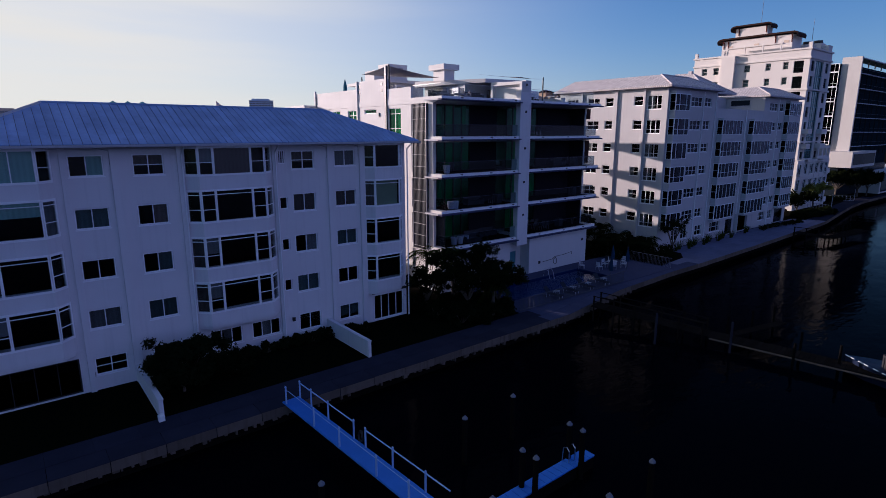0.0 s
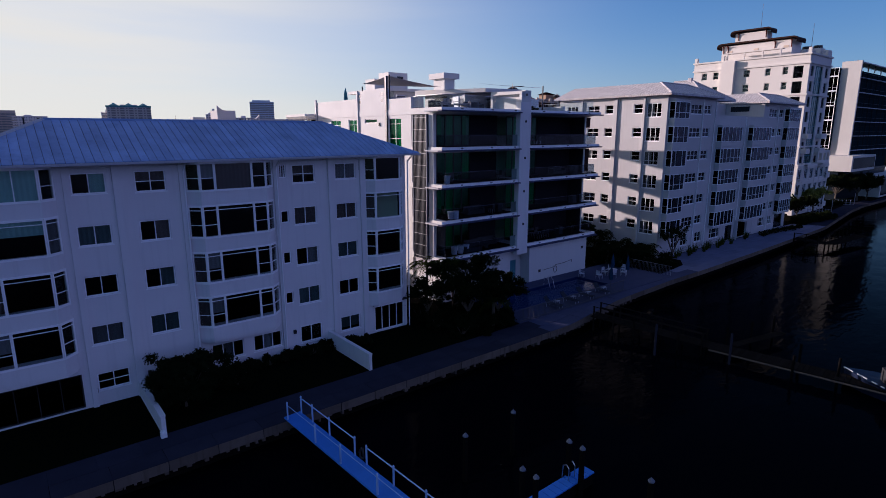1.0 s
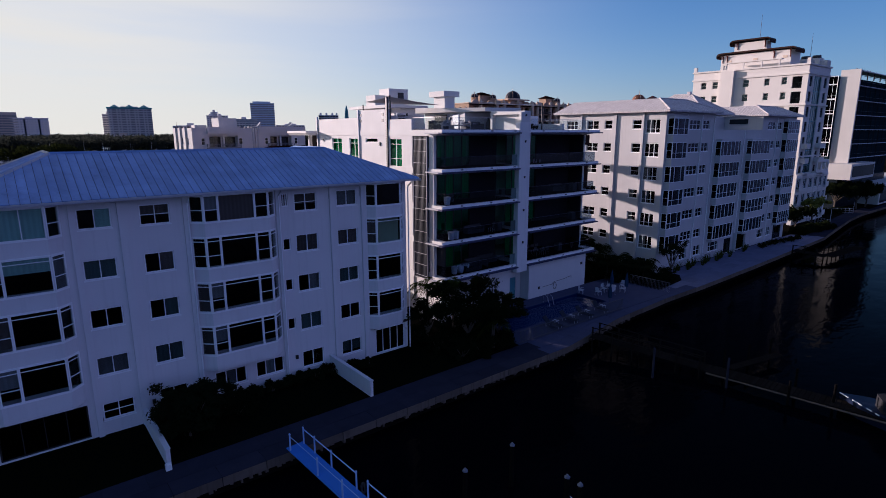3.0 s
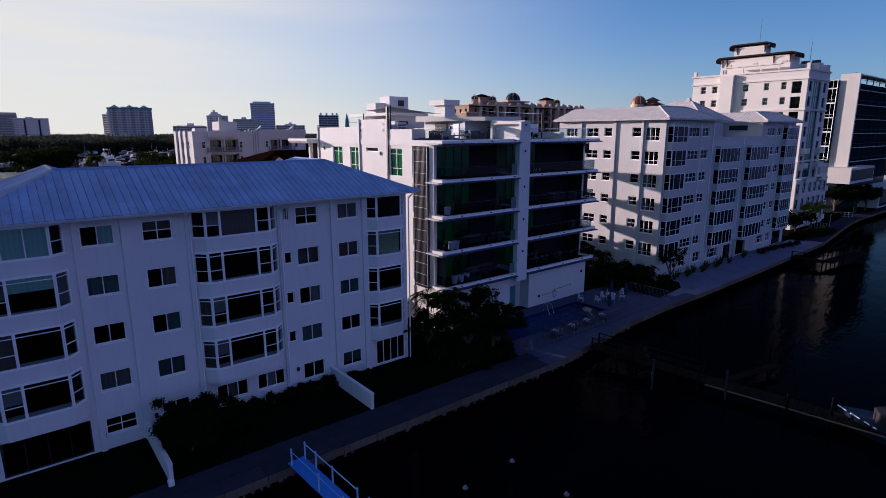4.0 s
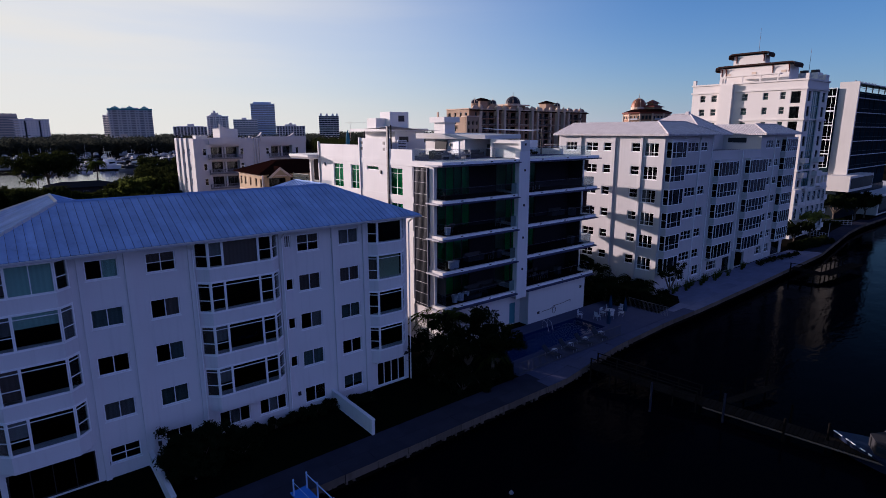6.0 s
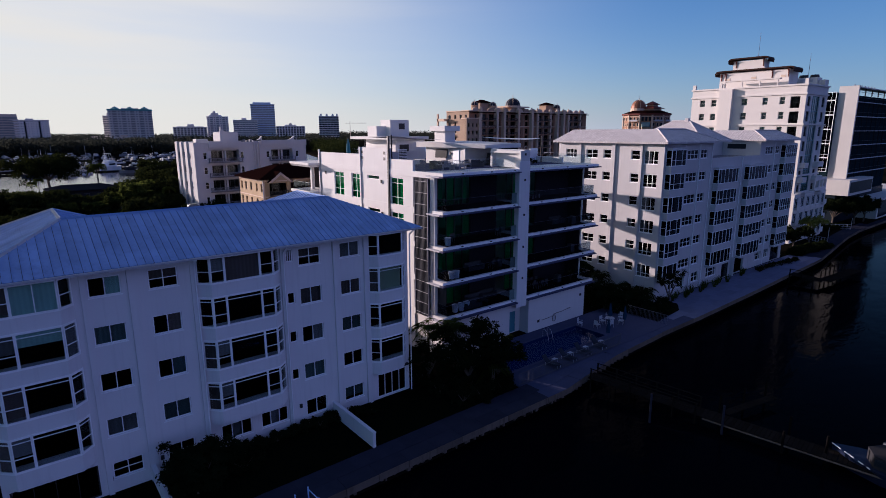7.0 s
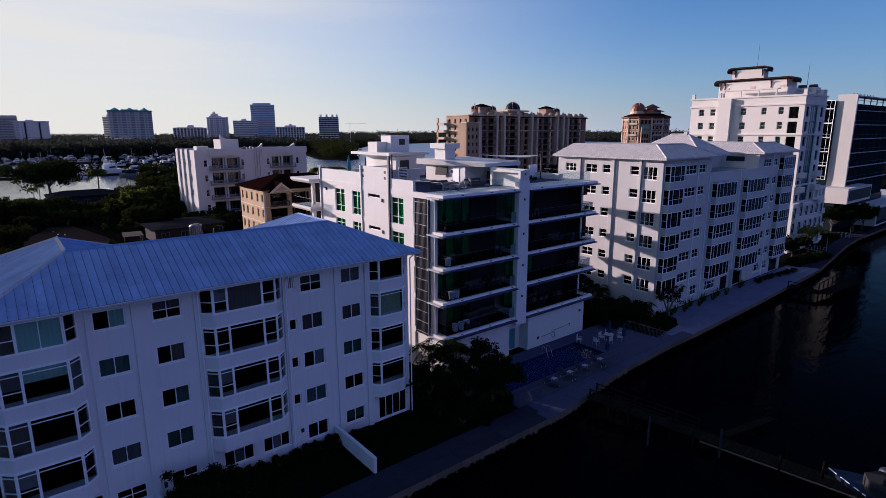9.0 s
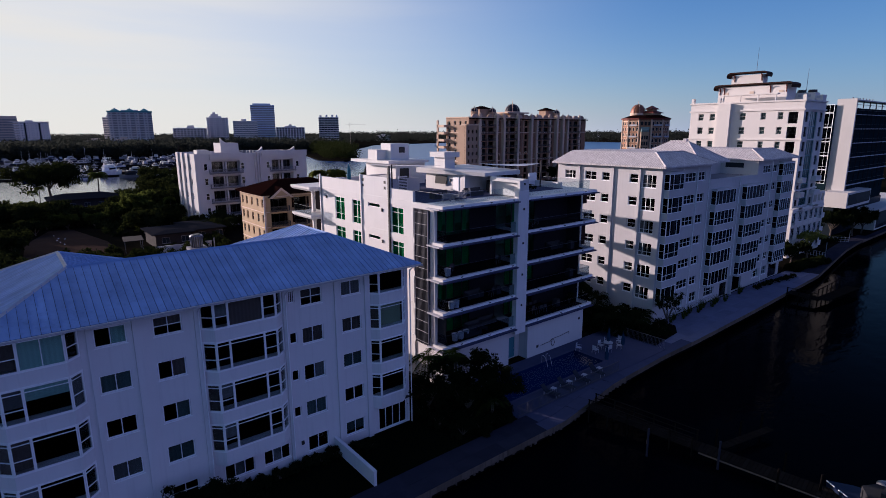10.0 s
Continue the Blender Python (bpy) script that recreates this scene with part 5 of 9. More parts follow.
part("upper_wall", box(bmesh.new(), 76.95, 92.29, 42.0, 42.3, 18.02, 20.3), STUCCO_C, flats_c)
part("upper_wall", box(bmesh.new(), 76.62, 76.94, CYA + 0.31, 41.99, 18.02, 20.3), STUCCO_C, flats_c)
part("flat_roof", box(bmesh.new(), 76.91, 92.29, CYA + 0.33, 52.6, 17.9, 18.0), CAR_PORT, flats_c)
part("upper_wall", box(bmesh.new(), 92.3, 92.55, CYA + 0.31, 43.39, 18.02, 20.3), STUCCO_C, flats_c)
part("upper_window", box(bmesh.new(), 92.22, 92.29, 38.4, 41.2, 19.1, 19.85), DARK_GLASS_FAR, flats_c)
for n in range(7):
    t = CT - CST * (6 - n)
    for y, w, h, cols in side:
        b = rngc.random()
        window(flats_c, at_x(CXA + 0.12, y, t - h), w, h, cols=cols if w > 1.5 else (), rows=(0.5,) if h < 1.3 else (0.3,), blind=BLIND if b < 0.25 else None, blind_part=(0, 0.5))
    if n == 0:
        for x, w, h in low:
            window(flats_c, at_y(CYA + 0.12, x, 2.4 - h), w, h, cols=(0.5,) if w < 2.2 else (0.25, 0.75), rows=(0.5,))
        for x0, x1, ht in ((83.2, 85.4, 2.6), (91.2, 92.6, 2.6), (101.0, 104.4, 2.6)):
            window(flats_c, at_y(CYA + 0.12, x0, 0.05), x1 - x0, ht - 0.05, cols=(0.5,), sill=False, frame_mat=DARK_METAL, pane_mat=GREY_GLASS).name = "glazed_door"
        continue
    for x, w, h, cols in front:
        if n == 6 and 77 < x < 92:
            continue
        b = rngc.random()
        window(flats_c, at_y(CYA + 0.12, x, t - h), w, h, cols=cols, rows=(0.5,), blind=BLIND if b < 0.15 else None, blind_part=(0, 0.5), pane_mat=SMOKE_GLASS)
    for k, (b0, b1) in enumerate(cbays):
        if n == 6 and k in (1, 2):
            continue
        yb = CYA - 0.75
        d = 0.03
        solid_lo, solid_hi = t - CST + 0.42, t - 1.85
        pl = [(b0, CYA - 0.004), (b0 + d, yb), (b1 - d, yb), (b1, CYA - 0.004)]
        part("bay_spandrel", prism(bmesh.new(), pl, solid_lo + (0.02 if n > 1 else 0.35), solid_hi), STUCCO_C, flats_c)
        part("bay_trim", prism(bmesh.new(), pl, t + 0.15, t + 0.42), STUCCO_C, flats_c)
        hh = t + 0.15 - solid_hi
        ln = math.hypot(d, 0.75)
        b = rngc.random()
        bl = BLIND if b < 0.18 else None
        window(flats_c, pose(b0, CYA - 0.004, solid_hi, 0, 0, -88), ln, hh, cols=(), rows=(0.5,), sill=False, pane_mat=SMOKE_GLASS)
        window(flats_c, pose(b0 + d, yb, solid_hi), b1 - b0 - 2 * d, hh, cols=(0.13, 0.31, 0.5, 0.69, 0.87) if k else (0.27, 0.72), rows=(0.35,) if b > 0.55 else (), sill=False, blind=bl, blind_part=(0.2, 0.5), pane_mat=SMOKE_GLASS)
        window(flats_c, pose(b1 - d, yb, solid_hi, 0, 0, 88), ln, hh, cols=(), rows=(0.5,), sill=False, pane_mat=SMOKE_GLASS)
for x in (69.2, 73.1, 76.5, 86.2, 97.6):
    part("downpipe", tube(bmesh.new(), (x, CYA - 0.1, 0.0), (x, CYA - 0.1, 20.1 if not 77 < x < 92 else 18.1), 0.06), TRIM, flats_c)
for y0, y1 in ((43.10, 43.56), (39.1, 39.35), (48.6, 48.9)):
    part("pilaster", box(bmesh.new(), CXA - 0.22, CXA + 0.02, y0, y1, -0.1, 20.3), STUCCO_C, flats_c)
part("entrance_wall", box(bmesh.new(), 86.0, 86.19, CYA - 0.5, CYA - 0.01, 0, 2.9), STUCCO_C, flats_c)


def hip_roof(parent, x0, x1, y0, y1, ze, rise, material, thick=0.22, name="roof", inset=None):
    d = min(x1 - x0, y1 - y0) / 2 if inset is None else inset
    dl, dr, df, db = d if isinstance(d, tuple) else (d, d, d, d)
    bm = bmesh.new()
    lo = [bm.verts.new(p) for p in ((x0, y0, ze - thick), (x1, y0, ze - thick), (x1, y1, ze - thick), (x0, y1, ze - thick))]
    e = [bm.verts.new(p) for p in ((x0, y0, ze), (x1, y0, ze), (x1, y1, ze), (x0, y1, ze))]
    top = [bm.verts.new(p) for p in ((x0 + dl, y0 + df, ze + rise), (x1 - dr, y0 + df, ze + rise), (x1 - dr, y1 - db, ze + rise), (x0 + dl, y1 - db, ze + rise))]
    bm.faces.new(lo[::-1])
    bm.faces.new(top)
    for i in range(4):
        j = (i + 1) % 4
        bm.faces.new((lo[i], lo[j], e[j], e[i]))
        bm.faces.new((e[i], e[j], top[j], top[i]))
    bmesh.ops.remove_doubles(bm, verts=bm.verts, dist=0.001)
    return part(name, bm, material, parent)


hip_roof(flats_c, 63.5, 77.4, 35.4, 53.2, 20.55, 1.58, ROOF_TILE, inset=(3.5, 3.5, 3.5, 0.9))
hip_roof(flats_c, 91.9, 106.2, 35.4, 53.8, 20.5, 1.45, ROOF_TILE, inset=(3.1, 3.1, 3.1, 3.1))
hip_roof(flats_c, 76.6, 85.6, 37.6, 49.4, 20.5, 2.85, ROOF_TILE)
for a, b in (((63.5, 35.4, 20.57), (67.0, 38.9, 22.15)), ((77.4, 35.4, 20.57), (73.9, 38.9, 22.15)), ((67.0, 38.9, 22.15), (73.9, 38.9, 22.15)), ((91.9, 35.4, 20.52), (95.0, 38.5, 21.97)), ((95.0, 38.5, 21.97), (103.1, 38.5, 21.97)),
             ((106.2, 35.4, 20.52), (103.1, 38.5, 21.97)), ((76.6, 37.6, 20.52), (81.1, 42.1, 23.37)), ((85.6, 37.6, 20.52), (81.1, 42.1, 23.37)), ((81.1, 42.1, 23.37), (81.1, 44.9, 23.37))):
    hip_cap(flats_c, a, b, ROOF_TILE, 0.14)
hip_roof(flats_c, 76.8, 92.2, 42.9, 58.0, 20.5, 1.3, ROOF_TILE, inset=(3.0, 3.0, 3.0, 3.0))
part("vent_stack", box(bmesh.new(), 80.85, 81.35, 42.2, 42.7, 23.0, 23.72), ROOF_TILE, flats_c)


# ---- tall cream tower with brown curved roofs ----
cream = thing("cream_apartment_tower", "tall cream rendered tower with red-brown curved roofs", "building")
DX, DY0, DY1, DT = 122.0, 40.8, 63.2, 30.6
DXE = 133.5
d_cols = [(61.4, 1.15), (58.95, 1.15), (52.7, 1.2), (48.55, 0.95), (45.4, 0.95)]
holes = []
for n in range(10):
    t = 28.35 - 2.85 * n
    for y, w in d_cols:
        holes.append((DY1 - y, DY1 - y + w, t - 1.4, t))
    holes.append((DY1 - 43.5, DY1 - 41.8, t - 2.2, t))
bm = bmesh.new()
wall(bm, 0, DY1 - DY0, -0.2, DT, holes, 0.4, at_x(DX, DY1, 0))
part("side_wall", bm, CREAM, cream)
fh = []
f_cols = [(122.9, 1.5), (130.6, 1.6)]
for n in range(10):
    t = 28.35 - 2.85 * n
    for x, w in f_cols:
        if n < 7:
            fh.append((x, x + w, t - 1.9, t))
fh.append((125.2, 129.2, 28.35 - 2.85 * 6 - 1.4, 28.45))
bm = bmesh.new()
wall(bm, DX + 0.4, DXE, -0.2, DT, fh, 0.4, pose(0, DY0, 0))
part("front_wall", bm, CREAM, cream)
bm = bmesh.new()
box(bm, DXE - 0.4, DXE, DY0 + 0.4, DY1, -0.2, DT)
box(bm, DX + 0.4, DXE - 0.4, DY1 - 0.4, DY1, -0.2, DT)
box(bm, DX + 0.41, DXE - 0.41, DY0 + 0.41, DY1 - 0.41, DT - 0.5, DT - 0.2)
part("rear_wall", bm, CREAM, cream)
part("core", box(bmesh.new(), DX + 2.4, DXE - 2.0, DY0 + 2.4, DY1 - 2.0, -0.2, DT - 0.6), ROOM, cream)
for n in range(10):
    t = 28.35 - 2.85 * n
    part("floor_slab", box(bmesh.new(), DX + 0.42, DXE - 0.42, DY0 + 0.42, DY1 - 0.42, t + 0.25, t + 0.45), ROOM, cream)
    for y, w in d_cols:
        window(cream, at_x(DX + 0.2, y, t - 1.4), w, 1.4, cols=(), rows=(0.5,), frame_mat=CREAM, pane_mat=GLASS, sill=True, fw=0.06, blind=GREY_GREEN if n < 6 else None)
    window(cream, at_x(DX + 0.3, 43.5, t - 2.2), 1.7, 2.2, cols=(), rows=(0.45,), frame_mat=DARK_METAL, pane_mat=SMOKE_GLASS, sill=False, fw=0.07)
    if n > 6:
        continue
    for x, w in f_cols:
        window(cream, at_y(DY0 + 0.2, x, t - 1.9), w, 1.9, cols=(), frame_mat=DARK_METAL, pane_mat=SMOKE_GLASS, sill=False)
    low = 1.4 if n == 6 else 2.74
    window(cream, at_y(DY0 + 0.2, 125.2, t - low), 4.0, low + 0.1, cols=(0.25, 0.5, 0.75), frame_mat=TEAL_PAINT, pane_mat=TEAL_GLASS, sill=False, blind=GREEN_GLASS_BACK)
    if n > 3:
        part("balcony", box(bmesh.new(), 122.8, 124.8, DY0 - 1.0, DY0 - 0.01, t - 2.3, t - 1.3), CREAM, cream)
        part("balcony", box(bmesh.new(), 130.2, 133.2, DY0 - 1.0, DY0 - 0.01, t - 2.3, t - 1.3), CREAM, cream)
for z in (DT - 1.9, DT - 0.25, 22.9, 13.0):
    part("cornice", box(bmesh.new(), DX - 0.22, DXE + 0.2, DY0 - 0.22, DY1 + 0.2, z, z + 0.3), CREAM, cream)
WX0, WX1, WY = 119.6, 137.0, 39.8
wing_cols = (120.2, 123.4, 126.5, 129.4, 132.2, 134.8)
wing_rows = (0.9, 3.9, 6.9)
bm = bmesh.new()
wall(bm, WX0, WX1, -0.2, 9.5, [(x, x + 1.7, z, z + 2.0) for x in wing_cols for z in wing_rows], 0.3, pose(0, WY, 0))
box(bm, WX0, WX0 + 0.3, WY + 0.3, DY0 - 0.23, -0.2, 9.5)
box(bm, WX1 - 0.3, WX1, WY + 0.3, 50.0, -0.2, 9.5)
box(bm, WX0, WX1, WY, DY0 - 0.23, 9.51, 9.7)
box(bm, DXE + 0.25, WX1, DY0 - 0.2, 50.0, 9.51, 9.7)
part("wing_wall", bm, CREAM, cream)
part("wing_core", box(bmesh.new(), WX0 + 0.35, WX1 - 0.35, WY + 0.55, DY0 - 0.25, -0.2, 9.4), ROOM, cream)
for z in wing_rows:
    for i, x in enumerate(wing_cols):
        window(cream, at_y(WY + 0.12, x, z), 1.7, 2.0, cols=(0.5,), frame_mat=TRIM, pane_mat=SMOKE_GLASS, sill=False)
        if i in (0, 5):
            part("balcony_front", box(bmesh.new(), x - 0.1, x + 1.8, WY - 0.5, WY - 0.42, z - 0.1, z + 0.8), CREAM, cream)
            part("balcony_base", box(bmesh.new(), x - 0.1, x + 1.8, WY - 0.5, WY - 0.01, z - 0.25, z - 0.11), CREAM, cream)
for z in (3.35, 6.35, 9.2):
    part("wing_band", box(bmesh.new(), WX0 - 0.08, WX1 + 0.08, WY - 0.1, WY - 0.01, z, z + 0.18), CREAM, cream)
for x in (122.6, 125.8, 128.8, 131.6, 134.3):
    part("wing_pier", box(bmesh.new(), x - 0.12, x + 0.12, WY - 0.14, WY - 0.102, -0.2, 9.5), CREAM, cream)
bm = bmesh.new()
wall(bm, 130.0, WX1, 9.7, 12.3, [(130.6, 132.4, 10.3, 11.8), (133.2, 134.6, 10.3, 11.8), (135.2, 136.5, 10.3, 11.8)], 0.25, pose(0, WY + 0.1, 0))
box(bm, WX1 - 0.25, WX1, WY + 0.36, 48.0, 9.7, 12.3)
part("wing_parapet", bm, CREAM, cream)
part("pilaster", box(bmesh.new(), DX - 0.9, DX - 0.01, 54.3, 57.0, -0.2, DT - 0.3), CREAM, cream)
for y in (41.0, 57.2, 62.9):
    part("finial", box(bmesh.new(), DX - 0.1, DX + 0.5, y - 0.3, y + 0.3, DT + 0.05, DT + 1.0), CREAM, cream)
part("upper_tier", box(bmesh.new(), 124.9, 129.6, 45.3, 58.9, DT, 33.9), CREAM, cream)
part("top_tier", box(bmesh.new(), 126.1, 128.2, 50.5, 56.9, 33.9, 36.3), CREAM, cream)


def curved_roof(x0, x1, y0, y1, z, name="roof"):
    """A thin roof whose eaves roll over."""
    prof = [(-0.5, -0.55), (-0.62, -0.2), (-0.45, 0.12), (0, 0.28), (0.5, 0.32)]
    bm = bmesh.new()
    full = prof + [(1 - p, q) for p, q in reversed(prof)]
    ys = [y0 + p if p < 0.5 else y1 - (1 - p) for p, q in full]
    rows = []
    for x in (x0, x1):
        rows.append(([bm.verts.new((x, y, z + q + 0.28)) for y, (p, q) in zip(ys, full)], [bm.verts.new((x, y, z + q)) for y, (p, q) in zip(ys, full)]))
    k = len(full)
    for r in (0, 1):
        for i in range(k - 1):
            bm.faces.new((rows[0][r][i], rows[0][r][i + 1], rows[1][r][i + 1], rows[1][r][i]))
    for a in (0, 1):
        for i in range(k - 1):
            bm.faces.new((rows[a][0][i], rows[a][0][i + 1], rows[a][1][i + 1], rows[a][1][i]))
    for i in (0, k - 1):
        bm.faces.new((rows[0][0][i], rows[1][0][i], rows[1][1][i], rows[0][1][i]))
    bmesh.ops.recalc_face_normals(bm, faces=bm.faces)
    return part(name, bm, DARK_EAVE, cream, "red-brown roof with rolled eaves")


def bracket(x0, x1, y, z0, z1):
    """A curved strut between the wall and the eave."""
    bm = bmesh.new()
    arc = [(x1 - 0.06 - (x1 - x0 - 0.06) * (1 - math.cos(a)), z0 + (z1 - z0) * math.sin(a)) for a in (0, 0.4, 0.8, 1.2, math.pi / 2)]
    for (xa, za), (xb, zb) in zip(arc, arc[1:]):
        tube(bm, (xa, y, za), (xb, y, zb), 0.09, sides=6)
    box(bm, x1 - 0.12, x1 - 0.005, y - 0.08, y + 0.08, z0 - 0.2, z1)
    return part("bracket", bm, RED_BROWN, cream)


curved_roof(124.2, 128.8, 44.9, 59.1, 33.8)
curved_roof(125.4, 128.4, 50.3, 57.1, 36.3)
for y in (45.4, 48.4, 57.6, 58.5):
    bracket(124.3, 124.9, y, 32.55, 33.8)
for y in (50.8, 56.2):
    bracket(125.6, 126.1, y, 35.15, 36.3)
for y in (44.6, 50.2, 55.4):
    part("vent", box(bmesh.new(), 124.84, 124.89, y + 1.3, y + 2.2, 32.35, 32.8), CITY_TAN, cream)
perg = part("pergola", box(bmesh.new(), 122.3, 123.5, 46.0, 56.8, 31.9, 32.1), CREAM, cream)
for y in (46.2, 49.5, 53.0, 56.4):
    part("pergola_post", box(bmesh.new(), 122.35, 122.6, y, y + 0.25, DT, 31.9), CREAM, perg)
part("plant_room", box(bmesh.new(), 130.6, 133.2, 42.1, 46.9, DT, 32.35), CREAM, cream)
part("plant_room", box(bmesh.new(), 131.2, 133.3, 40.9, 42.08, DT, 31.85), CREAM, cream)
for y in (44.9, 42.9):
    part("fan_housing", tube(bmesh.new(), (131.4, y, 32.36), (131.4, y, 32.9), 0.85, 0.75, 14), DARK_METAL, cream, "dark round rooftop fan housing")
for y, z in ((45.9, 31.5), (44.9, 31.5), (43.2, 31.5), (41.5, 31.2)):
    part("louvre_grille", box(bmesh.new(), 130.55, 130.59, y - 0.32, y + 0.32, z, z + 0.45), GUTTER, cream)
for x, y, z0, z1 in ((127.6, 52.6, 36.6, 41.8), (131.0, 43.95, 32.3, 37.2)):
    part("mast", tube(bmesh.new(), (x, y, z0), (x, y, z1), 0.05, 0.025, 6), CAP_GREY, cream)

# ---- white and glass tower beyond ----
glassy = thing("glass_apartment_tower", "white and dark glass tower with a projecting white podium", "building")
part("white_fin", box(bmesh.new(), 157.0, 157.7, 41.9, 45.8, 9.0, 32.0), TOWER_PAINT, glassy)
bm = bmesh.new()
box(bm, 157.75, 192.0, 42.7, 66.0, -0.2, 29.9)
box(bm, 156.5, 157.7, 45.85, 66.0, -0.2, 30.6)
part("body", bm, TOWER_GLASS, glassy)
for n in range(6):
    z = 11.6 + n * 3.35
    part("floor_band", box(bmesh.new(), 157.75, 192.1, 42.2, 42.69, z, z + 0.16), GUTTER, glassy)
    part("railing", box(bmesh.new(), 157.8, 191.5, 42.31, 42.35, z + 1.05, z + 1.1), POOL_WHITE, glassy)
    part("transom", box(bmesh.new(), 157.8, 191.8, 42.6, 42.69, z + 2.35, z + 2.42), CANVAS, glassy)
    high = 3.3 if n < 5 else 1.9
    window(glassy, at_x(156.4, 50.6, z + 0.5), 4.6, high, cols=(0.2, 0.4, 0.6, 0.8), rows=(0.22,) if n < 5 else (), pane_mat=SMOKE_GLASS, sill=False, fw=0.11)
for i in range(8):
    part("mullion", box(bmesh.new(), 161.2 + i * 3.9, 161.28 + i * 3.9, 42.5, 42.69, 9.5, 29.9), CANVAS, glassy)
for i in range(7):
    part("roof_post", box(bmesh.new(), 158.4 + i * 5.2, 158.6 + i * 5.2, 42.2, 42.4, 29.91, 31.49), CANVAS, glassy)
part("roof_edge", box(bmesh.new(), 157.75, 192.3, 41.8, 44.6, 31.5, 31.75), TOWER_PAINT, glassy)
for i in range(7):
    part("vent", tube(bmesh.new(), (159.5 + i * 2.6, 43.5, 31.75), (159.5 + i * 2.6, 43.5, 32.4), 0.14, sides=6), CAP_GREY, glassy)
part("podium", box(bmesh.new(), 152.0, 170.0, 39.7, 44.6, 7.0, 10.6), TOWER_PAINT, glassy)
part("podium_glass", box(bmesh.new(), 152.9, 169.4, 39.62, 39.69, 7.6, 10.1), DARK_GLASS_FAR, glassy)
part("lower_storey", box(bmesh.new(), 153.0, 192.0, 42.4, 60.0, -0.2, 6.99), DARK_GLASS_FAR, glassy)
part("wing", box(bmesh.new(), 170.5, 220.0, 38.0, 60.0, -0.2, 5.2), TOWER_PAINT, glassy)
part("wing_glass", box(bmesh.new(), 171.5, 219.0, 37.9, 37.99, 0.4, 4.5), DARK_GLASS_FAR, glassy)

# ---- white block of flats behind, inland ----
inland = thing("apartment_building", "white five-storey flats with recessed balconies near the marina", "building")
EX0, EX1, EY0, EY1, EZ, EST = 40.2, 71.2, 152.0, 170.6, 19.3, 3.88
LEFT_BAL, RIGHT_BAL = ((44.4, 47.9), (48.3, 51.8)), ((60.7, 63.6), (64.0, 67.0))
SMALL = (42.4, 52.1, 59.3, 68.0)
SIDE_U = (3.0, 8.2, 13.6)
heads = [17.3 - EST * n for n in range(5)]
eh, fr = [], []
for t in heads:
    z0 = max(0.05, t - 2.4)
    eh += [(u, u + 1.5, z0, t - 0.6) for u in SIDE_U]
    fr += [(x, x + 0.9, z0, t - 0.6) for x in SMALL]
    fr += [(x0, x1, max(0.0, t - 3.1), t) for x0, x1 in LEFT_BAL + RIGHT_BAL]
bm = bmesh.new()
wall(bm, 0, EY1 - EY0, -0.2, EZ, eh, 0.4, at_x(EX0, EY1, 0))
part("side_wall", bm, STUCCO_C, inland)
bm = bmesh.new()
wall(bm, EX0 + 0.4, EX1, -0.2, EZ, fr, 0.4, pose(0, EY0, 0))
part("front_wall", bm, STUCCO_C, inland)
bm = bmesh.new()
box(bm, EX1 - 0.4, EX1, EY0 + 0.4, EY1, -0.2, EZ)
box(bm, EX0 + 0.4, EX1 - 0.4, EY1 - 0.4, EY1, -0.2, EZ)
box(bm, EX0 + 0.41, EX1 - 0.41, EY0 + 0.41, EY1 - 0.41, EZ - 0.9, EZ - 0.6)
part("rear_wall", bm, STUCCO_C, inland)
part("core", box(bmesh.new(), EX0 + 2.2, EX1 - 2.2, EY0 + 2.2, EY1 - 2.0, -0.2, EZ - 1.0), STUCCO_C, inland)
for x in (44.1, 52.0, 60.3, 67.2):
    part("balcony_cheek", box(bmesh.new(), x - 0.1, x + 0.1, EY0 + 0.41, EY0 + 2.19, -0.2, EZ - 1.0), STUCCO_C, inland)
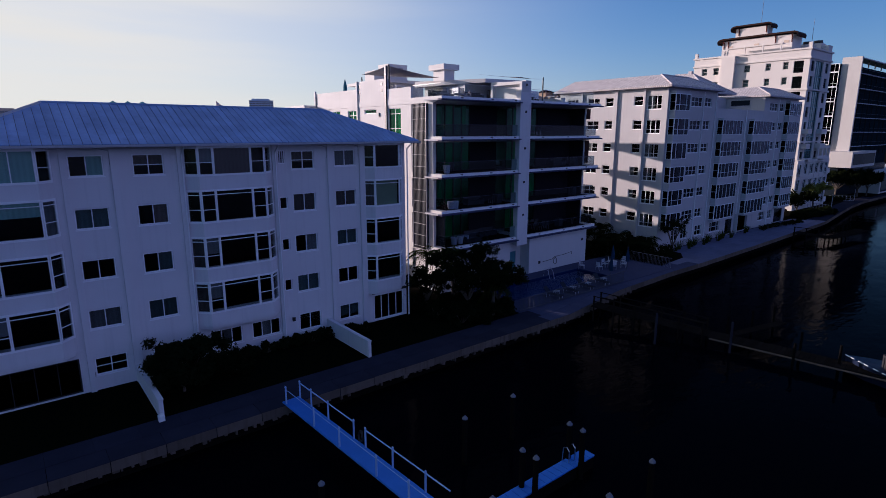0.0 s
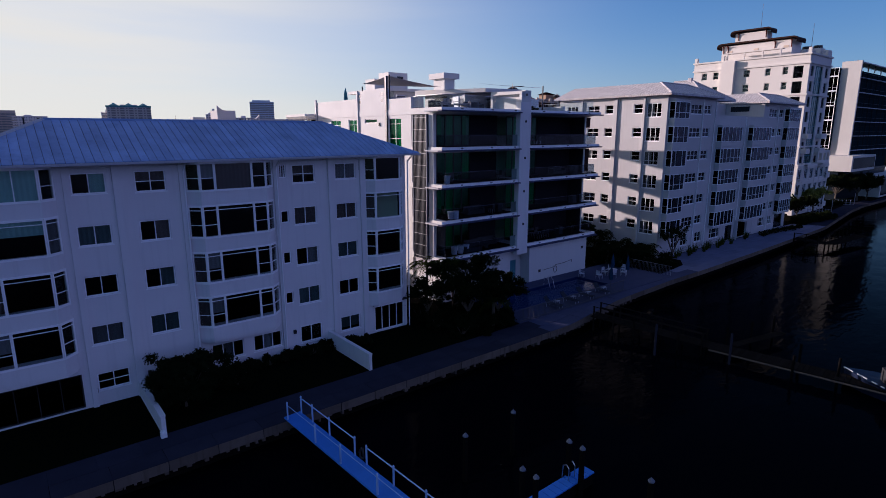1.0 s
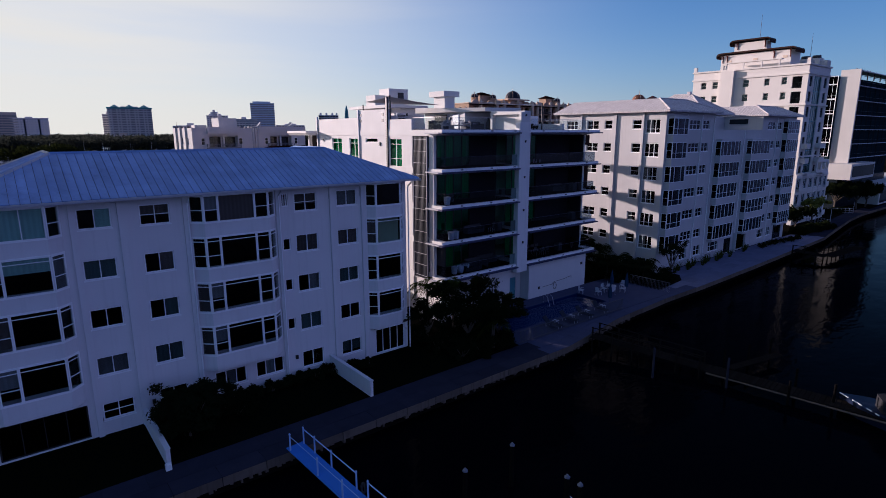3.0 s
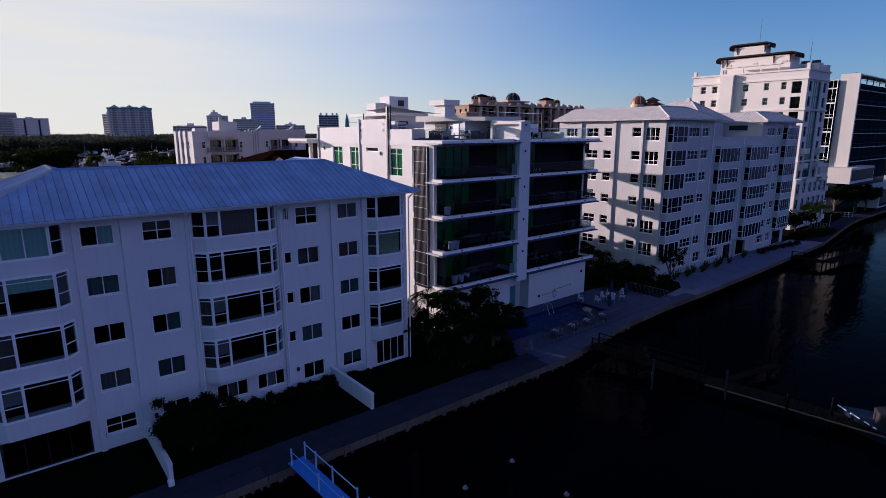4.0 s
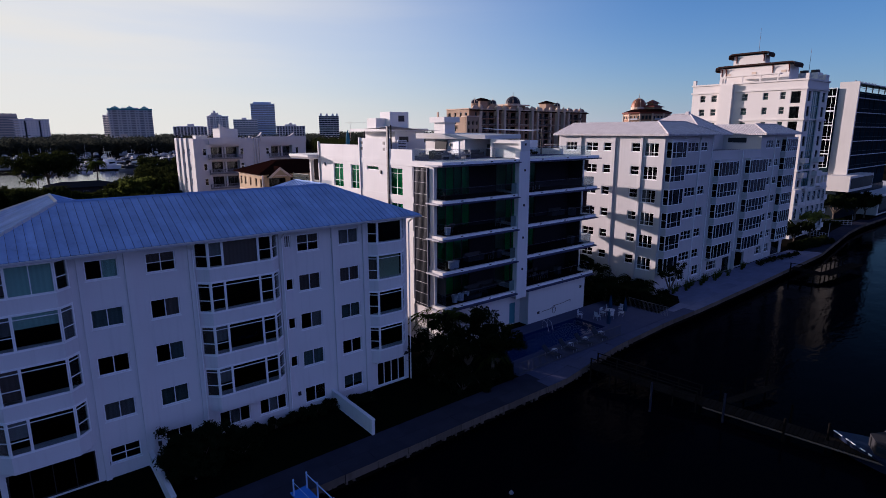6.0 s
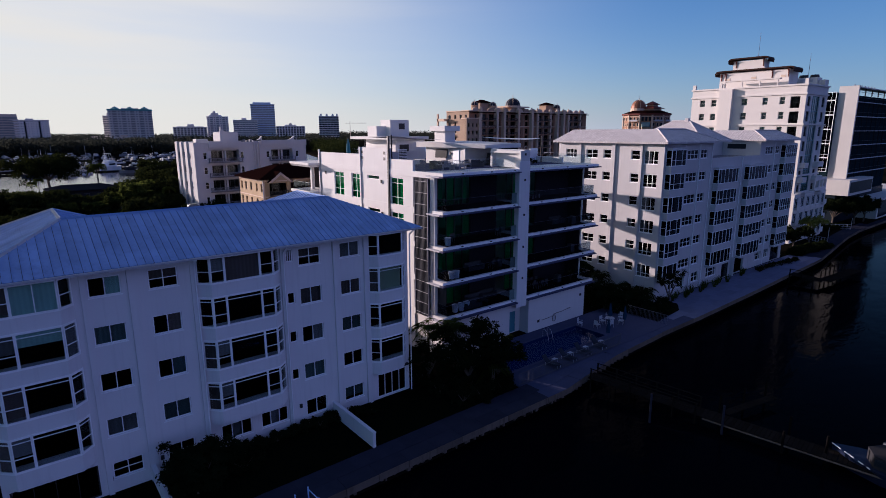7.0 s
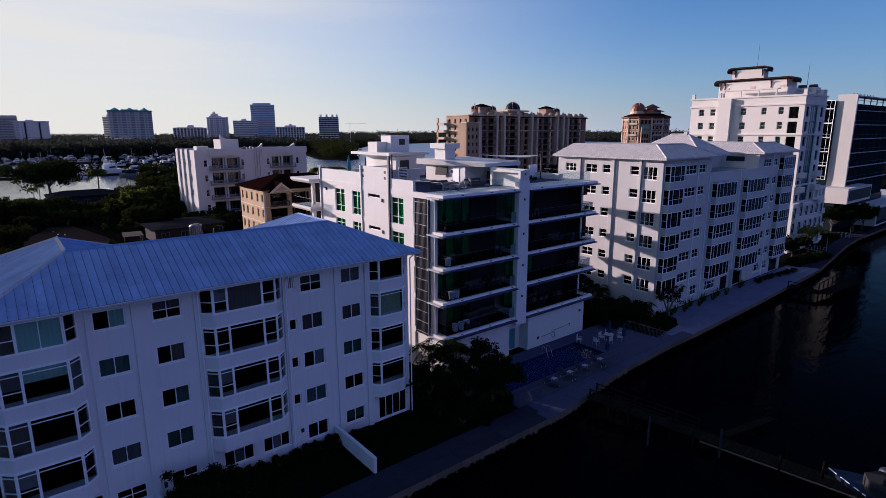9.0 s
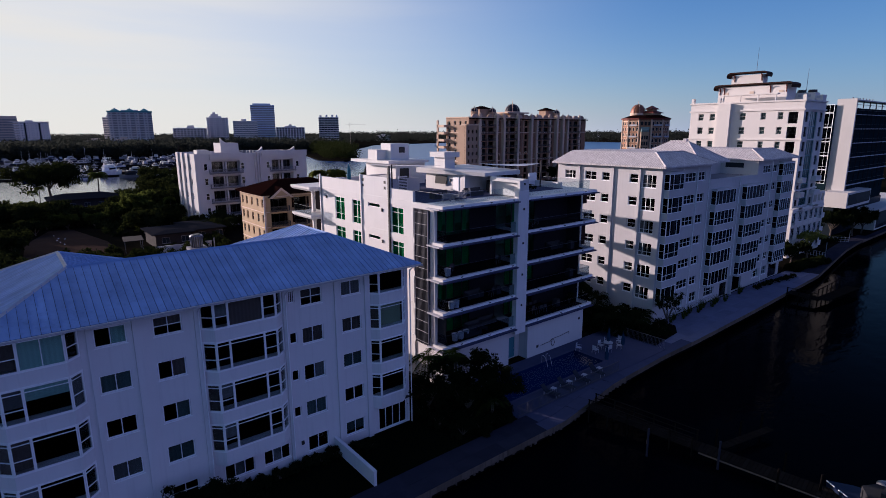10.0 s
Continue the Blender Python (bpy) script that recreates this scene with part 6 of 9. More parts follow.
for k, t in enumerate(heads):
    zf, z0 = max(0.0, t - 3.1), max(0.05, t - 2.4)
    part("floor_slab", box(bmesh.new(), EX0 + 0.41, EX1 - 0.41, EY0 + 0.41, EY1 - 0.41, zf - 0.3, zf - 0.01), STUCCO_C, inland)
    for u in SIDE_U:
        window(inland, at_x(EX0 + 0.2, EY1 - u, z0), 1.5, t - 0.6 - z0, pane_mat=GREY_GLASS, fw=0.1, rows=(0.5,))
    for i, x in enumerate(SMALL):
        window(inland, at_y(EY0 + 0.2, x, z0), 0.9, t - 0.6 - z0, cols=(), rows=(0.55,), pane_mat=GREY_GLASS, fw=0.08, blind=(SHEER if (i + k) % 3 == 0 else None))
    for j, (x0, x1) in enumerate(LEFT_BAL + RIGHT_BAL):
        window(inland, at_y(EY0 + 2.15, x0, zf), x1 - x0, t - zf - 0.3, cols=(0.33, 0.66), pane_mat=GREY_GLASS, sill=False, fw=0.1, frame_mat=GREY_RAIL,
               blind=SHEER if (j * 2 + k) % 3 < 2 else TEAL_BLIND, blind_part=(0, 0.66) if j % 2 else (0.3, 1)).name = "glazed_door"
    for x0, x1 in ((43.6, 52.4), (60.0, 67.6)):
        slab = part("balcony_slab", box(bmesh.new(), x0, x1, EY0 - 0.9, EY0 - 0.01, zf - 0.28, zf - 0.02), GREY_RAIL, inland, "grey balcony slab with a railing")
        part("railing", wall(bmesh.new(), x0 + 0.05, x1 - 0.05, zf, zf + 1.0, [(x0 + 0.12 + 0.3 * i, x0 + 0.32 + 0.3 * i, zf + 0.1, zf + 0.9) for i in range(int((x1 - x0 - 0.3) / 0.3))], 0.05, pose(0, EY0 - 0.88, 0)), GREY_RAIL, slab)
        part("railing_end", box(bmesh.new(), x0 + 0.05, x0 + 0.1, EY0 - 0.82, EY0 - 0.02, zf + 0.1, zf + 1.0), GREY_RAIL, slab)
for y in (157.5, 162.6, 167.2):
    part("pilaster", box(bmesh.new(), EX0 - 0.4, EX0 - 0.01, y - 0.45, y + 0.45, -0.2, EZ + 0.15), STUCCO_C, inland)
for x in (55.8, 56.5, 57.2):
    part("rib", box(bmesh.new(), x, x + 0.35, EY0 - 0.4, EY0 - 0.01, -0.2, EZ + 0.1), STUCCO_C, inland)
part("parapet", box(bmesh.new(), 43.9, 52.3, EY0 - 0.55, EY0 - 0.01, EZ - 1.5, EZ + 0.25), STUCCO_C, inland)
part("parapet", box(bmesh.new(), 57.9, EX1 + 0.1, EY0 - 0.3, EY0 - 0.01, EZ - 1.1, EZ + 0.45), STUCCO_C, inland)
part("stair_tower", box(bmesh.new(), 48.0, 52.8, 155.0, 161.0, EZ - 0.6, 21.9), STUCCO_C, inland)


def horn(parent, x0, x1, y0, y1, z, h):
    """A parapet that sweeps up to a point at one end."""
    bm = bmesh.new()
    prof = [(x0, z)] + [(x0 + (x1 - x0) * i / 6, z + h * (1 - i / 6) ** 2) for i in range(7)]
    a_ = [bm.verts.new((x, y0, q)) for x, q in prof]
    b_ = [bm.verts.new((x, y1, q)) for x, q in prof]
    bm.faces.new(a_), bm.faces.new(b_[::-1])
    for i in range(len(prof)):
        j = (i + 1) % len(prof)
        bm.faces.new((a_[i], b_[i], b_[j], a_[j]))
    bmesh.ops.recalc_face_normals(bm, faces=bm.faces)
    return part("parapet_horn", bm, STUCCO_C, parent)


horn(inland, 48.0, 50.2, 154.9, 155.3, 21.9, 1.3)
horn(inland, 58.2, 56.6, EY0 - 0.32, EY0 + 0.6, EZ + 0.45, 1.1)
horn(inland, 67.6, 65.4, EY0 - 0.32, EY0 + 0.6, EZ + 0.45, 1.0)
part("roof_unit", box(bmesh.new(), 42.6, 45.6, 158.0, 161.0, EZ - 0.6, EZ + 0.8), CITY_GREY, inland)
for i in range(5):
    part("roof_unit", box(bmesh.new(), 53.6 + 0.9 * i, 54.2 + 0.9 * i, 156.0, 156.8, EZ - 0.6, EZ + 0.35 + 0.25 * (i % 2)), GREY_RAIL, inland)
part("aerial", tube(bmesh.new(), (40.9, 169.0, EZ - 0.2), (40.9, 169.0, EZ + 1.6), 0.05, 0.03, 5), RED_BROWN, inland)

# ---- tan house with a brown hip roof ----
tan = thing("tan_house", "tan four-storey house with a dark brown hip roof", "building")
FX0, FX1, FY0, FY1, FZ = 38.84, 57.0, 102.4, 115.1, 13.0
TCOLS = (0.75, 3.1, 5.9, 8.9, 11.4)                  # windows of the side, from the back
TDOORS = ((40.1, 3.4), (44.9, 2.6), (49.2, 3.0))
tops_t = (12.2, 9.25, 6.3, 3.35)
bm = bmesh.new()
wall(bm, 0, FY1 - FY0, -0.2, FZ, [(u, u + 0.9, t - 1.55, t) for u in TCOLS for t in tops_t], 0.35, at_x(FX0, FY1, 0))
part("side_wall", bm, TAN, tan)
bm = bmesh.new()
wall(bm, FX0 + 0.35, FX1, -0.2, FZ, [(x, x + w, t - 2.35, t + 0.1) for x, w in TDOORS for t in tops_t], 0.35, pose(0, FY0, 0))
part("front_wall", bm, TAN, tan)
bm = bmesh.new()
box(bm, FX1 - 0.35, FX1, FY0 + 0.35, FY1, -0.2, FZ)
box(bm, FX0 + 0.35, FX1 - 0.35, FY1 - 0.35, FY1, -0.2, FZ)
part("rear_wall", bm, TAN, tan)
part("core", box(bmesh.new(), FX0 + 1.6, FX1 - 1.0, FY0 + 2.0, FY1 - 1.0, -0.2, FZ - 0.1), ROOM, tan)
for t in tops_t:
    for i, u in enumerate(TCOLS):
        window(tan, at_x(FX0 + 0.15, FY1 - u, t - 1.55), 0.9, 1.55, cols=(), rows=(0.5,), frame_mat=PINK_TRIM, pane_mat=SMOKE_GLASS, fw=0.07, blind=BLIND if (i + int(t)) % 4 == 0 else None)
    for x0, w in TDOORS:
        window(tan, at_y(FY0 + 1.5, x0, t - 2.35), w, 2.4, cols=(0.33, 0.66), frame_mat=DARK_METAL, pane_mat=GREY_GLASS, sill=False).name = "glazed_door"
        slab = part("balcony_slab", box(bmesh.new(), x0 - 0.25, x0 + w + 0.25, FY0 - 0.7, FY0 + 1.45, t - 2.6, t - 2.37), TAN, tan)
        part("railing", wall(bmesh.new(), x0 - 0.2, x0 + w + 0.2, t - 2.36, t - 1.35, [(x0 - 0.14 + 0.22 * i, x0 + 0.0 + 0.22 * i, t - 2.28, t - 1.45) for i in range(int((w + 0.2) / 0.22))], 0.04, pose(0, FY0 - 0.68, 0)), BLACK, slab, "black iron railing")
    for x0, w in TDOORS[1:2]:
        part("shutter", box(bmesh.new(), x0 - 0.5, x0 - 0.05, FY0 - 0.05, FY0 - 0.005, t - 1.9, t + 0.05), BROWN_ROOF, tan)
        part("shutter", box(bmesh.new(), x0 + w + 0.05, x0 + w + 0.5, FY0 - 0.05, FY0 - 0.005, t - 1.9, t + 0.05), BROWN_ROOF, tan)
hip_roof(tan, FX0 - 0.8, FX1 + 0.8, FY0 - 0.8, FY1 + 0.8, FZ + 0.32, 2.1, BROWN_ROOF, inset=(6.0, 6.0, 6.0, 6.0))


def gable_end(parent, x0, x1, y, depth, z, h, material, name):
    """A low triangular gable over a front."""
    bm = bmesh.new()
    a_ = [bm.verts.new(p) for p in ((x0, y, z), (x1, y, z), ((x0 + x1) / 2, y, z + h))]
    b_ = [bm.verts.new(p.co + Vector((0, depth, 0))) for p in a_]
    bm.faces.new(a_), bm.faces.new(b_[::-1])
    for i in range(3):
        bm.faces.new((a_[i], b_[i], b_[(i + 1) % 3], a_[(i + 1) % 3]))
    bmesh.ops.recalc_face_normals(bm, faces=bm.faces)
    return part(name, bm, material, parent)


gable_end(tan, 39.6, 44.6, FY0 - 0.75, 4.0, 12.55, 1.95, BROWN_ROOF, "gable_roof")
gable_end(tan, 39.6, 44.6, FY0 - 0.85, 0.08, 12.45, 1.95, PINK_TRIM, "gable_trim")
gable_end(tan, 40.2, 44.0, FY0 - 0.9, 0.04, 12.4, 1.5, TAN, "pediment")
part("gable_sill", box(bmesh.new(), 41.0, 43.3, FY0 - 0.96, FY0 - 0.905, 12.7, 12.85), PINK_TRIM, tan)
for z in (3.75, 6.7, 9.65, FZ - 0.3):
    part("string_course", box(bmesh.new(), FX0 - 0.08, FX1, FY0 - 0.1, FY0 - 0.01, z, z + 0.2), PINK_TRIM, tan)
    part("string_course", box(bmesh.new(), FX0 - 0.1, FX0 - 0.01, FY0 - 0.1, FY1, z, z + 0.2), PINK_TRIM, tan)
part("quoin", box(bmesh.new(), FX0 - 0.12, FX0 + 0.3, FY0 - 0.12, FY0 - 0.005, -0.2, FZ), PINK_TRIM, tan)
part("downpipe", tube(bmesh.new(), (FX0 - 0.1, FY0 - 0.2, -0.1), (FX0 - 0.1, FY0 - 0.2, FZ), 0.07), TRIM, tan)

# ---- large peach building with domes ----
grand = thing("domed_apartment_building", "large peach rendered apartment building with balconies and small domes", "building")
HX0, HX1, HY0, HY1, HZ = 166.0, 250.0, 187.3, 203.0, 31.0
gh = []
for n in range(9):
    z = 1.8 + n * 3.2
    gh += [(u, u + 1.3, z, z + 1.9) for u in (1.6, 5.6, 9.4, 13.0)]
bm = bmesh.new()
wall(bm, 0, HY1 - HY0, -0.2, HZ, gh, 0.5, at_x(HX0, HY1, 0))
part("side_wall", bm, PEACH, grand)
gf = []
hx = [168.5 + 4.75 * i for i in range(17)]
# what each bay of the long front holds: balconies, plain windows, a tall arched strip, or the central panel
BAYS_H = "WBBPBBCCWBBWPWBBW"
OPENING = {"B": (0.0, 3.2, -0.6, 2.1), "W": (0.95, 2.25, 0.1, 2.0), "P": (0.8, 2.4, -0.4, 2.2), "C": (0.6, 2.6, -0.3, 2.1)}
for n in range(9):
    z = 1.8 + n * 3.2
    for x, kind_ in zip(hx, BAYS_H):
        u0, u1, v0, v1 = OPENING[kind_]
        gf.append((x + u0, x + u1, z + v0, z + v1))
bm = bmesh.new()
wall(bm, HX0 + 0.5, HX1, -0.2, HZ, gf, 0.5, pose(0, HY0, 0))
part("front_wall", bm, SHADED_RENDER, grand)
bm = bmesh.new()
box(bm, HX1 - 0.5, HX1, HY0 + 0.5, HY1, -0.2, HZ)
box(bm, HX0 + 0.5, HX1 - 0.5, HY1 - 0.5, HY1, -0.2, HZ)
box(bm, HX0 + 0.51, HX1 - 0.51, HY0 + 0.51, HY1 - 0.51, HZ - 1.0, HZ - 0.6)
part("rear_wall", bm, PEACH, grand)
part("core", box(bmesh.new(), HX0 + 1.6, HX1 - 1.6, HY0 + 1.8, HY1 - 1.6, -0.2, HZ - 1.1), ROOM, grand)
for n in range(9):
    z = 1.8 + n * 3.2
    for u in (1.6, 5.6, 9.4, 13.0):
        window(grand, at_x(HX0 + 0.25, HY1 - u, z), 1.3, 1.9, cols=(), pane_mat=GREY_GLASS, fw=0.12, sill=False)
    for x, kind_ in zip(hx, BAYS_H):
        u0, u1, v0, v1 = OPENING[kind_]
        window(grand, at_y(HY0 + 0.42, x + u0, z + v0), u1 - u0, v1 - v0, cols=(0.5,) if kind_ == "B" else (), pane_mat=GREY_GLASS, fw=0.12, frame_mat=DARK_METAL, sill=False)
        if kind_ == "B":
            me = shared(("grand_balcony",), lambda q: (box(q, -0.6, 3.6, -1.6, -0.01, -0.3, 0.0), box(q, -0.6, 3.6, -1.56, -1.5, 0.95, 1.02)), SHADED_RENDER)
            bal = place("balcony", me, grand, "", pose(x, HY0, z - 0.6))
            me = shared(("grand_railing",), lambda q: wall(q, -0.6, 3.6, 0.0, 0.95, [(-0.5 + 0.28 * k, -0.3 + 0.28 * k, 0.08, 0.87) for k in range(14)], 0.05, pose(0, -1.55, 0)), DARK_METAL)
            place("railing", me, bal, "dark iron balcony railing")
        elif n in (3, 8) and kind_ in "PC":
            bm = bmesh.new()
            mid, rad = x + (u0 + u1) / 2, (u1 - u0) / 2 + 0.35
            ring_ = [(mid + rad * math.cos(math.pi * k / 8), z + v1 - 0.1 + rad * math.sin(math.pi * k / 8)) for k in range(9)]
            for p, q in zip(ring_, ring_[1:]):
                tube(bm, (p[0], HY0 - 0.1, p[1]), (q[0], HY0 - 0.1, q[1]), 0.22, sides=5)
            part("arch_moulding", bm, PINK_TRIM, grand)
    part("corner_balcony", box(bmesh.new(), HX0 - 2.6, HX0 - 0.01, HY1 - 1.5, HY1 + 4.0, z - 0.9, z + 0.2), PINK_TRIM, grand)
for i, (p, q) in enumerate(zip(BAYS_H, BAYS_H[1:])):
    x = hx[i] + 3.98
    if p != q:
        deep = 2.0 if "P" in p + q or "C" in p + q else 1.1
        part("pier", box(bmesh.new(), x - 0.62, x + 0.62, HY0 - deep, HY0 - 0.02, -0.2, HZ + 0.9), PINK_TRIM, grand)
        part("pier_cap", tube(bmesh.new(), (x, HY0 - deep / 2, HZ + 0.9), (x, HY0 - deep / 2, HZ + 2.0), 0.85, 0.1, 6), PINK_TRIM, grand)
    else:
        part("half_column", tube(bmesh.new(), (x, HY0 - 0.1, -0.2), (x, HY0 - 0.1, HZ - 1.2), 0.3, 0.3, 8), PEACH, grand)
part("front_wing", wall(bmesh.new(), 161.6, 169.4, -0.2, 27.2, [(u, u + 0.9, 1.4 + 3.2 * n, 2.9 + 3.2 * n) for u in (162.6, 164.9, 167.3) for n in range(8)], 0.5, pose(0, HY0 - 3.4, 0)), PEACH, grand)
part("front_wing_back", box(bmesh.new(), 161.6, 169.4, HY0 - 2.6, HY0 - 2.4, -0.2, 27.0), ROOM, grand)
part("front_wing_side", box(bmesh.new(), 161.6, 162.1, HY0 - 2.89, HY0 + 2.0, -0.2, 27.2), PEACH, grand)
part("front_wing_cornice", box(bmesh.new(), 161.3, 169.7, HY0 - 3.8, HY0 - 0.05, 27.2, 27.7), PINK_TRIM, grand)
part("front_wing_pier", box(bmesh.new(), 168.6, 169.9, HY0 - 3.9, HY0 - 3.41, -0.2, 28.2), PINK_TRIM, grand)
part("eave", box(bmesh.new(), HX0 - 0.2, HX1 + 0.2, HY0 - 1.3, HY0 - 0.52, HZ - 0.95, HZ - 0.55), BROWN_ROOF, grand, "dark tiled eave")
part("pavilion_cornice", box(bmesh.new(), 190.6, 205.4, HY0 + 0.2, HY0 + 8.6, 32.91, 33.5), PINK_TRIM, grand)
for z in (11.0, 23.8, HZ - 0.35):
    part("cornice", box(bmesh.new(), HX0 - 0.3, HX1, HY0 - 0.5, HY0 - 0.03, z, z + 0.4), PINK_TRIM, grand)
    part("cornice", box(bmesh.new(), HX0 - 0.4, HX0 - 0.03, HY0 - 0.5, HY1, z, z + 0.4), PINK_TRIM, grand)
part("corner_column", box(bmesh.new(), HX0 - 2.6, HX0 - 1.9, HY1 + 3.2, HY1 + 4.0, -0.2, HZ - 1.2), PINK_TRIM, grand)
for i in range(17):
    x = 169.78 + i * 4.75
    arch = [(x + 2.0 * math.cos(math.pi * k / 10), 1.45 * math.sin(math.pi * k / 10)) for k in range(11)]
    bm = bmesh.new()
    fr_ = [bm.verts.new((u, HY0 - 0.25, HZ + w)) for u, w in arch]
    bk_ = [bm.verts.new((u, HY0 + 0.4, HZ + w)) for u, w in arch]
    bm.faces.new(fr_[::-1]), bm.faces.new(bk_)
    for k in range(11):
        bm.faces.new((fr_[k], fr_[(k + 1) % 11], bk_[(k + 1) % 11], bk_[k]))
    bmesh.ops.recalc_face_normals(bm, faces=bm.faces)
    part("parapet_arch", bm, PEACH if i % 3 else PINK_TRIM, grand)


def dome(parent, x, y, z, r, material, base_mat, h=1.0, drum=1.5):
    part("drum", tube(bmesh.new(), (x, y, z), (x, y, z + drum), r * 1.05, r * 1.05, 16), base_mat, parent)
    bm = bmesh.new()
    rings, seg = 7, 18
    rows = []
    for i in range(rings):
        a = math.pi / 2 * i / rings
        rows.append([bm.verts.new((x + r * math.cos(a) * math.cos(2 * math.pi * j / seg), y + r * math.cos(a) * math.sin(2 * math.pi * j / seg), z + drum + r * h * math.sin(a))) for j in range(seg)])
    top = bm.verts.new((x, y, z + drum + r * h))
    for i in range(rings - 1):
        for j in range(seg):
            bm.faces.new((rows[i][j], rows[i][(j + 1) % seg], rows[i + 1][(j + 1) % seg], rows[i + 1][j]))
    for j in range(seg):
        bm.faces.new((rows[-1][j], rows[-1][(j + 1) % seg], top))
    for f in bm.faces:
        f.smooth = True
    d = part("dome", bm, material, parent)
    for j in range(8):
        bm = bmesh.new()
        t = 2 * math.pi * j / 8
        pp = [(x + (r + 0.04) * math.cos(a) * math.cos(t), y + (r + 0.04) * math.cos(a) * math.sin(t), z + drum + (r + 0.04) * h * math.sin(a)) for a in [math.pi / 2 * i / 6 for i in range(7)]]
        for p, q in zip(pp, pp[1:]):
            tube(bm, p, q, 0.09, sides=4)
        part("rib", bm, PINK_TRIM, d)
    part("finial", tube(bmesh.new(), (x, y, z + drum + r * h), (x, y, z + drum + r * h + r * 0.6), 0.18, 0.03, 6), base_mat, parent)


for x0, x1, d0, d1, zt in ((176.8, 183.0, 4.5, 9.0, 34.9), (192.6, 203.4, 1.5, 7.5, 32.9), (222.4, 228.4, 4.5, 9.0, 35.0)):
    part("roof_pavilion", box(bmesh.new(), x0, x1, HY0 + d0, HY0 + d1, HZ - 0.6, zt), PEACH, grand)
dome(grand, 198.2, HY0 + 4.5, 32.9, 3.5, NAVY, PINK_TRIM, h=1.0, drum=1.0)
hip_roof(grand, 176.2, 183.6, HY0 + 3.9, HY0 + 9.6, 35.0, 1.2, BROWN_ROOF)
hip_roof(grand, 221.8, 229.0, HY0 + 3.9, HY0 + 9.6, 35.1, 1.2, BROWN_ROOF)
for x in (172.2, 183.6, 229.4):
    dome(grand, x, HY0 + 3.2, HZ, 1.6, NAVY, PEACH, h=1.0, drum=2.5)

# ---- round tower with a copper dome ----
rotunda = thing("domed_tower", "pink and cream tower with a copper dome and red roofs", "building")
RXC, RYC = 309.0, 187.7
FACES_R = 12


def ring_at(radius):
    """The corners of the twelve-sided plan, one side of which faces the harbour."""
    return [(RXC + radius * math.cos(radians(196 + 30 * i)), RYC + radius * math.sin(radians(196 + 30 * i))) for i in range(FACES_R)]


ring = ring_at(13.3)
part("body", prism(bmesh.new(), ring, -0.2, 31.0), SHADED_RENDER, rotunda)
for k in (9, 10, 11, 0, 1, 2, 3):
    part("corner_pier", tube(bmesh.new(), (*ring[k], -0.2), (*ring[k], 31.0), 0.55, 0.55, 8), PINK_TRIM, rotunda)
for k in (10, 11, 0, 1, 2):
    (xa, ya), (xb, yb) = ring[k], ring[(k + 1) % FACES_R]
    ln = math.hypot(xb - xa, yb - ya)
    face_m = pose(xa, ya, 0, 0, 0, math.degrees(math.atan2(yb - ya, xb - xa)))
    for n in range(2, 9):
        z = 1.6 + 3.25 * n
        if k == 0 and z > 14:
            continue
        for i in range(3):
            window(rotunda, face_m @ pose(ln * (i + 0.5) / 3 - 0.75, -0.04, z), 1.5, 2.2, cols=(), pane_mat=DARK_GLASS_FAR, frame_mat=PINK_TRIM, fw=0.2, sill=False)
        if k in (1, 11, 2) and n % 2 == 0:
            part("balcony", box(bmesh.new(), 0.7, ln - 0.7, -1.3, -0.1, z - 0.55, z - 0.3), PEACH, rotunda, "", face_m)
            part("balcony_rail", box(bmesh.new(), 0.8, ln - 0.8, -1.28, -1.2, z - 0.29, z + 0.6), GUTTER, rotunda, "", face_m)
    if k == 0:
        bay = part("central_bay", prism(bmesh.new(), [(0.8, -0.05), (1.5, -1.6), (ln - 1.5, -1.6), (ln - 0.8, -0.05)], -0.2, 24.0), PEACH, rotunda, "tan central bay", face_m)
        for z in (9.6, 12.9, 16.2, 19.6):
            for u in (1.8, 3.1, 4.4):
                part("arched_window", prism(bmesh.new(), [(u, -1.66), (u + 0.9, -1.66), (u + 0.9, -1.6), (u, -1.6)], z, z + 2.2), DARK_GLASS_FAR, bay)
        part("bay_canopy", prism(bmesh.new(), [(1.0, -0.05), (1.6, -2.0), (ln - 1.6, -2.0), (ln - 1.0, -0.05)], 24.0, 25.4, [26.8, 24.8, 24.8, 26.8]), GREY_GREEN, rotunda, "turquoise canopy over the bay", face_m)
        for u in (1.0, 3.0, 5.0):
            part("gable_window", box(bmesh.new(), u, u + 1.2, -0.2, -0.05, 27.6, 29.8), DARK_GLASS_FAR, rotunda, "", face_m)
part("string_course", prism(bmesh.new(), ring_at(13.7), 29.9, 30.3), PINK_TRIM, rotunda)
part("eave", prism(bmesh.new(), ring_at(14.5), 31.0, 31.8), RED_BROWN, rotunda)
bm = bmesh.new()
tube(bm, (RXC, RYC, 31.8), (RXC, RYC, 33.6), 14.0, 8.8, 12)
part("lower_roof", bm, BROWN_ROOF, rotunda)
dome(rotunda, RXC - 3.2, RYC + 3.6, 32.6, 4.4, COPPER, PINK_TRIM, h=1.15, drum=2.4)
part("lantern", box(bmesh.new(), RXC - 3.6, RXC + 5.4, RYC - 6.4, RYC + 0.6, 32.6, 34.8), PEACH, rotunda)
hip_roof(rotunda, RXC - 4.8, RXC + 6.6, RYC - 7.6, RYC + 1.6, 35.0, 1.9, RED_BROWN)
part("upper_lantern", box(bmesh.new(), RXC - 1.6, RXC + 3.4, RYC - 4.9, RYC - 1.1, 35.6, 37.1), PEACH, rotunda)
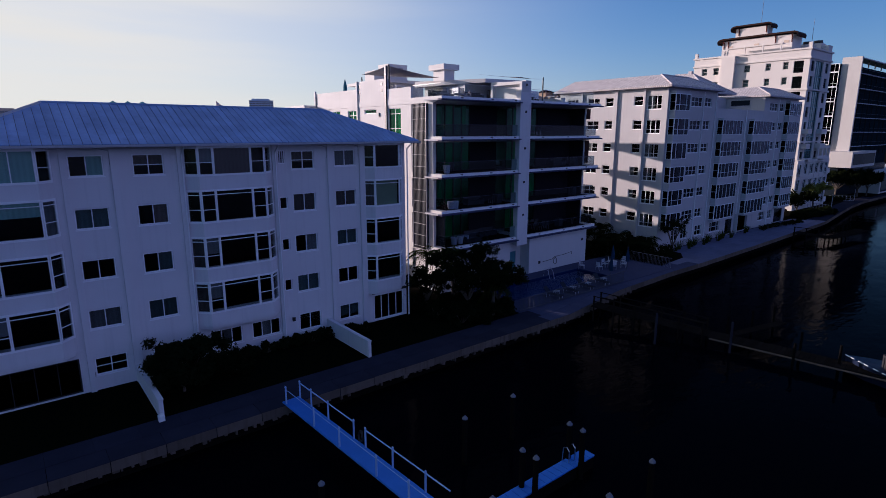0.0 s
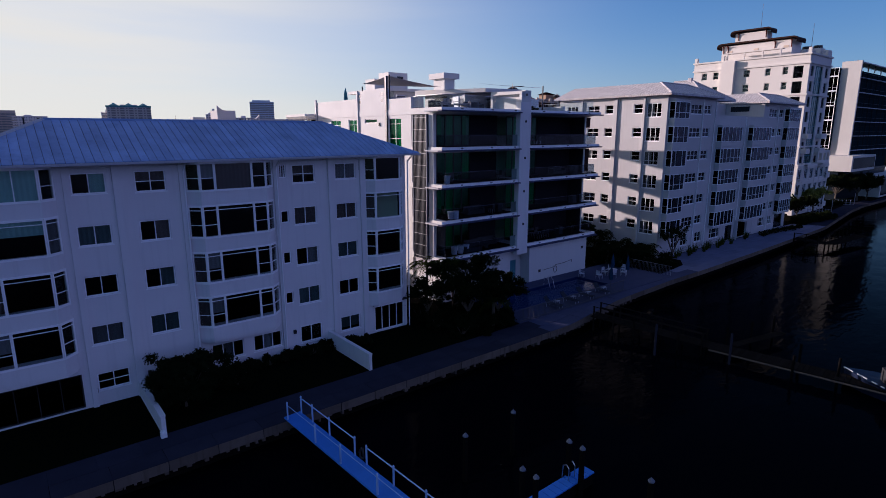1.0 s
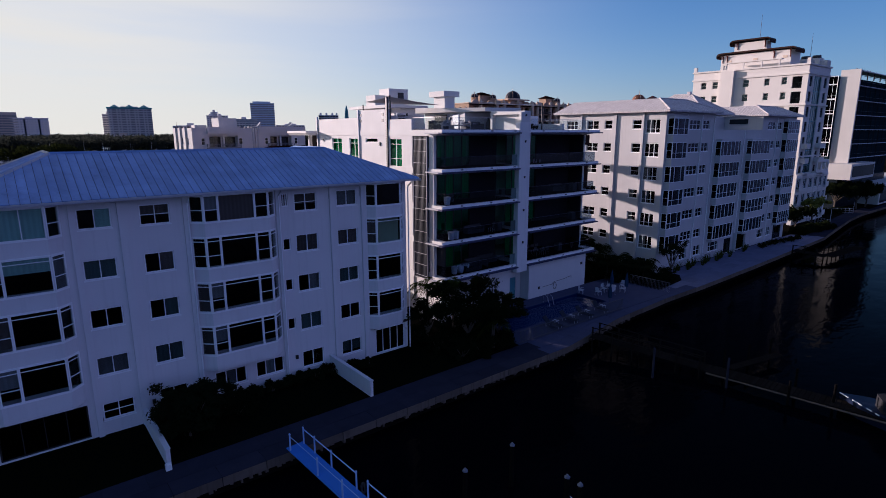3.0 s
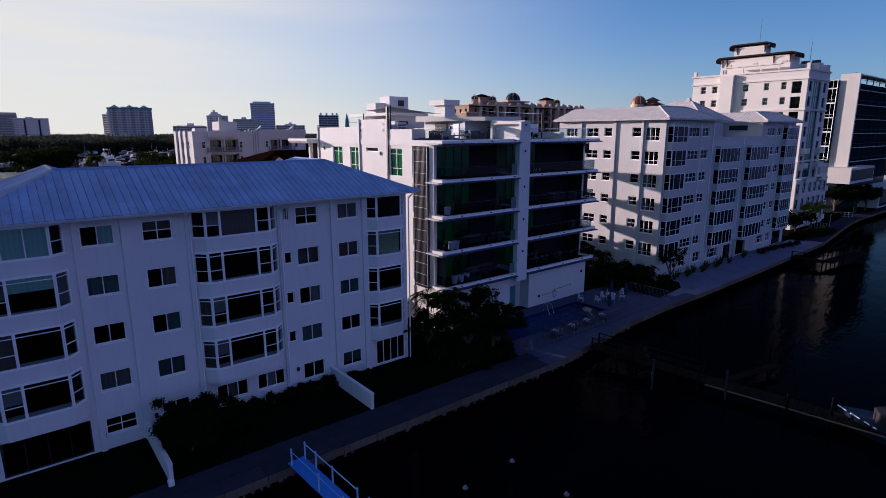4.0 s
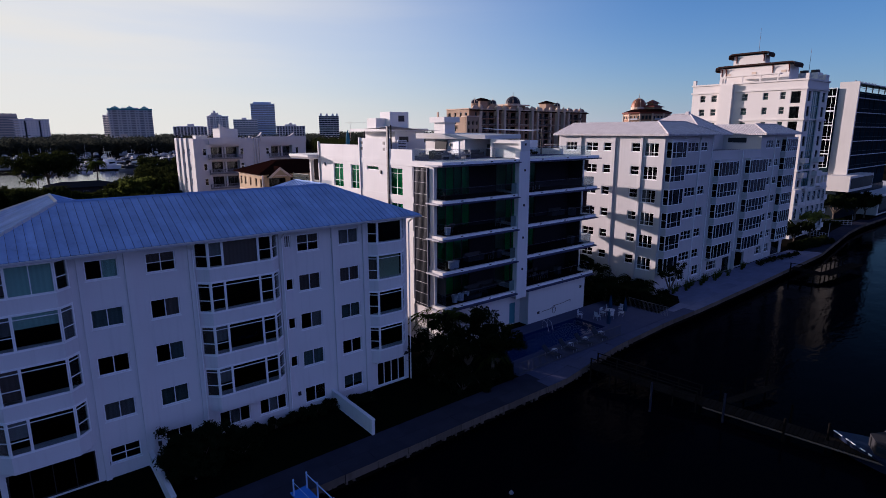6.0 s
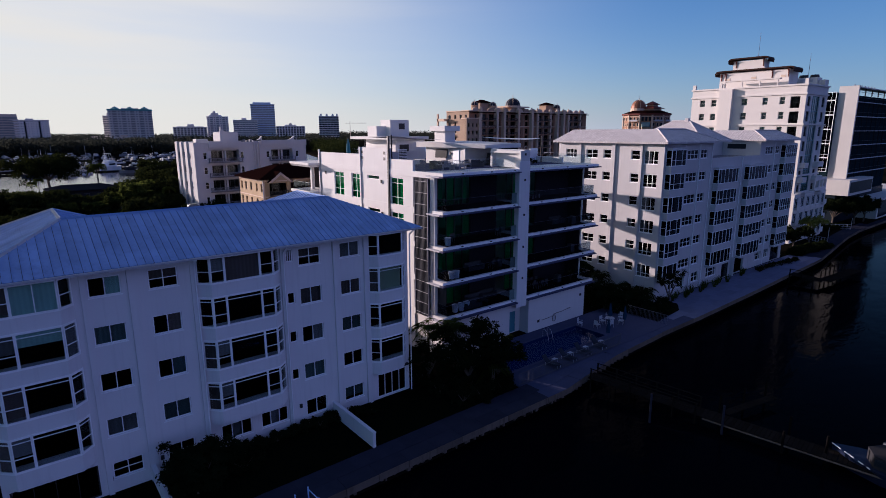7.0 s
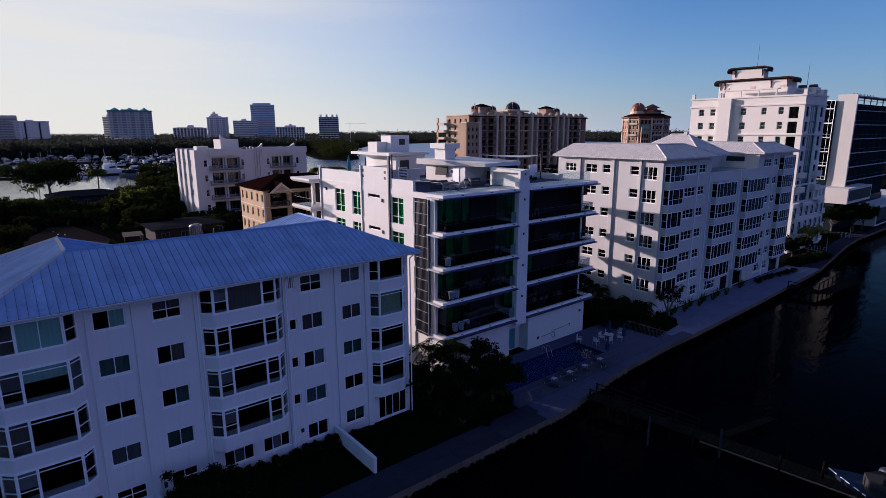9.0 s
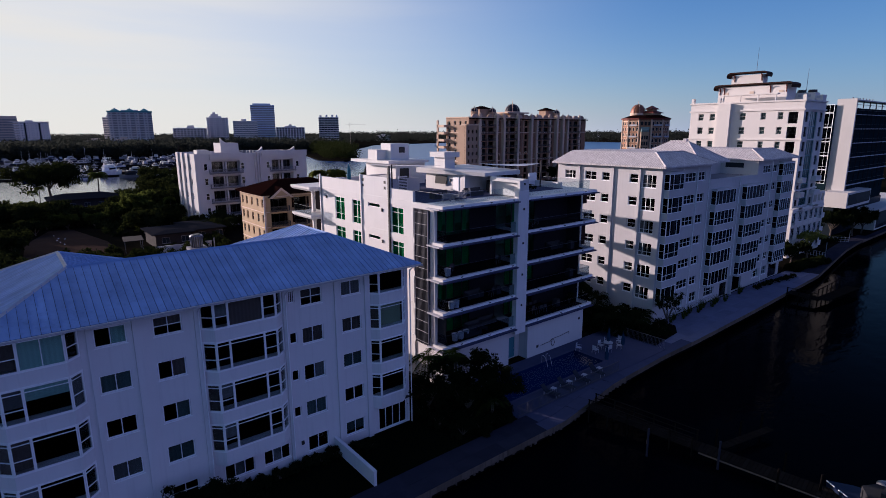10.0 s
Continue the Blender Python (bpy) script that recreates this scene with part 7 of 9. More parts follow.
hip_roof(rotunda, RXC - 2.6, RXC + 4.4, RYC - 5.8, RYC - 0.2, 37.2, 1.9, RED_BROWN)


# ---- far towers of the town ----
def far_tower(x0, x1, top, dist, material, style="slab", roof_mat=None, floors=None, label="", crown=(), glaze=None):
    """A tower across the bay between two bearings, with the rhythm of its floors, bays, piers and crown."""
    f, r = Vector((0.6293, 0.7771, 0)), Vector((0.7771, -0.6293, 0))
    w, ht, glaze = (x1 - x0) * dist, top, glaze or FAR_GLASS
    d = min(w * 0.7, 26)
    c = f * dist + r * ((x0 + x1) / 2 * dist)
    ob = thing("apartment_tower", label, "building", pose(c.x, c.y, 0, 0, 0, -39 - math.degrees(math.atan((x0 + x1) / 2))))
    n = floors or max(4, round(ht / 3.2))
    part("body", box(bmesh.new(), -w / 2, w / 2, 0, d, -0.2, ht), material, ob)
    fh, bays = ht / n, max(3, round(w / 5.0))
    bw = w / bays
    bm, trim = bmesh.new(), bmesh.new()
    for i in range(n):
        z = i * fh
        for k in range(max(2, round(d / 5))):
            box(bm, -w / 2 - 0.1, -w / 2 + 0.02, 1.0 + k * 5, min(3.4 + k * 5, d - 0.5), z + fh * 0.35, z + fh * 0.8)
        for j in range(bays):
            u = -w / 2 + j * bw
            if style == "slab":
                box(bm, u + bw * 0.2, u + bw * 0.44, -0.1, 0.02, z + fh * 0.35, z + fh * 0.8)
                box(bm, u + bw * 0.62, u + bw * 0.8, -0.1, 0.02, z + fh * 0.35, z + fh * 0.8)
            elif style == "bays":
                if j % 2:
                    box(bm, u + 0.1, u + bw - 0.1, -0.1, 0.02, z + fh * 0.12, z + fh * 0.86)
                    box(trim, u, u + bw, -1.3, -0.11, z + fh * 0.9, z + fh * 1.0)
                    box(trim, u, u + bw, -1.3, -1.2, z, z + fh * 0.25)
                else:
                    box(bm, u + bw * 0.3, u + bw * 0.7, -1.72, -1.59, z + fh * 0.3, z + fh * 0.82)
            elif style == "bands":
                box(bm, u + 0.15, u + bw - 0.15, -0.1, 0.02, z + fh * 0.38, z + fh * 0.95)
            elif style == "fins":
                box(bm, u + bw * 0.2, u + bw * 0.8, -0.1, 0.02, z + fh * 0.2, z + fh * 0.9)
            else:
                box(bm, u + 0.08, u + bw - 0.08, -0.1, 0.02, z + fh * 0.1, z + fh * 0.72)
        if style == "bands":
            box(trim, -w / 2 - 0.3, w / 2 + 0.3, -1.2, -0.11, z + fh * 0.02, z + fh * 0.34)
    tagged(part("glazing", bm, glaze, ob), kind="stuff")
    if len(trim.verts):
        tagged(part("balcony_trim", trim, material, ob), kind="stuff")
    else:
        trim.free()
    for j in range(bays + 1):
        u = -w / 2 + j * bw
        if style == "bays" and j < bays and j % 2 == 0:
            part("bay", box(bmesh.new(), u + bw * 0.08, u + bw * 0.92, -1.6, -0.01, -0.2, ht + 0.4), material, ob)
        elif style == "fins":
            part("fin", box(bmesh.new(), u - 0.4, u + 0.4, -1.4, -0.01, -0.2, ht + 0.2), material, ob)
        # flat dark strip on the face stands in for a shaded recess
        elif style == "slab" and 0 < j < bays and j % 3 == 0:
            part("recess", box(bmesh.new(), u - 0.9, u + 0.9, -0.12, 0.03, -0.2, ht - 1.0), DARK_GLASS_FAR, ob)
    part("parapet", box(bmesh.new(), -w / 2 - 0.3, w / 2 + 0.3, -0.4, d + 0.3, ht, ht + 0.9), material, ob)
    z = ht + 0.9
    for u0, u1, h in crown or ((0.3, 0.7, 2.6),):
        part("plant_room", box(bmesh.new(), -w / 2 + w * u0, -w / 2 + w * u1, d * 0.2, d * 0.75, ht + 0.5, z + h), material, ob)
    if roof_mat:
        part("roof_band", box(bmesh.new(), -w / 2 - 0.6, w / 2 + 0.6, -1.9, d, ht + 0.1, ht + 2.0), roof_mat, ob)
        for k in range(3):
            cx = -w / 2 + w * (k + 0.5) / 3
            part("turret_roof", tube(bmesh.new(), (cx, 3.0, ht + 2.0), (cx, 3.0, ht + 5.6), w / 8.5, 0.2, 4), roof_mat, ob)
    return ob


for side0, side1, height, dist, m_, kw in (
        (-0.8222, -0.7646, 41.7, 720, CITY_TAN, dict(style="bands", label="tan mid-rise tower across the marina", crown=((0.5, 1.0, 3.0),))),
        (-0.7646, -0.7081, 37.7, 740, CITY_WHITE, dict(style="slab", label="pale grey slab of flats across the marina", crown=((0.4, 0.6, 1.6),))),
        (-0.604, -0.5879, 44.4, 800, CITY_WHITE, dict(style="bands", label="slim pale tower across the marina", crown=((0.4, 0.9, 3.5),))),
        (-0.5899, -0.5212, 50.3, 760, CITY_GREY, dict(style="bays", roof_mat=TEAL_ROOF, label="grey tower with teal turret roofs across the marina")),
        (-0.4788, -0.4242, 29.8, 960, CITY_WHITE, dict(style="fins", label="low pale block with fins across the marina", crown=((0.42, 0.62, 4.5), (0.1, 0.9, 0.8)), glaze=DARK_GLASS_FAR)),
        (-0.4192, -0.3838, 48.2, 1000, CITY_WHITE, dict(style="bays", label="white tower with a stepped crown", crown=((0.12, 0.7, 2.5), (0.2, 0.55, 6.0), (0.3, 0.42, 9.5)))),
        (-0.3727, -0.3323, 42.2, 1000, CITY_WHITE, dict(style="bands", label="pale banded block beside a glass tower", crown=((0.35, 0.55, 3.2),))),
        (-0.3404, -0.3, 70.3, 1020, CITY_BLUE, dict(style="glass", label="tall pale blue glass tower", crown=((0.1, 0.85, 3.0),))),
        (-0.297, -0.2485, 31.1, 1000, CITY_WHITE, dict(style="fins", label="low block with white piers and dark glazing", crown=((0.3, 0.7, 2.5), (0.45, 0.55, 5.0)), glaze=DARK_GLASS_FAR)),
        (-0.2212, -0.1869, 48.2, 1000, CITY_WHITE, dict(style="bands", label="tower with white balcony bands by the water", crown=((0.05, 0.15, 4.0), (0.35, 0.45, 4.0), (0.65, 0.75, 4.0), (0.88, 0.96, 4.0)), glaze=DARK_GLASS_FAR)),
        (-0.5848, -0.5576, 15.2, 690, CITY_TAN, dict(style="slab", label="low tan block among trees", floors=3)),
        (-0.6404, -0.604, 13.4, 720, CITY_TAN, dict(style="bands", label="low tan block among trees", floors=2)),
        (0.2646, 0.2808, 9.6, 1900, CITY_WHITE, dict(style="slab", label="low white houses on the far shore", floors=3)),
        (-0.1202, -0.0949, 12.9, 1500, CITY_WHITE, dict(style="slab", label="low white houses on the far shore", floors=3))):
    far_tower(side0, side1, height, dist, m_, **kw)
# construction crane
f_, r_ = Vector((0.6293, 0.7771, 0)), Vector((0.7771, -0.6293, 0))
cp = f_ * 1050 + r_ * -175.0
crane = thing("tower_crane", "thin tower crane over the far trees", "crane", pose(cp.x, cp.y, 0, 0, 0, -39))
part("mast", box(bmesh.new(), -0.3, 0.3, -0.3, 0.3, 0, 39), CITY_TAN, crane)
part("jib", box(bmesh.new(), -9, 30, -0.3, 0.3, 37.2, 37.7), CITY_TAN, crane)
part("apex", box(bmesh.new(), -0.2, 0.2, -0.2, 0.2, 39, 41.5), CITY_GREY, crane)


# ---- plants ----
def leaf_cloud(centres, radii, per, size, seed, squash=0.75):
    """Many small leaf blades scattered in clumps; returns vertices and faces."""
    r = np.random.RandomState(seed)
    vs, fs = [], []
    for (cx, cy, cz), rad in zip(centres, radii):
        d = r.normal(size=(per, 3))
        d /= np.linalg.norm(d, axis=1)[:, None] + 1e-9
        rr = rad * (0.35 + 0.65 * r.rand(per)) * (0.8 + 0.35 * r.rand(per))
        p = d * rr[:, None] * np.array([1, 1, squash]) + np.array([cx, cy, cz])
        a = r.normal(size=(per, 3))
        a /= np.linalg.norm(a, axis=1)[:, None]
        b = np.cross(a, d + 0.6 * r.normal(size=(per, 3)))
        b /= np.linalg.norm(b, axis=1)[:, None] + 1e-9
        s = size * (0.6 + 0.8 * r.rand(per))
        a, b = a * s[:, None], b * (s * 0.55)[:, None]
        k = len(vs)
        quad = np.stack([p - a, p - b * 0.9, p + a, p + b * 0.9], axis=1).reshape(-1, 3)
        vs.extend(map(tuple, quad))
        fs.extend([(k + 4 * i, k + 4 * i + 1, k + 4 * i + 2, k + 4 * i + 3) for i in range(per)])
    return vs, fs


def leaf_mesh(name, vs, fs, material):
    me = bpy.data.meshes.new(name)
    me.from_pydata(vs, [], fs)
    me.materials.append(material)
    return me


def tree(label, h, r, seed, clumps=40, per=60, size=0.16, material=None, trunk=0.32, m=None, group="", squash=0.7, name="tree"):
    """A broad-leaved tree: tapered trunk, forking limbs and a ragged crown of leaf clumps."""
    rr = random.Random(seed)
    ob = thing(name, label, "tree", m, group)
    bm = bmesh.new()
    fork = h * trunk
    tube(bm, (0, 0, -0.2), (0.05 * h * rr.uniform(-1, 1), 0.05 * h * rr.uniform(-1, 1), fork), h * 0.035, h * 0.024, 7)
    cs, rs = [], []
    limbs = 7
    for i in range(limbs):
        a = 2 * math.pi * i / limbs + rr.uniform(-0.4, 0.4)
        reach = r * rr.uniform(0.35, 0.8)
        mid = Vector((math.cos(a) * reach * 0.5, math.sin(a) * reach * 0.5, fork + (h - fork) * rr.uniform(0.25, 0.45)))
        end = Vector((math.cos(a) * reach, math.sin(a) * reach, fork + (h - fork) * rr.uniform(0.4, 0.85)))
        tube(bm, (0, 0, fork * 0.96), mid, h * 0.017, h * 0.011, 5)
        tube(bm, mid, end, h * 0.011, h * 0.004, 5)
        for j in range(clumps // limbs):
            off = Vector((rr.gauss(0, 1), rr.gauss(0, 1), rr.gauss(0, 0.6))) * r * 0.27
            c = end + off
            c.z = min(max(c.z, fork * 0.8), h - r * 0.12)
            cs.append(tuple(c))
            rs.append(r * rr.uniform(0.16, 0.30))
    part("trunk", bm, BARK, ob)
    vs, fs = leaf_cloud(cs, rs, per, size, seed, squash)
    place("crown", leaf_mesh("crown", vs, fs, material or LEAF), ob)
    return ob


def palm(label, h, seed, fronds=16, length=2.2, m=None, group="", thick=0.16, name="palm_tree", leaflet=0.07, droop=0.55, material=None):
    """A palm: ringed trunk and arching fronds with separate leaflets."""
    rr = random.Random(seed)
    ob = thing(name, label, "palm tree", m, group)
    bm = bmesh.new()
    pts = [Vector((0.06 * h * math.sin(1.3 * i / 6), 0.03 * h * (i / 6) ** 2, -0.2 + (h + 0.2) * i / 6)) for i in range(7)]
    for i, (a, b) in enumerate(zip(pts, pts[1:])):
        tube(bm, a, b, thick * (1.15 - 0.09 * i), thick * (1.02 - 0.09 * i), 8)
    part("trunk", bm, BARK, ob)
    top = pts[-1]
    for k in range(fronds):
        a = 2 * math.pi * k / fronds + rr.uniform(-0.2, 0.2)
        lift = rr.uniform(-0.25, 1.05)
        ln = length * rr.uniform(0.8, 1.15)
        vs, fs = [], []
        n = 13
        dirh = Vector((math.cos(a), math.sin(a), 0))
        side = Vector((-math.sin(a), math.cos(a), 0))
        prev = None
        for i in range(n + 1):
            t = i / n
            p = top + dirh * (ln * t * (1 - 0.18 * t)) + Vector((0, 0, ln * (lift * t - (droop + 0.45 * max(lift, 0)) * t * t)))
            if prev is not None:
                q = len(vs)
                w = 0.025
                vs += [tuple(prev - side * w), tuple(prev + side * w), tuple(p + side * w), tuple(p - side * w)]
                fs.append((q, q + 1, q + 2, q + 3))
                ll = ln * 0.34 * math.sin(math.pi * min(0.97, 0.12 + 0.86 * t)) ** 0.7
                for sgn in (-1, 1):
                    for e in (0.0, 0.5):
                        s0 = prev.lerp(p, e)
                        q = len(vs)
                        tip = s0 + side * sgn * ll + dirh * ll * 0.45 - Vector((0, 0, ll * rr.uniform(0.25, 0.6)))
                        vs += [tuple(s0), tuple(s0 + dirh * leaflet), tuple(tip)]
                        fs.append((q, q + 1, q + 2))
            prev = p
        place("frond", leaf_mesh("frond", vs, fs, material or PALM_LEAF), ob)
    return ob


def shrub(label, r, h, seed, per=70, size=0.09, clumps=16, material=None, m=None, name="shrub", group=""):
    rr = random.Random(seed)
    cs, rs = [], []
    for i in range(clumps):
        a, q = rr.uniform(0, 6.28), math.sqrt(rr.random())
        cs.append((math.cos(a) * r * q * 0.8, math.sin(a) * r * q * 0.8, h * rr.uniform(0.25, 0.8) * (1 - 0.35 * q)))
        rs.append(min(r, h) * rr.uniform(0.28, 0.45))
    ob = thing(name, label, "shrub", m, group)
    bm = bmesh.new()
    for i in range(6):
        a = i * 1.05
        tube(bm, (0, 0, -0.1), (math.cos(a) * r * 0.5, math.sin(a) * r * 0.5, h * 0.55), 0.035, 0.015, 5)
    part("stem", bm, BARK, ob)
    vs, fs = leaf_cloud(cs, rs, per, size, seed, 0.85)
    place("foliage", leaf_mesh("foliage", vs, fs, material or LEAF), ob)
    return ob


def grass_tuft(label, seed, m, group):
    rr = random.Random(seed)
    vs, fs = [], []
    for i in range(60):
        a, l = rr.uniform(0, 6.28), rr.uniform(0.4, 0.95)
        d = Vector((math.cos(a), math.sin(a), 0))
        s = Vector((-d.y, d.x, 0)) * 0.012
        b = d * rr.uniform(0, 0.15)
        mid = b + d * l * 0.25 + Vector((0, 0, l * 0.8))
        tip = b + d * l * 0.65 + Vector((0, 0, l * rr.uniform(0.6, 1.0)))
        k = len(vs)
        vs += [tuple(b - s), tuple(b + s), tuple(mid + s), tuple(mid - s), tuple(tip)]
        fs += [(k, k + 1, k + 2, k + 3), (k + 3, k + 2, k + 4)]
    ob = tagged(place("ornamental_grass", leaf_mesh("grass", vs, fs, PALM_LEAF), None, "", m), label, "plant", group)
    return ob


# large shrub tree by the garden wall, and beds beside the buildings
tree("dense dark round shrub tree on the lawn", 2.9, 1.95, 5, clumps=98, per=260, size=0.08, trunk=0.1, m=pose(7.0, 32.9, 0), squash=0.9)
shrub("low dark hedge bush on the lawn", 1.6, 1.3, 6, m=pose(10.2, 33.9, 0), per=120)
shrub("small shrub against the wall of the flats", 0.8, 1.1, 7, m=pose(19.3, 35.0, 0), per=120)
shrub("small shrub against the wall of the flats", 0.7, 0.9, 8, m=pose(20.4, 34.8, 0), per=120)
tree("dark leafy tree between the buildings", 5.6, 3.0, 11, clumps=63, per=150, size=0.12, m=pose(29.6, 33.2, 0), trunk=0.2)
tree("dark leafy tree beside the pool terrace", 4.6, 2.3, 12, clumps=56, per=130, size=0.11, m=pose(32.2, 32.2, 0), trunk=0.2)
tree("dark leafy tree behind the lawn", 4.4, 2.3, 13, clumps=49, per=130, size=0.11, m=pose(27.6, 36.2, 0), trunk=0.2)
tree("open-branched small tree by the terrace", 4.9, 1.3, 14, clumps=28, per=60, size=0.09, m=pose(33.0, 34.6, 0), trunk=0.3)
for i, (x, y, h) in enumerate(((28.4, 37.6, 4.6), (30.4, 35.6, 4.8), (31.5, 37.3, 4.2), (30.9, 31.5, 2.6))):
    palm("dark feathery palm in a bed beside the flats", h, 30 + i, m=pose(x, y, 0, 0, 0, 70 * i), length=2.0, group="garden palms")
for i in range(11):
    shrub("clipped dark hedge at the foot of the flats", 0.75, 1.0, 170 + i, m=pose(6.6 + i * 1.1, 35.55, 0), per=120, clumps=14, group="hedge")
# trees hidden behind the flats, added to break the sun beam over the terrace
for i, (x, y) in enumerate(((26.8, 48.0), (29.0, 51.0), (28.0, 55.0), (30.0, 57.5), (27.2, 58.5))):
    tree("dark tree in the gap between the buildings", 2.9, 1.7, 180 + i, clumps=42, per=70, size=0.16, m=pose(x, y, 0), trunk=0.18, group="gap trees")
for i, (x, y, r, h) in enumerate(((28.6, 32.4, 1.5, 1.8), (30.4, 32.2, 1.5, 1.9), (31.4, 34.4, 1.4, 2.0), (28.4, 34.6, 1.5, 2.0), (27.0, 36.6, 1.3, 2.0), (32.3, 31.8, 1.2, 1.7))):
    shrub("dense dark shrub beneath the trees", r, h, 190 + i, m=pose(x, y, 0), per=170, clumps=20, group="bed shrubs")
for i, (x, y, r, h) in enumerate(((27.6, 31.6, 1.2, 1.4), (29.2, 30.9, 1.1, 1.2), (31.6, 30.9, 1.0, 1.1), (32.4, 33.6, 1.0, 1.5), (26.9, 34.0, 1.0, 1.6), (31.8, 36.0, 0.9, 1.6))):
    shrub("dark shrub under the palms", r, h, 40 + i, m=pose(x, y, 0), per=110, group="bed shrubs")
# these palms take the dark leaf colour in place of shade
for i, (x, y, h) in enumerate(((57.2, 38.6, 2.0), (59.4, 37.0, 1.7), (61.0, 39.4, 2.2), (62.6, 36.6, 1.7), (58.4, 41.5, 2.4), (61.8, 43.0, 2.6), (60.2, 35.4, 1.6))):
    palm("dark palm between the two buildings", h, 50 + i, m=pose(x, y, 0, 0, 0, 60 * i), length=2.3, fronds=20, group="bed palms", material=LEAF)
for i, (x, y) in enumerate(((56.6, 40.0), (58.0, 39.2), (60.0, 38.4), (62.0, 38.2), (59.6, 41.0), (61.6, 41.0), (63.2, 38.4), (57.4, 43.5))):
    shrub("dense dark shrub between the two buildings", 1.6, 2.6, 160 + i, m=pose(x, y, 0), per=150, clumps=22, group="bed shrubs")
for i, (x, y, r, h) in enumerate(((59.0, 33.6, 1.3, 1.6), (61.2, 33.2, 1.3, 1.7), (63.2, 34.2, 1.3, 1.8), (60.4, 35.2, 1.4, 2.0), (58.6, 36.0, 1.2, 1.8), (57.0, 37.0, 1.1, 1.6))):
    shrub("dark shrub in the mulched bed", r, h, 60 + i, m=pose(x, y, 0), per=110, group="bed shrubs")
# added to shade the lower side wall; the last two stand out of view
for i, (x, y, h) in enumerate(((59.8, 47.0, 4.6), (61.6, 50.5, 5.0), (60.0, 54.5, 4.8), (62.4, 45.6, 4.0), (56.4, 60.5, 8.6), (55.8, 57.2, 8.2))):
    tree("dark tree in the shade between the two buildings", h, 1.9, 340 + i, clumps=46, per=70, size=0.18, m=pose(x, y, 0), trunk=0.3, group="bed trees")
tree("open-branched small tree at the corner of the flats", 4.8, 1.7, 71, clumps=35, per=70, size=0.09, m=pose(64.2, 34.0, 0), trunk=0.25)
for i in range(17):
    x = 67.0 + i * 1.35
    if 83 < x < 86.5:
        continue
    grass_tuft("spiky ornamental grass at the foot of the flats", 80 + i, pose(x, 34.9 + 0.35 * math.sin(i * 2.1), 0, 0, 0, 40 * i) @ Matrix.Scale(1.5, 4), "ornamental grasses")
for i in range(9):
    shrub("low shrub in front of the flats", 0.8, 0.9, 100 + i, m=pose(92.5 + i * 1.5, 34.6 - 0.15 * i, 0), per=50, clumps=10, group="terrace shrubs")
tree("yellow-green round tree on the quay", 5.5, 2.1, 121, clumps=56, per=80, size=0.15, material=LEAF_LIGHT, m=pose(123.6, 37.5, 0), trunk=0.42, squash=0.95)
for i, (x, y, h, r) in enumerate(((113.5, 37.0, 4.4, 2.4), (145.6, 43.8, 6.2, 2.8), (150.2, 41.5, 6.6, 3.0), (157.6, 39.2, 6.4, 3.3), (163.4, 38.8, 6.0, 3.2))):
    tree("dark round tree on the quay", h, r, 130 + i, clumps=63, per=70, size=0.22, m=pose(x, y, 0), group="quay trees", squash=0.95, trunk=0.3)
for i in range(9):
    shrub("dense dark clipped hedge on the quay", 1.5, 1.7, 140 + i, m=pose(109.8 + i * 1.35, 35.3 - 0.16 * i, 0), per=130, size=0.14, clumps=20, group="quay hedge")
def quay_fence(x0, y0, x1, y1, count, last, label):
    ob = thing("quay_fence", label, "fence", group="quay fences")
    for z in (0.15, 0.62, 1.1):
        part("rail", tube(bmesh.new(), (x0, y0, z), (x1, y1, z), 0.03, sides=5), POOL_RAIL, ob)
    for k in range(count):
        x, y = x0 + (x1 - x0) * k / (count - 1), y0 + (y1 - y0) * k / (count - 1)
        part("post", tube(bmesh.new(), (x, y, 0), (x, y, last if k == count - 1 else 1.15), 0.05, sides=6), POOL_RAIL, ob)


quay_fence(127.4, 39.6, 125.6, 35.0, 9, 3.2, "white metal fence with a tall gate post on the quay")
quay_fence(143.0, 42.6, 148.2, 37.2, 10, 2.6, "white metal fence beyond the quay garden")
for i in range(7):
    shrub("dense dark clipped hedge behind the white fence", 1.3, 1.5, 330 + i, m=pose(139.6 + 1.5 * i, 42.0 - 0.5 * i, 0), per=110, size=0.16, clumps=16, group="far hedge")

# trees and palms of the inland gardens
kinds = [tree("dark broad-leaved garden tree", h, r, 200 + i, clumps=84, per=70, size=0.30, m=pose(x, y, 0), group="garden trees", squash=0.9, trunk=0.08, material=LEAF if i % 2 else LEAF_MID)
         for i, (h, r, x, y) in enumerate(((8.0, 5.0, 33.5, 187.0), (6.5, 4.6, -6.0, 172.0), (9.5, 5.4, 40.0, 176.0), (6.0, 4.4, 27.0, 152.0)))]
rg = random.Random(77)
OPEN = ((-60, 6, 198, 264), (-14, 36, 230, 264), (1, 19, 130, 172), (17, 36, 122, 152), (8, 36, 204, 232), (38, 75, 98, 173))


def is_open(x, y, pad=0.0):
    return any(a - pad < x < b + pad and c - pad < y < d + pad for a, b, c, d in OPEN)


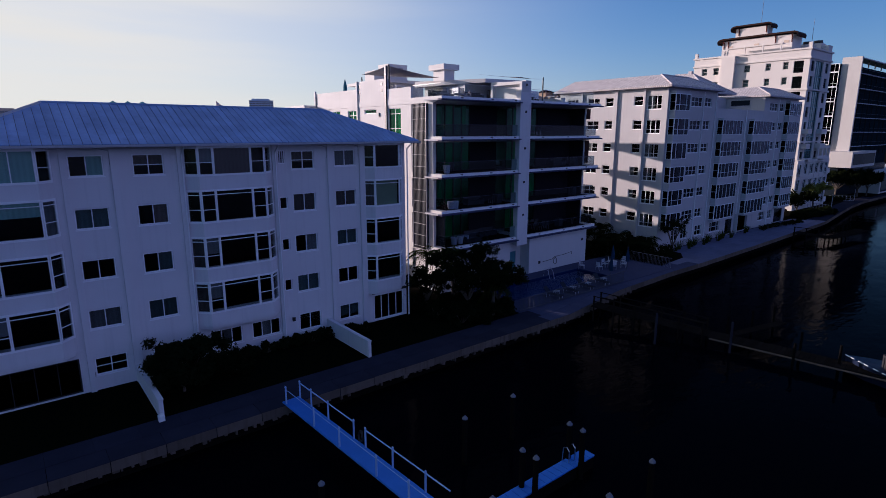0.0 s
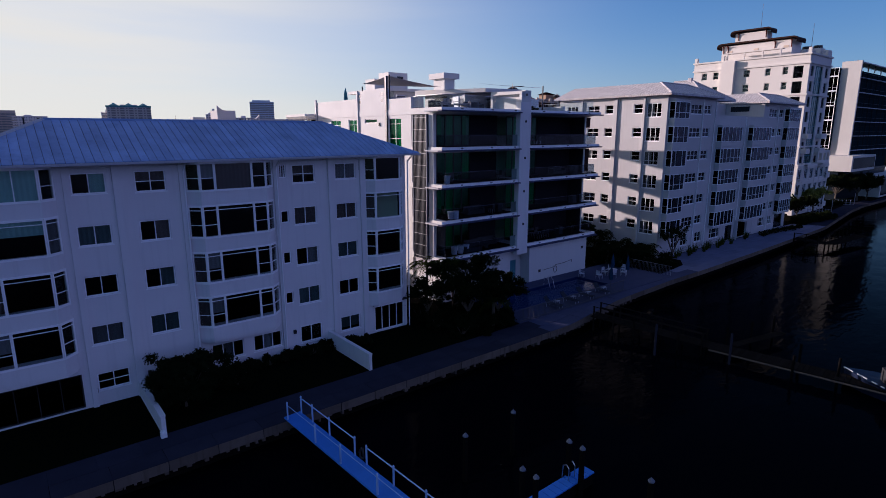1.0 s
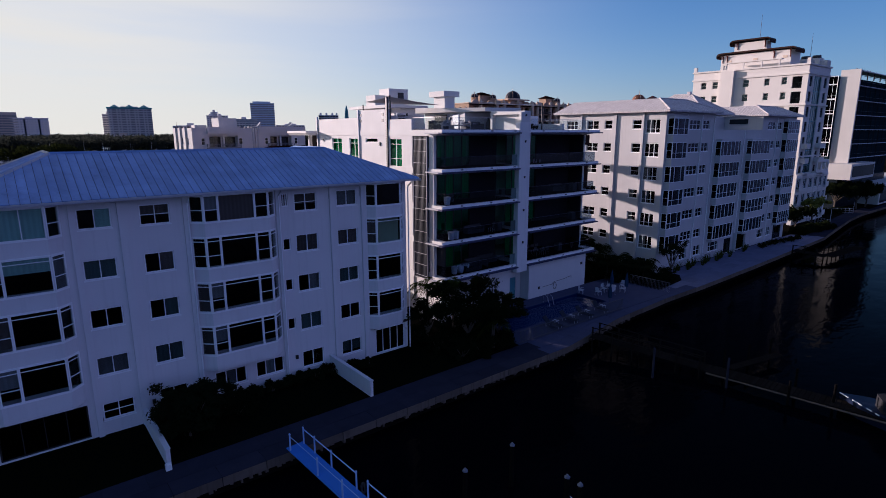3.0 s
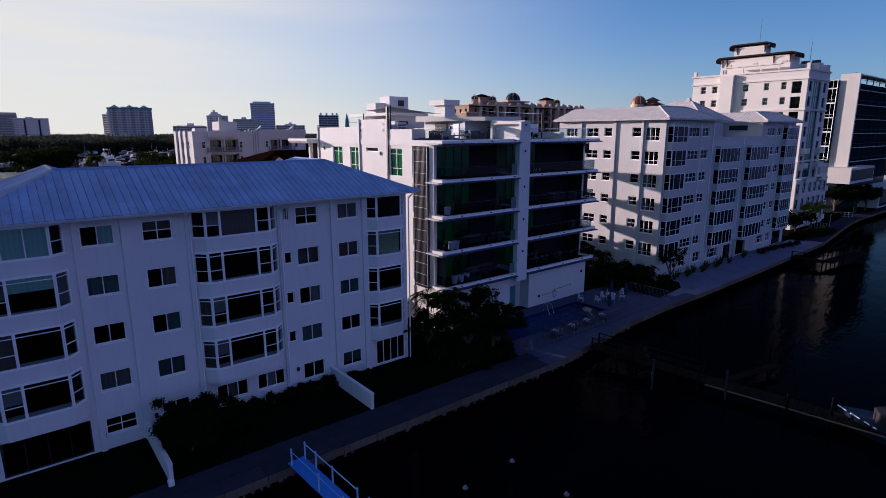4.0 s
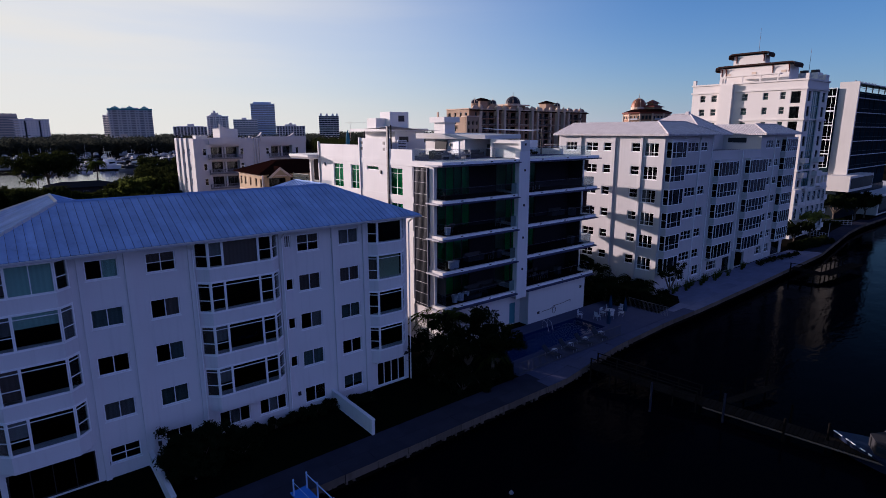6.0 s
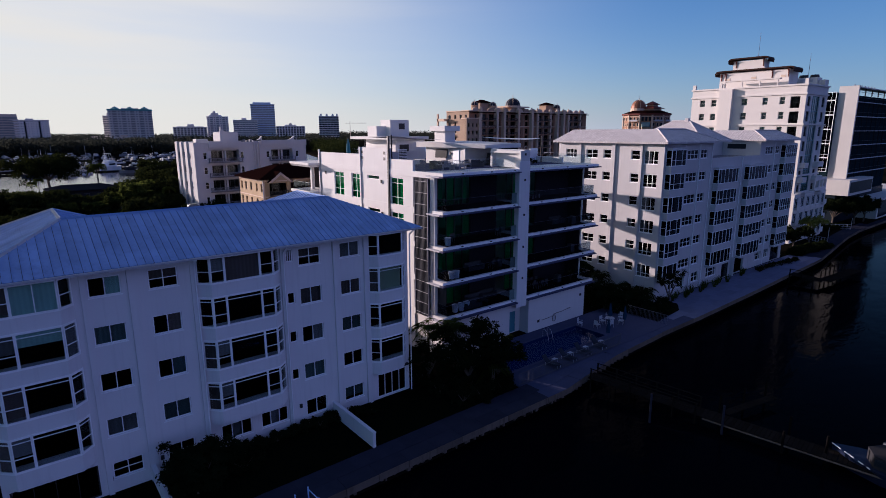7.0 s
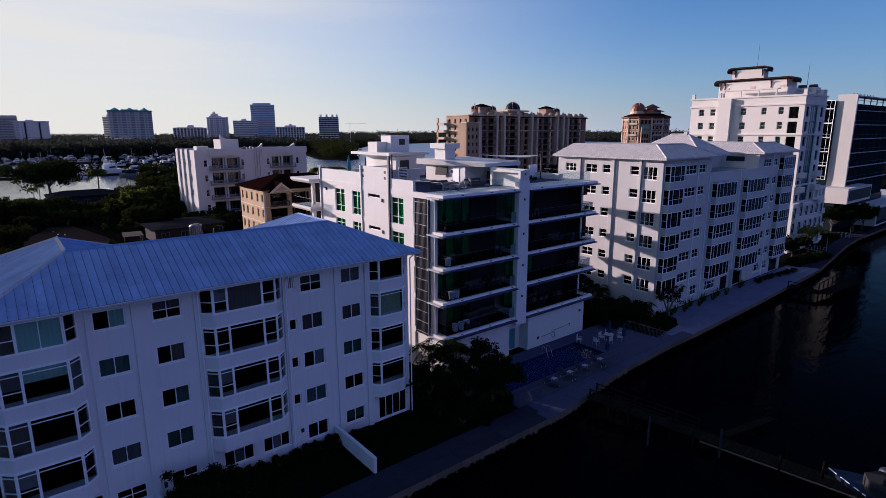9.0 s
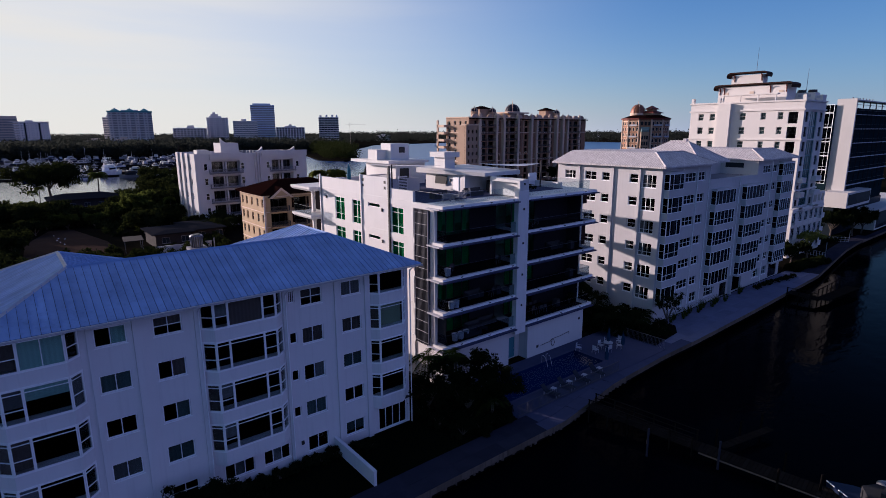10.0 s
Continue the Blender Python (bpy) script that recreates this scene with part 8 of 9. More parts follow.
# (x, y, height) of the trees that stand out round the drive and the houses
CROWNS = ((2.9, 184.2, 6.5), (5.6, 176.3, 7.0), (9.8, 186.5, 6.0), (12.1, 180.8, 6.5), (15.5, 178.0, 5.5), (19.3, 180.3, 4.4), (22.7, 180.0, 4.6), (26.7, 183.4, 6.5), 
          (37.6, 192.1, 10.5), (36.0, 176.2, 7.5), (36.4, 164.4, 5.5), (2.6, 206.6, 4.0), (-0.7, 181.6, 6.0), (-3.0, 189.2, 7.0), (0.5, 141.3, 5.0), (5.4, 166.3, 4.0), (38.2, 149.4, 4.0),
          (39.4, 143.6, 3.6), (41.7, 138.6, 4.0), (44.4, 147.7, 4.6), (34.5, 158.0, 4.4), (30.8, 166.0, 5.0), (48.8, 144.0, 4.0))
HEIGHTS = (8.0, 6.5, 9.5, 6.0)
for i, (x, y, h) in enumerate(CROWNS):
    k = min(range(4), key=lambda q: abs(HEIGHTS[q] - h) + 0.7 * ((q + i) % 3))
    t_ = copy_thing(kinds[k], pose(x, y, -0.1, 0, 0, 67 * i))
    s = h / HEIGHTS[k]
    t_.scale = (s * rg.uniform(0.85, 1.1), s * rg.uniform(0.85, 1.1), s)
# lighter leaf colour stands in for sun on these trees
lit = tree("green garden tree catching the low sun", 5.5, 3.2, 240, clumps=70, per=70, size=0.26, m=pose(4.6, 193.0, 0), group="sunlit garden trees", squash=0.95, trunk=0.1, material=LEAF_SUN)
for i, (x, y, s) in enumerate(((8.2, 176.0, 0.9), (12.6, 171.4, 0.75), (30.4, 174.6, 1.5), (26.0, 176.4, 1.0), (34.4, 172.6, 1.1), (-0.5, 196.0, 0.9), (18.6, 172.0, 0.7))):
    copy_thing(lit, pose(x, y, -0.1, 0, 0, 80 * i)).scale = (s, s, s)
count = 0
while count < 45:
    x, y = rg.uniform(-14, 40), rg.uniform(112, 250)
    if is_open(x, y, 2.5) or x > 0.27 * y + 4:
        continue
    count += 1
    s = rg.uniform(0.3, 0.55)
    t_ = copy_thing(kinds[count % 4], pose(x, y, -0.1, 0, 0, rg.uniform(0, 360)))
    t_.scale = (s * rg.uniform(0.8, 1.3), s, s * rg.uniform(0.7, 1.0))
for i, (x, y) in enumerate(((20.5, 127.2), (22.6, 126.7), (27.2, 125.6), (29.2, 126.0), (31.4, 126.4), (17.0, 127.0), (24.6, 126.4), (33.6, 133.0))):
    shrub("round clipped shrub before the low houses", 1.3, 1.5 + 0.4 * (i % 3), 320 + i, m=pose(x, y, 0), per=90, size=0.16, clumps=16, group="house shrubs")
for i in range(46):
    x, y = rg.uniform(86, 330), rg.uniform(90, 240)
    if x > 150 and 165 < y < 215:
        y = rg.uniform(150, 178)
    s = rg.uniform(0.6, 1.0)
    t_ = copy_thing(kinds[i % 4], pose(x, y, 0, 0, 0, rg.uniform(0, 360)))
    t_.scale = (s, s, s)
for x, y, s in ((47.0, 236.0, 1.25), (50.0, 228.0, 1.2), (46.0, 226.0, 1.0), (49.0, 214.0, 1.0), (44.0, 212.0, 0.9), (40.0, 200.0, 0.85), (42.0, 190.0, 0.85)):
    t_ = copy_thing(kinds[2], pose(x, y, 0, 0, 0, 50 * x))
    t_.scale = (s, s, s)
big = tree("wide spreading tree by the marina", 14.0, 10.5, 260, clumps=140, per=90, size=0.40, m=pose(14.6, 248.4, 0), trunk=0.34, squash=0.66)
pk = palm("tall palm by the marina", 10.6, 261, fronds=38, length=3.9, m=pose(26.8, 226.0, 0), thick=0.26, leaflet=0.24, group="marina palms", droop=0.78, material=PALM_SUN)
for x, y, s in ((10.5, 238.0, 0.55), (9.0, 232.0, 0.5), (37.4, 171.0, 0.6), (38.6, 180.0, 0.7), (81.6, 165.5, 1.12), (86.5, 161.5, 1.12), (97.0, 150.0, 0.8), (101.0, 162.0, 0.9)):
    t_ = copy_thing(pk, pose(x, y, 0, 0, 0, rg.uniform(0, 360)))
    t_.scale = (s, s, s)


def woods(label, spots, seed, size, per, h0, h1, material=None):
    """Far trees that nobody could count, as ragged leaf clumps over the ground."""
    r = np.random.RandomState(seed)
    cs, rs = [], []
    for x, y in spots:
        h = r.uniform(h0, h1)
        for k in range(3):
            cs.append((x + r.normal() * h * 0.35, y + r.normal() * h * 0.35, h * (0.25 + 0.28 * k)))
            rs.append(h * r.uniform(0.28, 0.46))
    vs, fs = leaf_cloud(cs, rs, per, size, seed, 0.8)
    ob = place("woods", leaf_mesh("woods", vs, fs, material or LEAF_FAR))
    return tagged(ob, label, "woods", "", "stuff")


rw = np.random.RandomState(5)
spots = []
for d0, d1, b0, b1, cnt in ((980, 1900, -0.95, -0.16, 1900), (1250, 2400, -0.2, 0.05, 700), (1900, 3800, 0.0, 0.75, 1500), (2000, 4300, -0.95, 0.3, 2200)):
    d = np.sqrt(rw.uniform(d0 ** 2, d1 ** 2, cnt))
    b = rw.uniform(b0, b1, cnt)
    for q, w in zip(d, b):
        spots.append((0.6293 * q + 0.7771 * w * q, 0.7771 * q - 0.6293 * w * q))
spots += [(rw.uniform(-120, 360), 660 + 330 * rw.rand() ** 1.6) for _ in range(2400)]
woods("dark far woods along the horizon", spots, 9, 1.5, 13, 9, 17)
spots = []
for _ in range(560):
    q, w = math.sqrt(rw.uniform(1150 ** 2, 1900 ** 2)), rw.uniform(0.24, 0.62)
    x, y = 0.6293 * q + 0.7771 * w * q, 0.7771 * q - 0.6293 * w * q
    if x > 1075 and y > 470:
        spots.append((x, y))
for _ in range(330):
    q, w = math.sqrt(rw.uniform(1480 ** 2, 2000 ** 2)), rw.uniform(-0.2, 0.06)
    spots.append((0.6293 * q + 0.7771 * w * q, 0.7771 * q - 0.6293 * w * q))
woods("tall dark woods on the far shore of the bay", spots, 13, 1.9, 16, 16, 25)
spots = [(240 + 0.42 * (y - 440) + rw.uniform(-12, 22), y) for y in rw.uniform(448, 680, 260)]
woods("dark green trees on a point in the bay", spots, 10, 0.8, 24, 7, 15, LEAF_MID)
spots = []
while len(spots) < 700:
    x, y = rw.uniform(-12, 44), rw.uniform(108, 262)
    if not is_open(x, y) and x < 0.3 * y + 8:
        spots.append((x, y))
woods("low dark undergrowth of the gardens", spots, 12, 0.32, 26, 1.2, 2.6, LEAF)


# ---- low houses inland ----
def house(x0, x1, y0, y1, z, rise, label, mtl, roof_m):
    ob = thing("house", label, "house")
    part("wall", box(bmesh.new(), x0, x1, y0, y1, -0.2, z), mtl, ob)
    hip_roof(ob, x0 - 0.8, x1 + 0.8, y0 - 0.8, y1 + 0.8, z + 0.2, rise, roof_m, inset=min(x1 - x0, y1 - y0) * 0.42)
    for i in range(max(2, int((x1 - x0) / 4))):
        window(ob, at_y(y0 - 0.05, x0 + 1.2 + i * 4.0, 1.0), 1.6, 1.3, pane_mat=DARK_GLASS_FAR, frame_mat=GREY_RAIL)
    return ob


house(25.0, 32.2, 130.4, 141.0, 3.0, 0.35, "low grey house with a flat dark roof among trees", HOUSE_GREY, SLATE)
house(33.2, 40.0, 133.0, 146.0, 2.8, 0.3, "low grey house with a flat dark roof among trees", HOUSE_GREY, SLATE)
carport = thing("carport", "open carport with a grey metal roof on thin posts", "carport")
part("roof_sheet", prism(bmesh.new(), [(18.6, 129.0), (22.4, 128.6), (23.0, 134.8), (19.4, 135.4)], 2.5, 2.6), HOUSE_GREY, carport)
for x, y in ((18.9, 129.3), (22.1, 128.9), (22.7, 134.4), (19.7, 135.0)):
    part("post", tube(bmesh.new(), (x, y, 0), (x, y, 2.5), 0.05, sides=6), CAR_PORT, carport)
house(12.0, 31.5, 214.0, 226.0, 3.4, 1.3, "long low house with a dark grey roof by the water", HOUSE_GREY, SLATE)
bm = bmesh.new()
box(bm, 23.6, 34.8, 124.2, 124.4, -0.2, 1.5)
box(bm, 23.5, 34.9, 124.15, 124.45, 1.5, 1.58)
solid("garden_wall", bm, STUCCO_C, "white boundary wall before the low houses", "wall", "", "garden walls")
drive = bmesh.new()
prism(drive, [(1.5, 132.0), (18.4, 132.0), (18.0, 147.0), (13.2, 172.0), (8.4, 172.0), (2.8, 154.0)], -0.1, 0.03)
solid("driveway", drive, DRIVE, "brown gravel driveway among the gardens", "driveway", "structure")
for i, (x, y) in enumerate(((8.8, 163.0), (9.4, 158.0), (10.6, 156.5), (9.3, 152.0), (9.9, 149.0), (8.9, 155.0))):
    solid("white_stone", tube(bmesh.new(), (x, y, 0.0), (x, y, 0.22), 0.17, 0.1, 7), TRIM, "small white marker stone beside the driveway", "stone", "", "marker stones")


# ---- marina ----
def motor_boat(m, s, label, group="moored boats", hull_m=None, tower_=False, cabin_m=None, bright=False):
    ob = thing("motor_boat", label, "boat", m, group)
    bm = bmesh.new()
    secs = [(-1.0, 0.92, 0.10), (-0.4, 1.0, 0.05), (0.2, 0.95, 0.05), (0.65, 0.6, 0.15), (1.0, 0.03, 0.32)]
    prev = None
    for u, w, up in secs:
        x, hw = u * 5 * s, w * 1.7 * s
        ringv = [bm.verts.new(p) for p in ((x, -hw, (1.25 + up) * s), (x, -hw * 0.8, -0.2 * s), (x, hw * 0.8, -0.2 * s), (x, hw, (1.25 + up) * s))]
        if prev:
            for i in range(4):
                j = (i + 1) % 4
                bm.faces.new((prev[i], prev[j], ringv[j], ringv[i]))
        else:
            bm.faces.new(ringv[::-1])
        prev = ringv
    bm.faces.new(prev)
    bmesh.ops.recalc_face_normals(bm, faces=bm.faces)
    # only a bright boat keeps the full white, as if in sun
    if not bright:
        hull_m, cabin_m = hull_m or SHADED_GEL, cabin_m or SHADED_GEL
    part("hull", bm, hull_m or GEL, ob)
    bm = bmesh.new()
    prism(bm, [(-2.6 * s, -1.3 * s), (1.6 * s, -1.1 * s), (2.4 * s, 0), (1.6 * s, 1.1 * s), (-2.6 * s, 1.3 * s)], 1.2 * s, 2.5 * s)
    part("cabin", bm, cabin_m or GEL, ob)
    part("windscreen", box(bmesh.new(), -1.8 * s, 1.5 * s, -1.32 * s, 1.32 * s, 1.75 * s, 2.25 * s), DARK_GLASS_FAR, ob)
    part("flybridge", prism(bmesh.new(), [(-2.2 * s, -1.0 * s), (0.8 * s, -0.9 * s), (0.8 * s, 0.9 * s), (-2.2 * s, 1.0 * s)], 2.55 * s, 3.2 * s), cabin_m or GEL, ob)
    if tower_:
        bm = bmesh.new()
        for a, b in ((-1.5, -0.8), (-1.5, 0.8), (0.2, -0.8), (0.2, 0.8)):
            tube(bm, (a * s, b * s, 3.1 * s), (a * 0.6 * s, b * 0.7 * s, 5.2 * s), 0.05 * s, sides=5)
        box(bm, -1.2 * s, 0.6 * s, -0.8 * s, 0.8 * s, 5.2 * s, 5.32 * s)
        part("tower", bm, STEEL, ob)
    return ob


def sail_boat(m, s, label, group="moored boats"):
    ob = motor_boat(m, s, label, group)
    ob.name = "sail_boat"
    part("mast", tube(bmesh.new(), (0.4 * s, 0, 1.2 * s), (0.4 * s, 0, 14 * s), 0.09 * s, 0.05 * s, 6), TRIM, ob)
    part("boom", tube(bmesh.new(), (0.4 * s, 0, 3.9 * s), (-3.8 * s, 0, 3.9 * s), 0.12 * s, 0.1 * s, 6), TRIM, ob)
    return ob


b1 = motor_boat(pose(33.0, 378.0, WATER_Z, 0, 0, 20), 1.3, "pale motor boat moored at the marina")
b2 = sail_boat(pose(20.0, 380.0, WATER_Z, 0, 0, 60), 1.0, "white sailing boat with a bare mast at its mooring")
b3 = motor_boat(pose(70.0, 392.0, WATER_Z, 0, 0, -40), 1.5, "dark-hulled motor yacht at the marina", hull_m=BLUE_HULL)
yacht = motor_boat(pose(54.0, 396.0, WATER_Z, 0, 0, 235), 2.0, "large white motor yacht with a tall superstructure", tower_=True, bright=True)
b4 = motor_boat(pose(61.0, 368.0, WATER_Z, 0, 0, 170), 1.15, "grey-hulled motor boat with a canvas cover", hull_m=GREY_HULL, cabin_m=CANVAS)
rb = random.Random(31)
for i in range(250):
    row = i % 11
    y = 372 + row * 27 + rb.uniform(-4, 4)
    x = rb.uniform(0, 0.235 * y + 6)
    if row < 2:
        x = rb.uniform(16, 0.2 * y)
    if y < 440 and 44 < x < 66:
        x -= 30
    s = rb.uniform(0.3, 0.66) * (1 + 0.03 * row)
    t_ = copy_thing((b1, b2, b3, b4, b1)[i % 5], pose(x, y, WATER_Z, 0, 0, rb.choice((10, 190, 100, 280)) + rb.uniform(-12, 12)))
    t_.scale = (s, s, s)
for x, y in ((262, 425), (412, 640), (560, 620), (600, 760), (700, 380), (780, 420), (900, 520)):
    copy_thing(b2, pose(x, y, WATER_Z, 0, 0, rb.uniform(0, 360)))
for k, (x0, x1, y) in enumerate(((-60, 76, 385), (-60, 100, 412), (-60, 110, 440), (-60, 120, 466), (-60, 130, 493), (-60, 140, 547), (-60, 150, 601))):
    solid("marina_pier", box(bmesh.new(), x0, x1, y - 1.0, y + 1.0, -2.5, -0.5), WOOD, "long timber marina pier", "pier", "", "marina piers")


# ---- docks in front ----
def dock_pile(x, y, top, r=0.145, cap=True, material=None, label="dark timber pile with a white conical cap"):
    ob = thing("mooring_pile", label, "pile", pose(x, y, 0), "mooring piles")
    part("shaft", tube(bmesh.new(), (0, 0, -3.5), (0.02, 0.01, top - 0.12), r, r * 0.9, 10), material or PILE_WOOD, ob)
    if cap:
        bm = bmesh.new()
        tube(bm, (0.02, 0.01, top - 0.14), (0.02, 0.01, top - 0.09), r, r, 12)
        tube(bm, (0.02, 0.01, top - 0.09), (0.02, 0.01, top + 0.05), r, 0.03, 12)
        part("cap", bm, CAP_GREY, ob, "pale plastic cone cap")
    return ob


for x, y in ((19.87, 18.61), (16.35, 18.48), (19.91, 14.9), (19.9, 14.11), (16.5, 14.79), (16.51, 14.01), (13.16, 13.24), (20.17, 10.72), (16.79, 10.52), (8.49, 18.23)):
    dock_pile(x, y, 1.35)
gang = thing("gangway", "pale painted aluminium gangway with post-and-rail sides", "gangway")
GA, GB = Vector((11.46, 28.0, 0.05)), Vector((12.25, 15.2, -0.25))
gd = (GB - GA).normalized()
gs = Vector((gd.y, -gd.x, 0)).normalized() * -1
if gs.x < 0:
    gs = -gs


def gpt(t, off, up):
    p = GA.lerp(GB, t) + gs * off
    return (p.x, p.y, p.z + up)


for i in range(43):
    t0, t1 = i / 43, (i + 0.985) / 43
    bm = bmesh.new()
    q = [gpt(t0, -0.43, 0.02), gpt(t0, 0.43, 0.02), gpt(t1, 0.43, 0.02), gpt(t1, -0.43, 0.02)]
    hi = [bm.verts.new(p) for p in q]
    lo = [bm.verts.new((p[0], p[1], p[2] - 0.05)) for p in q]
    bm.faces.new(hi), bm.faces.new(lo[::-1])
    for a in range(4):
        bm.faces.new((hi[a], lo[a], lo[(a + 1) % 4], hi[(a + 1) % 4]))
    bmesh.ops.recalc_face_normals(bm, faces=bm.faces)
    part("deck_plank", bm, ALU, gang)
for s in (-0.46, 0.46):
    part("side_beam", tube(bmesh.new(), gpt(0, s, -0.03), gpt(1, s, -0.03), 0.07, sides=6), ALU, gang)
    for i, t in enumerate((0.02, 0.12, 0.26, 0.45, 0.53, 0.70, 0.88) if s > 0 else (0.03, 0.27, 0.46, 0.70, 0.88)):
        bm = bmesh.new()
        tube(bm, gpt(t, s, -0.05), gpt(t, s, 1.02), 0.05, sides=8)
        tube(bm, gpt(t, s, 1.02), gpt(t, s, 1.10), 0.065, 0.03, 8)
        part("post", bm, RAIL_ALU, gang)
    if s > 0:
        part("handrail", tube(bmesh.new(), gpt(0.02, s, 0.95), gpt(0.45, s, 0.95), 0.035, sides=6), RAIL_ALU, gang)
        part("handrail", tube(bmesh.new(), gpt(0.53, s, 0.95), gpt(1, s, 0.95), 0.035, sides=6), RAIL_ALU, gang)
    else:
        part("handrail", tube(bmesh.new(), gpt(0.03, s, 0.9), gpt(1, s, 0.9), 0.018, sides=6), RAIL_ALU, gang)
bm = bmesh.new()
for i in range(14):
    a0, a1 = i * 0.9, (i + 1) * 0.9
    r0 = 0.20 + 0.03 * math.sin(i)
    p0, p1 = gpt(0.50, 0.40, 0.42), gpt(0.50, 0.40, 0.42)
    tube(bm, (p0[0] + 0.05 * (i % 3), p0[1] + r0 * math.cos(a0), p0[2] + 1.4 * r0 * math.sin(a0)), (p1[0] + 0.05 * ((i + 1) % 3), p1[1] + r0 * math.cos(a1), p1[2] + 1.4 * r0 * math.sin(a1)), 0.035, sides=5)
solid("hose_coil", bm, BLACK, "coiled dark hose hung on a gangway post", "hose")
dockf = thing("floating_dock", "pale floating dock with a ladder", "dock")
for i in range(25):
    part("deck_plank", box(bmesh.new(), 11.16 + i * 0.4, 11.54 + i * 0.4, 14.22, 14.94, -0.62, -0.55), ALU, dockf)
part("float", box(bmesh.new(), 11.2, 21.1, 14.26, 14.9, -1.5, -0.63), PILE_WOOD, dockf)
bm = bmesh.new()
pts = [(0, 14.6, -0.55), (0, 14.6, 0.05), (0, 14.75, 0.2), (0, 14.95, 0.1), (0, 15.0, -0.6), (0, 15.0, -1.6)]
for a, b in zip(pts, pts[1:]):
    tube(bm, a, b, 0.028, sides=6)
ladder = part("ladder_side", bm, STEEL, dockf, "steel ladder side", Matrix.Translation((19.6, 0, 0)))
place("ladder_side", ladder.data, dockf, "steel ladder side", Matrix.Translation((20.05, 0, 0)))
for z in (-1.4, -1.0, -0.7):
    part("ladder_rung", tube(bmesh.new(), (19.63, 15.0, z), (20.02, 15.0, z), 0.022, sides=6), STEEL, dockf)

# brown timber dock farther along
tdock = thing("timber_dock", "weathered timber dock with rails leading out from the seawall", "dock")
TA, TB = Vector((39.9, 27.9, 0.05)), Vector((42.0, 18.2, -0.45))


def plank_run(parent, a, b, wid, step=0.3, mtl=WOOD, th=0.06):
    d = (b - a)
    ln = d.length
    ang = math.degrees(math.atan2(d.y, d.x))
    pit = -math.degrees(math.asin(d.z / ln))
    k = int(ln / step)
    me = shared(("plank", wid, step), lambda q: box(q, 0.012, step - 0.012, -wid / 2, wid / 2, -th, 0), mtl)
    for i in range(k):
        p = a + d * (i / k)
        place("plank", me, parent, "", pose(p.x, p.y, p.z + random.uniform(-0.006, 0.006), 0, pit, ang))


plank_run(tdock, TA, TB, 1.5)
TC = Vector((43.6, 6.5, -0.45))
plank_run(tdock, TB, TC, 1.6)
TE, TF_ = Vector((43.4, 17.4, -0.5)), Vector((49.6, 16.0, -0.5))
plank_run(tdock, TE, TF_, 0.7)
for s in (-0.75, 0.75):
    side = Vector((0.977, 0.212, 0)) * s
    for i in range(6):
        p = TA.lerp(TB, 0.03 + 0.18 * i) + side
        part("post", box(bmesh.new(), p.x - 0.05, p.x + 0.05, p.y - 0.05, p.y + 0.05, p.z - 1.6, p.z + 1.0), WOOD, tdock)
    for up in (0.5, 0.95):
        a, b = TA.lerp(TB, 0.02) + side, TA.lerp(TB, 0.94) + side
        part("rail", tube(bmesh.new(), (a.x, a.y, a.z + up), (b.x, b.y, b.z + up), 0.045, sides=5), WOOD, tdock)
part("fascia", tube(bmesh.new(), (TB.x - 0.8, TB.y, -0.6), (TC.x - 0.8, TC.y, -0.6), 0.07, sides=6), SEAWALL, tdock, "pale worn dock edge")
for x, y, top, mt in ((38.45, 21.1, 1.4, CONCRETE), (41.2, 16.6, 1.3, CONCRETE), (43.0, 10.2, 1.0, PILE_WOOD), (43.6, 17.9, 0.9, PILE_WOOD), (46.4, 17.2, 0.9, PILE_WOOD), (49.2, 16.6, 0.9, PILE_WOOD), (44.4, 13.0, 0.8, PILE_WOOD), (41.9, 12.6, 0.7, PILE_WOOD)):
    dock_pile(x, y, top, 0.095, cap=False, material=mt, label="worn timber mooring pile beside the dock")
# small dock along the quay
qd = thing("timber_dock", "small timber dock with rails beside the quay", "dock")
plank_run(qd, Vector((94.9, 31.4, 0.0)), Vector((94.9, 26.2, -0.3)), 2.2)
plank_run(qd, Vector((94.9, 26.2, -0.3)), Vector((107.0, 25.2, -0.3)), 1.8)
for i in range(6):
    part("post", box(bmesh.new(), 96.0 + i * 2, 96.14 + i * 2, 26.9, 27.04, -2.4, 0.9), WOOD, qd)
for y in (27.2, 28.8, 30.4):
    part("post", box(bmesh.new(), 93.8, 93.94, y, y + 0.14, -2.4, 0.9), WOOD, qd)
part("rail", tube(bmesh.new(), (96, 26.97, 0.85), (106.2, 26.97, 0.85), 0.05, sides=5), WOOD, qd)
part("rail", tube(bmesh.new(), (93.87, 27.2, 0.85), (93.87, 30.6, 0.85), 0.05, sides=5), WOOD, qd)

# boat lying at the dock
mb = motor_boat(pose(44.2, 6.3, WATER_Z, 0, 0, 90) @ Matrix.Diagonal((0.86, 1.1, 0.82, 1.0)), 0.9, "dark blue low motor boat with a canvas cover at the dock", group="dock boats", hull_m=BLUE_HULL, cabin_m=CANVAS)
for k, (ua, ub) in enumerate(((0.0, 0.22), (0.32, 0.55), (0.66, 0.78), (0.86, 0.94))):
    pa, pb = Vector((4.5, 0.12, 1.47)), Vector((1.3, 1.5, 1.24))
    part("rub_rail", tube(bmesh.new(), pa.lerp(pb, ua), pa.lerp(pb, ub), 0.05, sides=6), GEL, mb, "white rubbing strake")
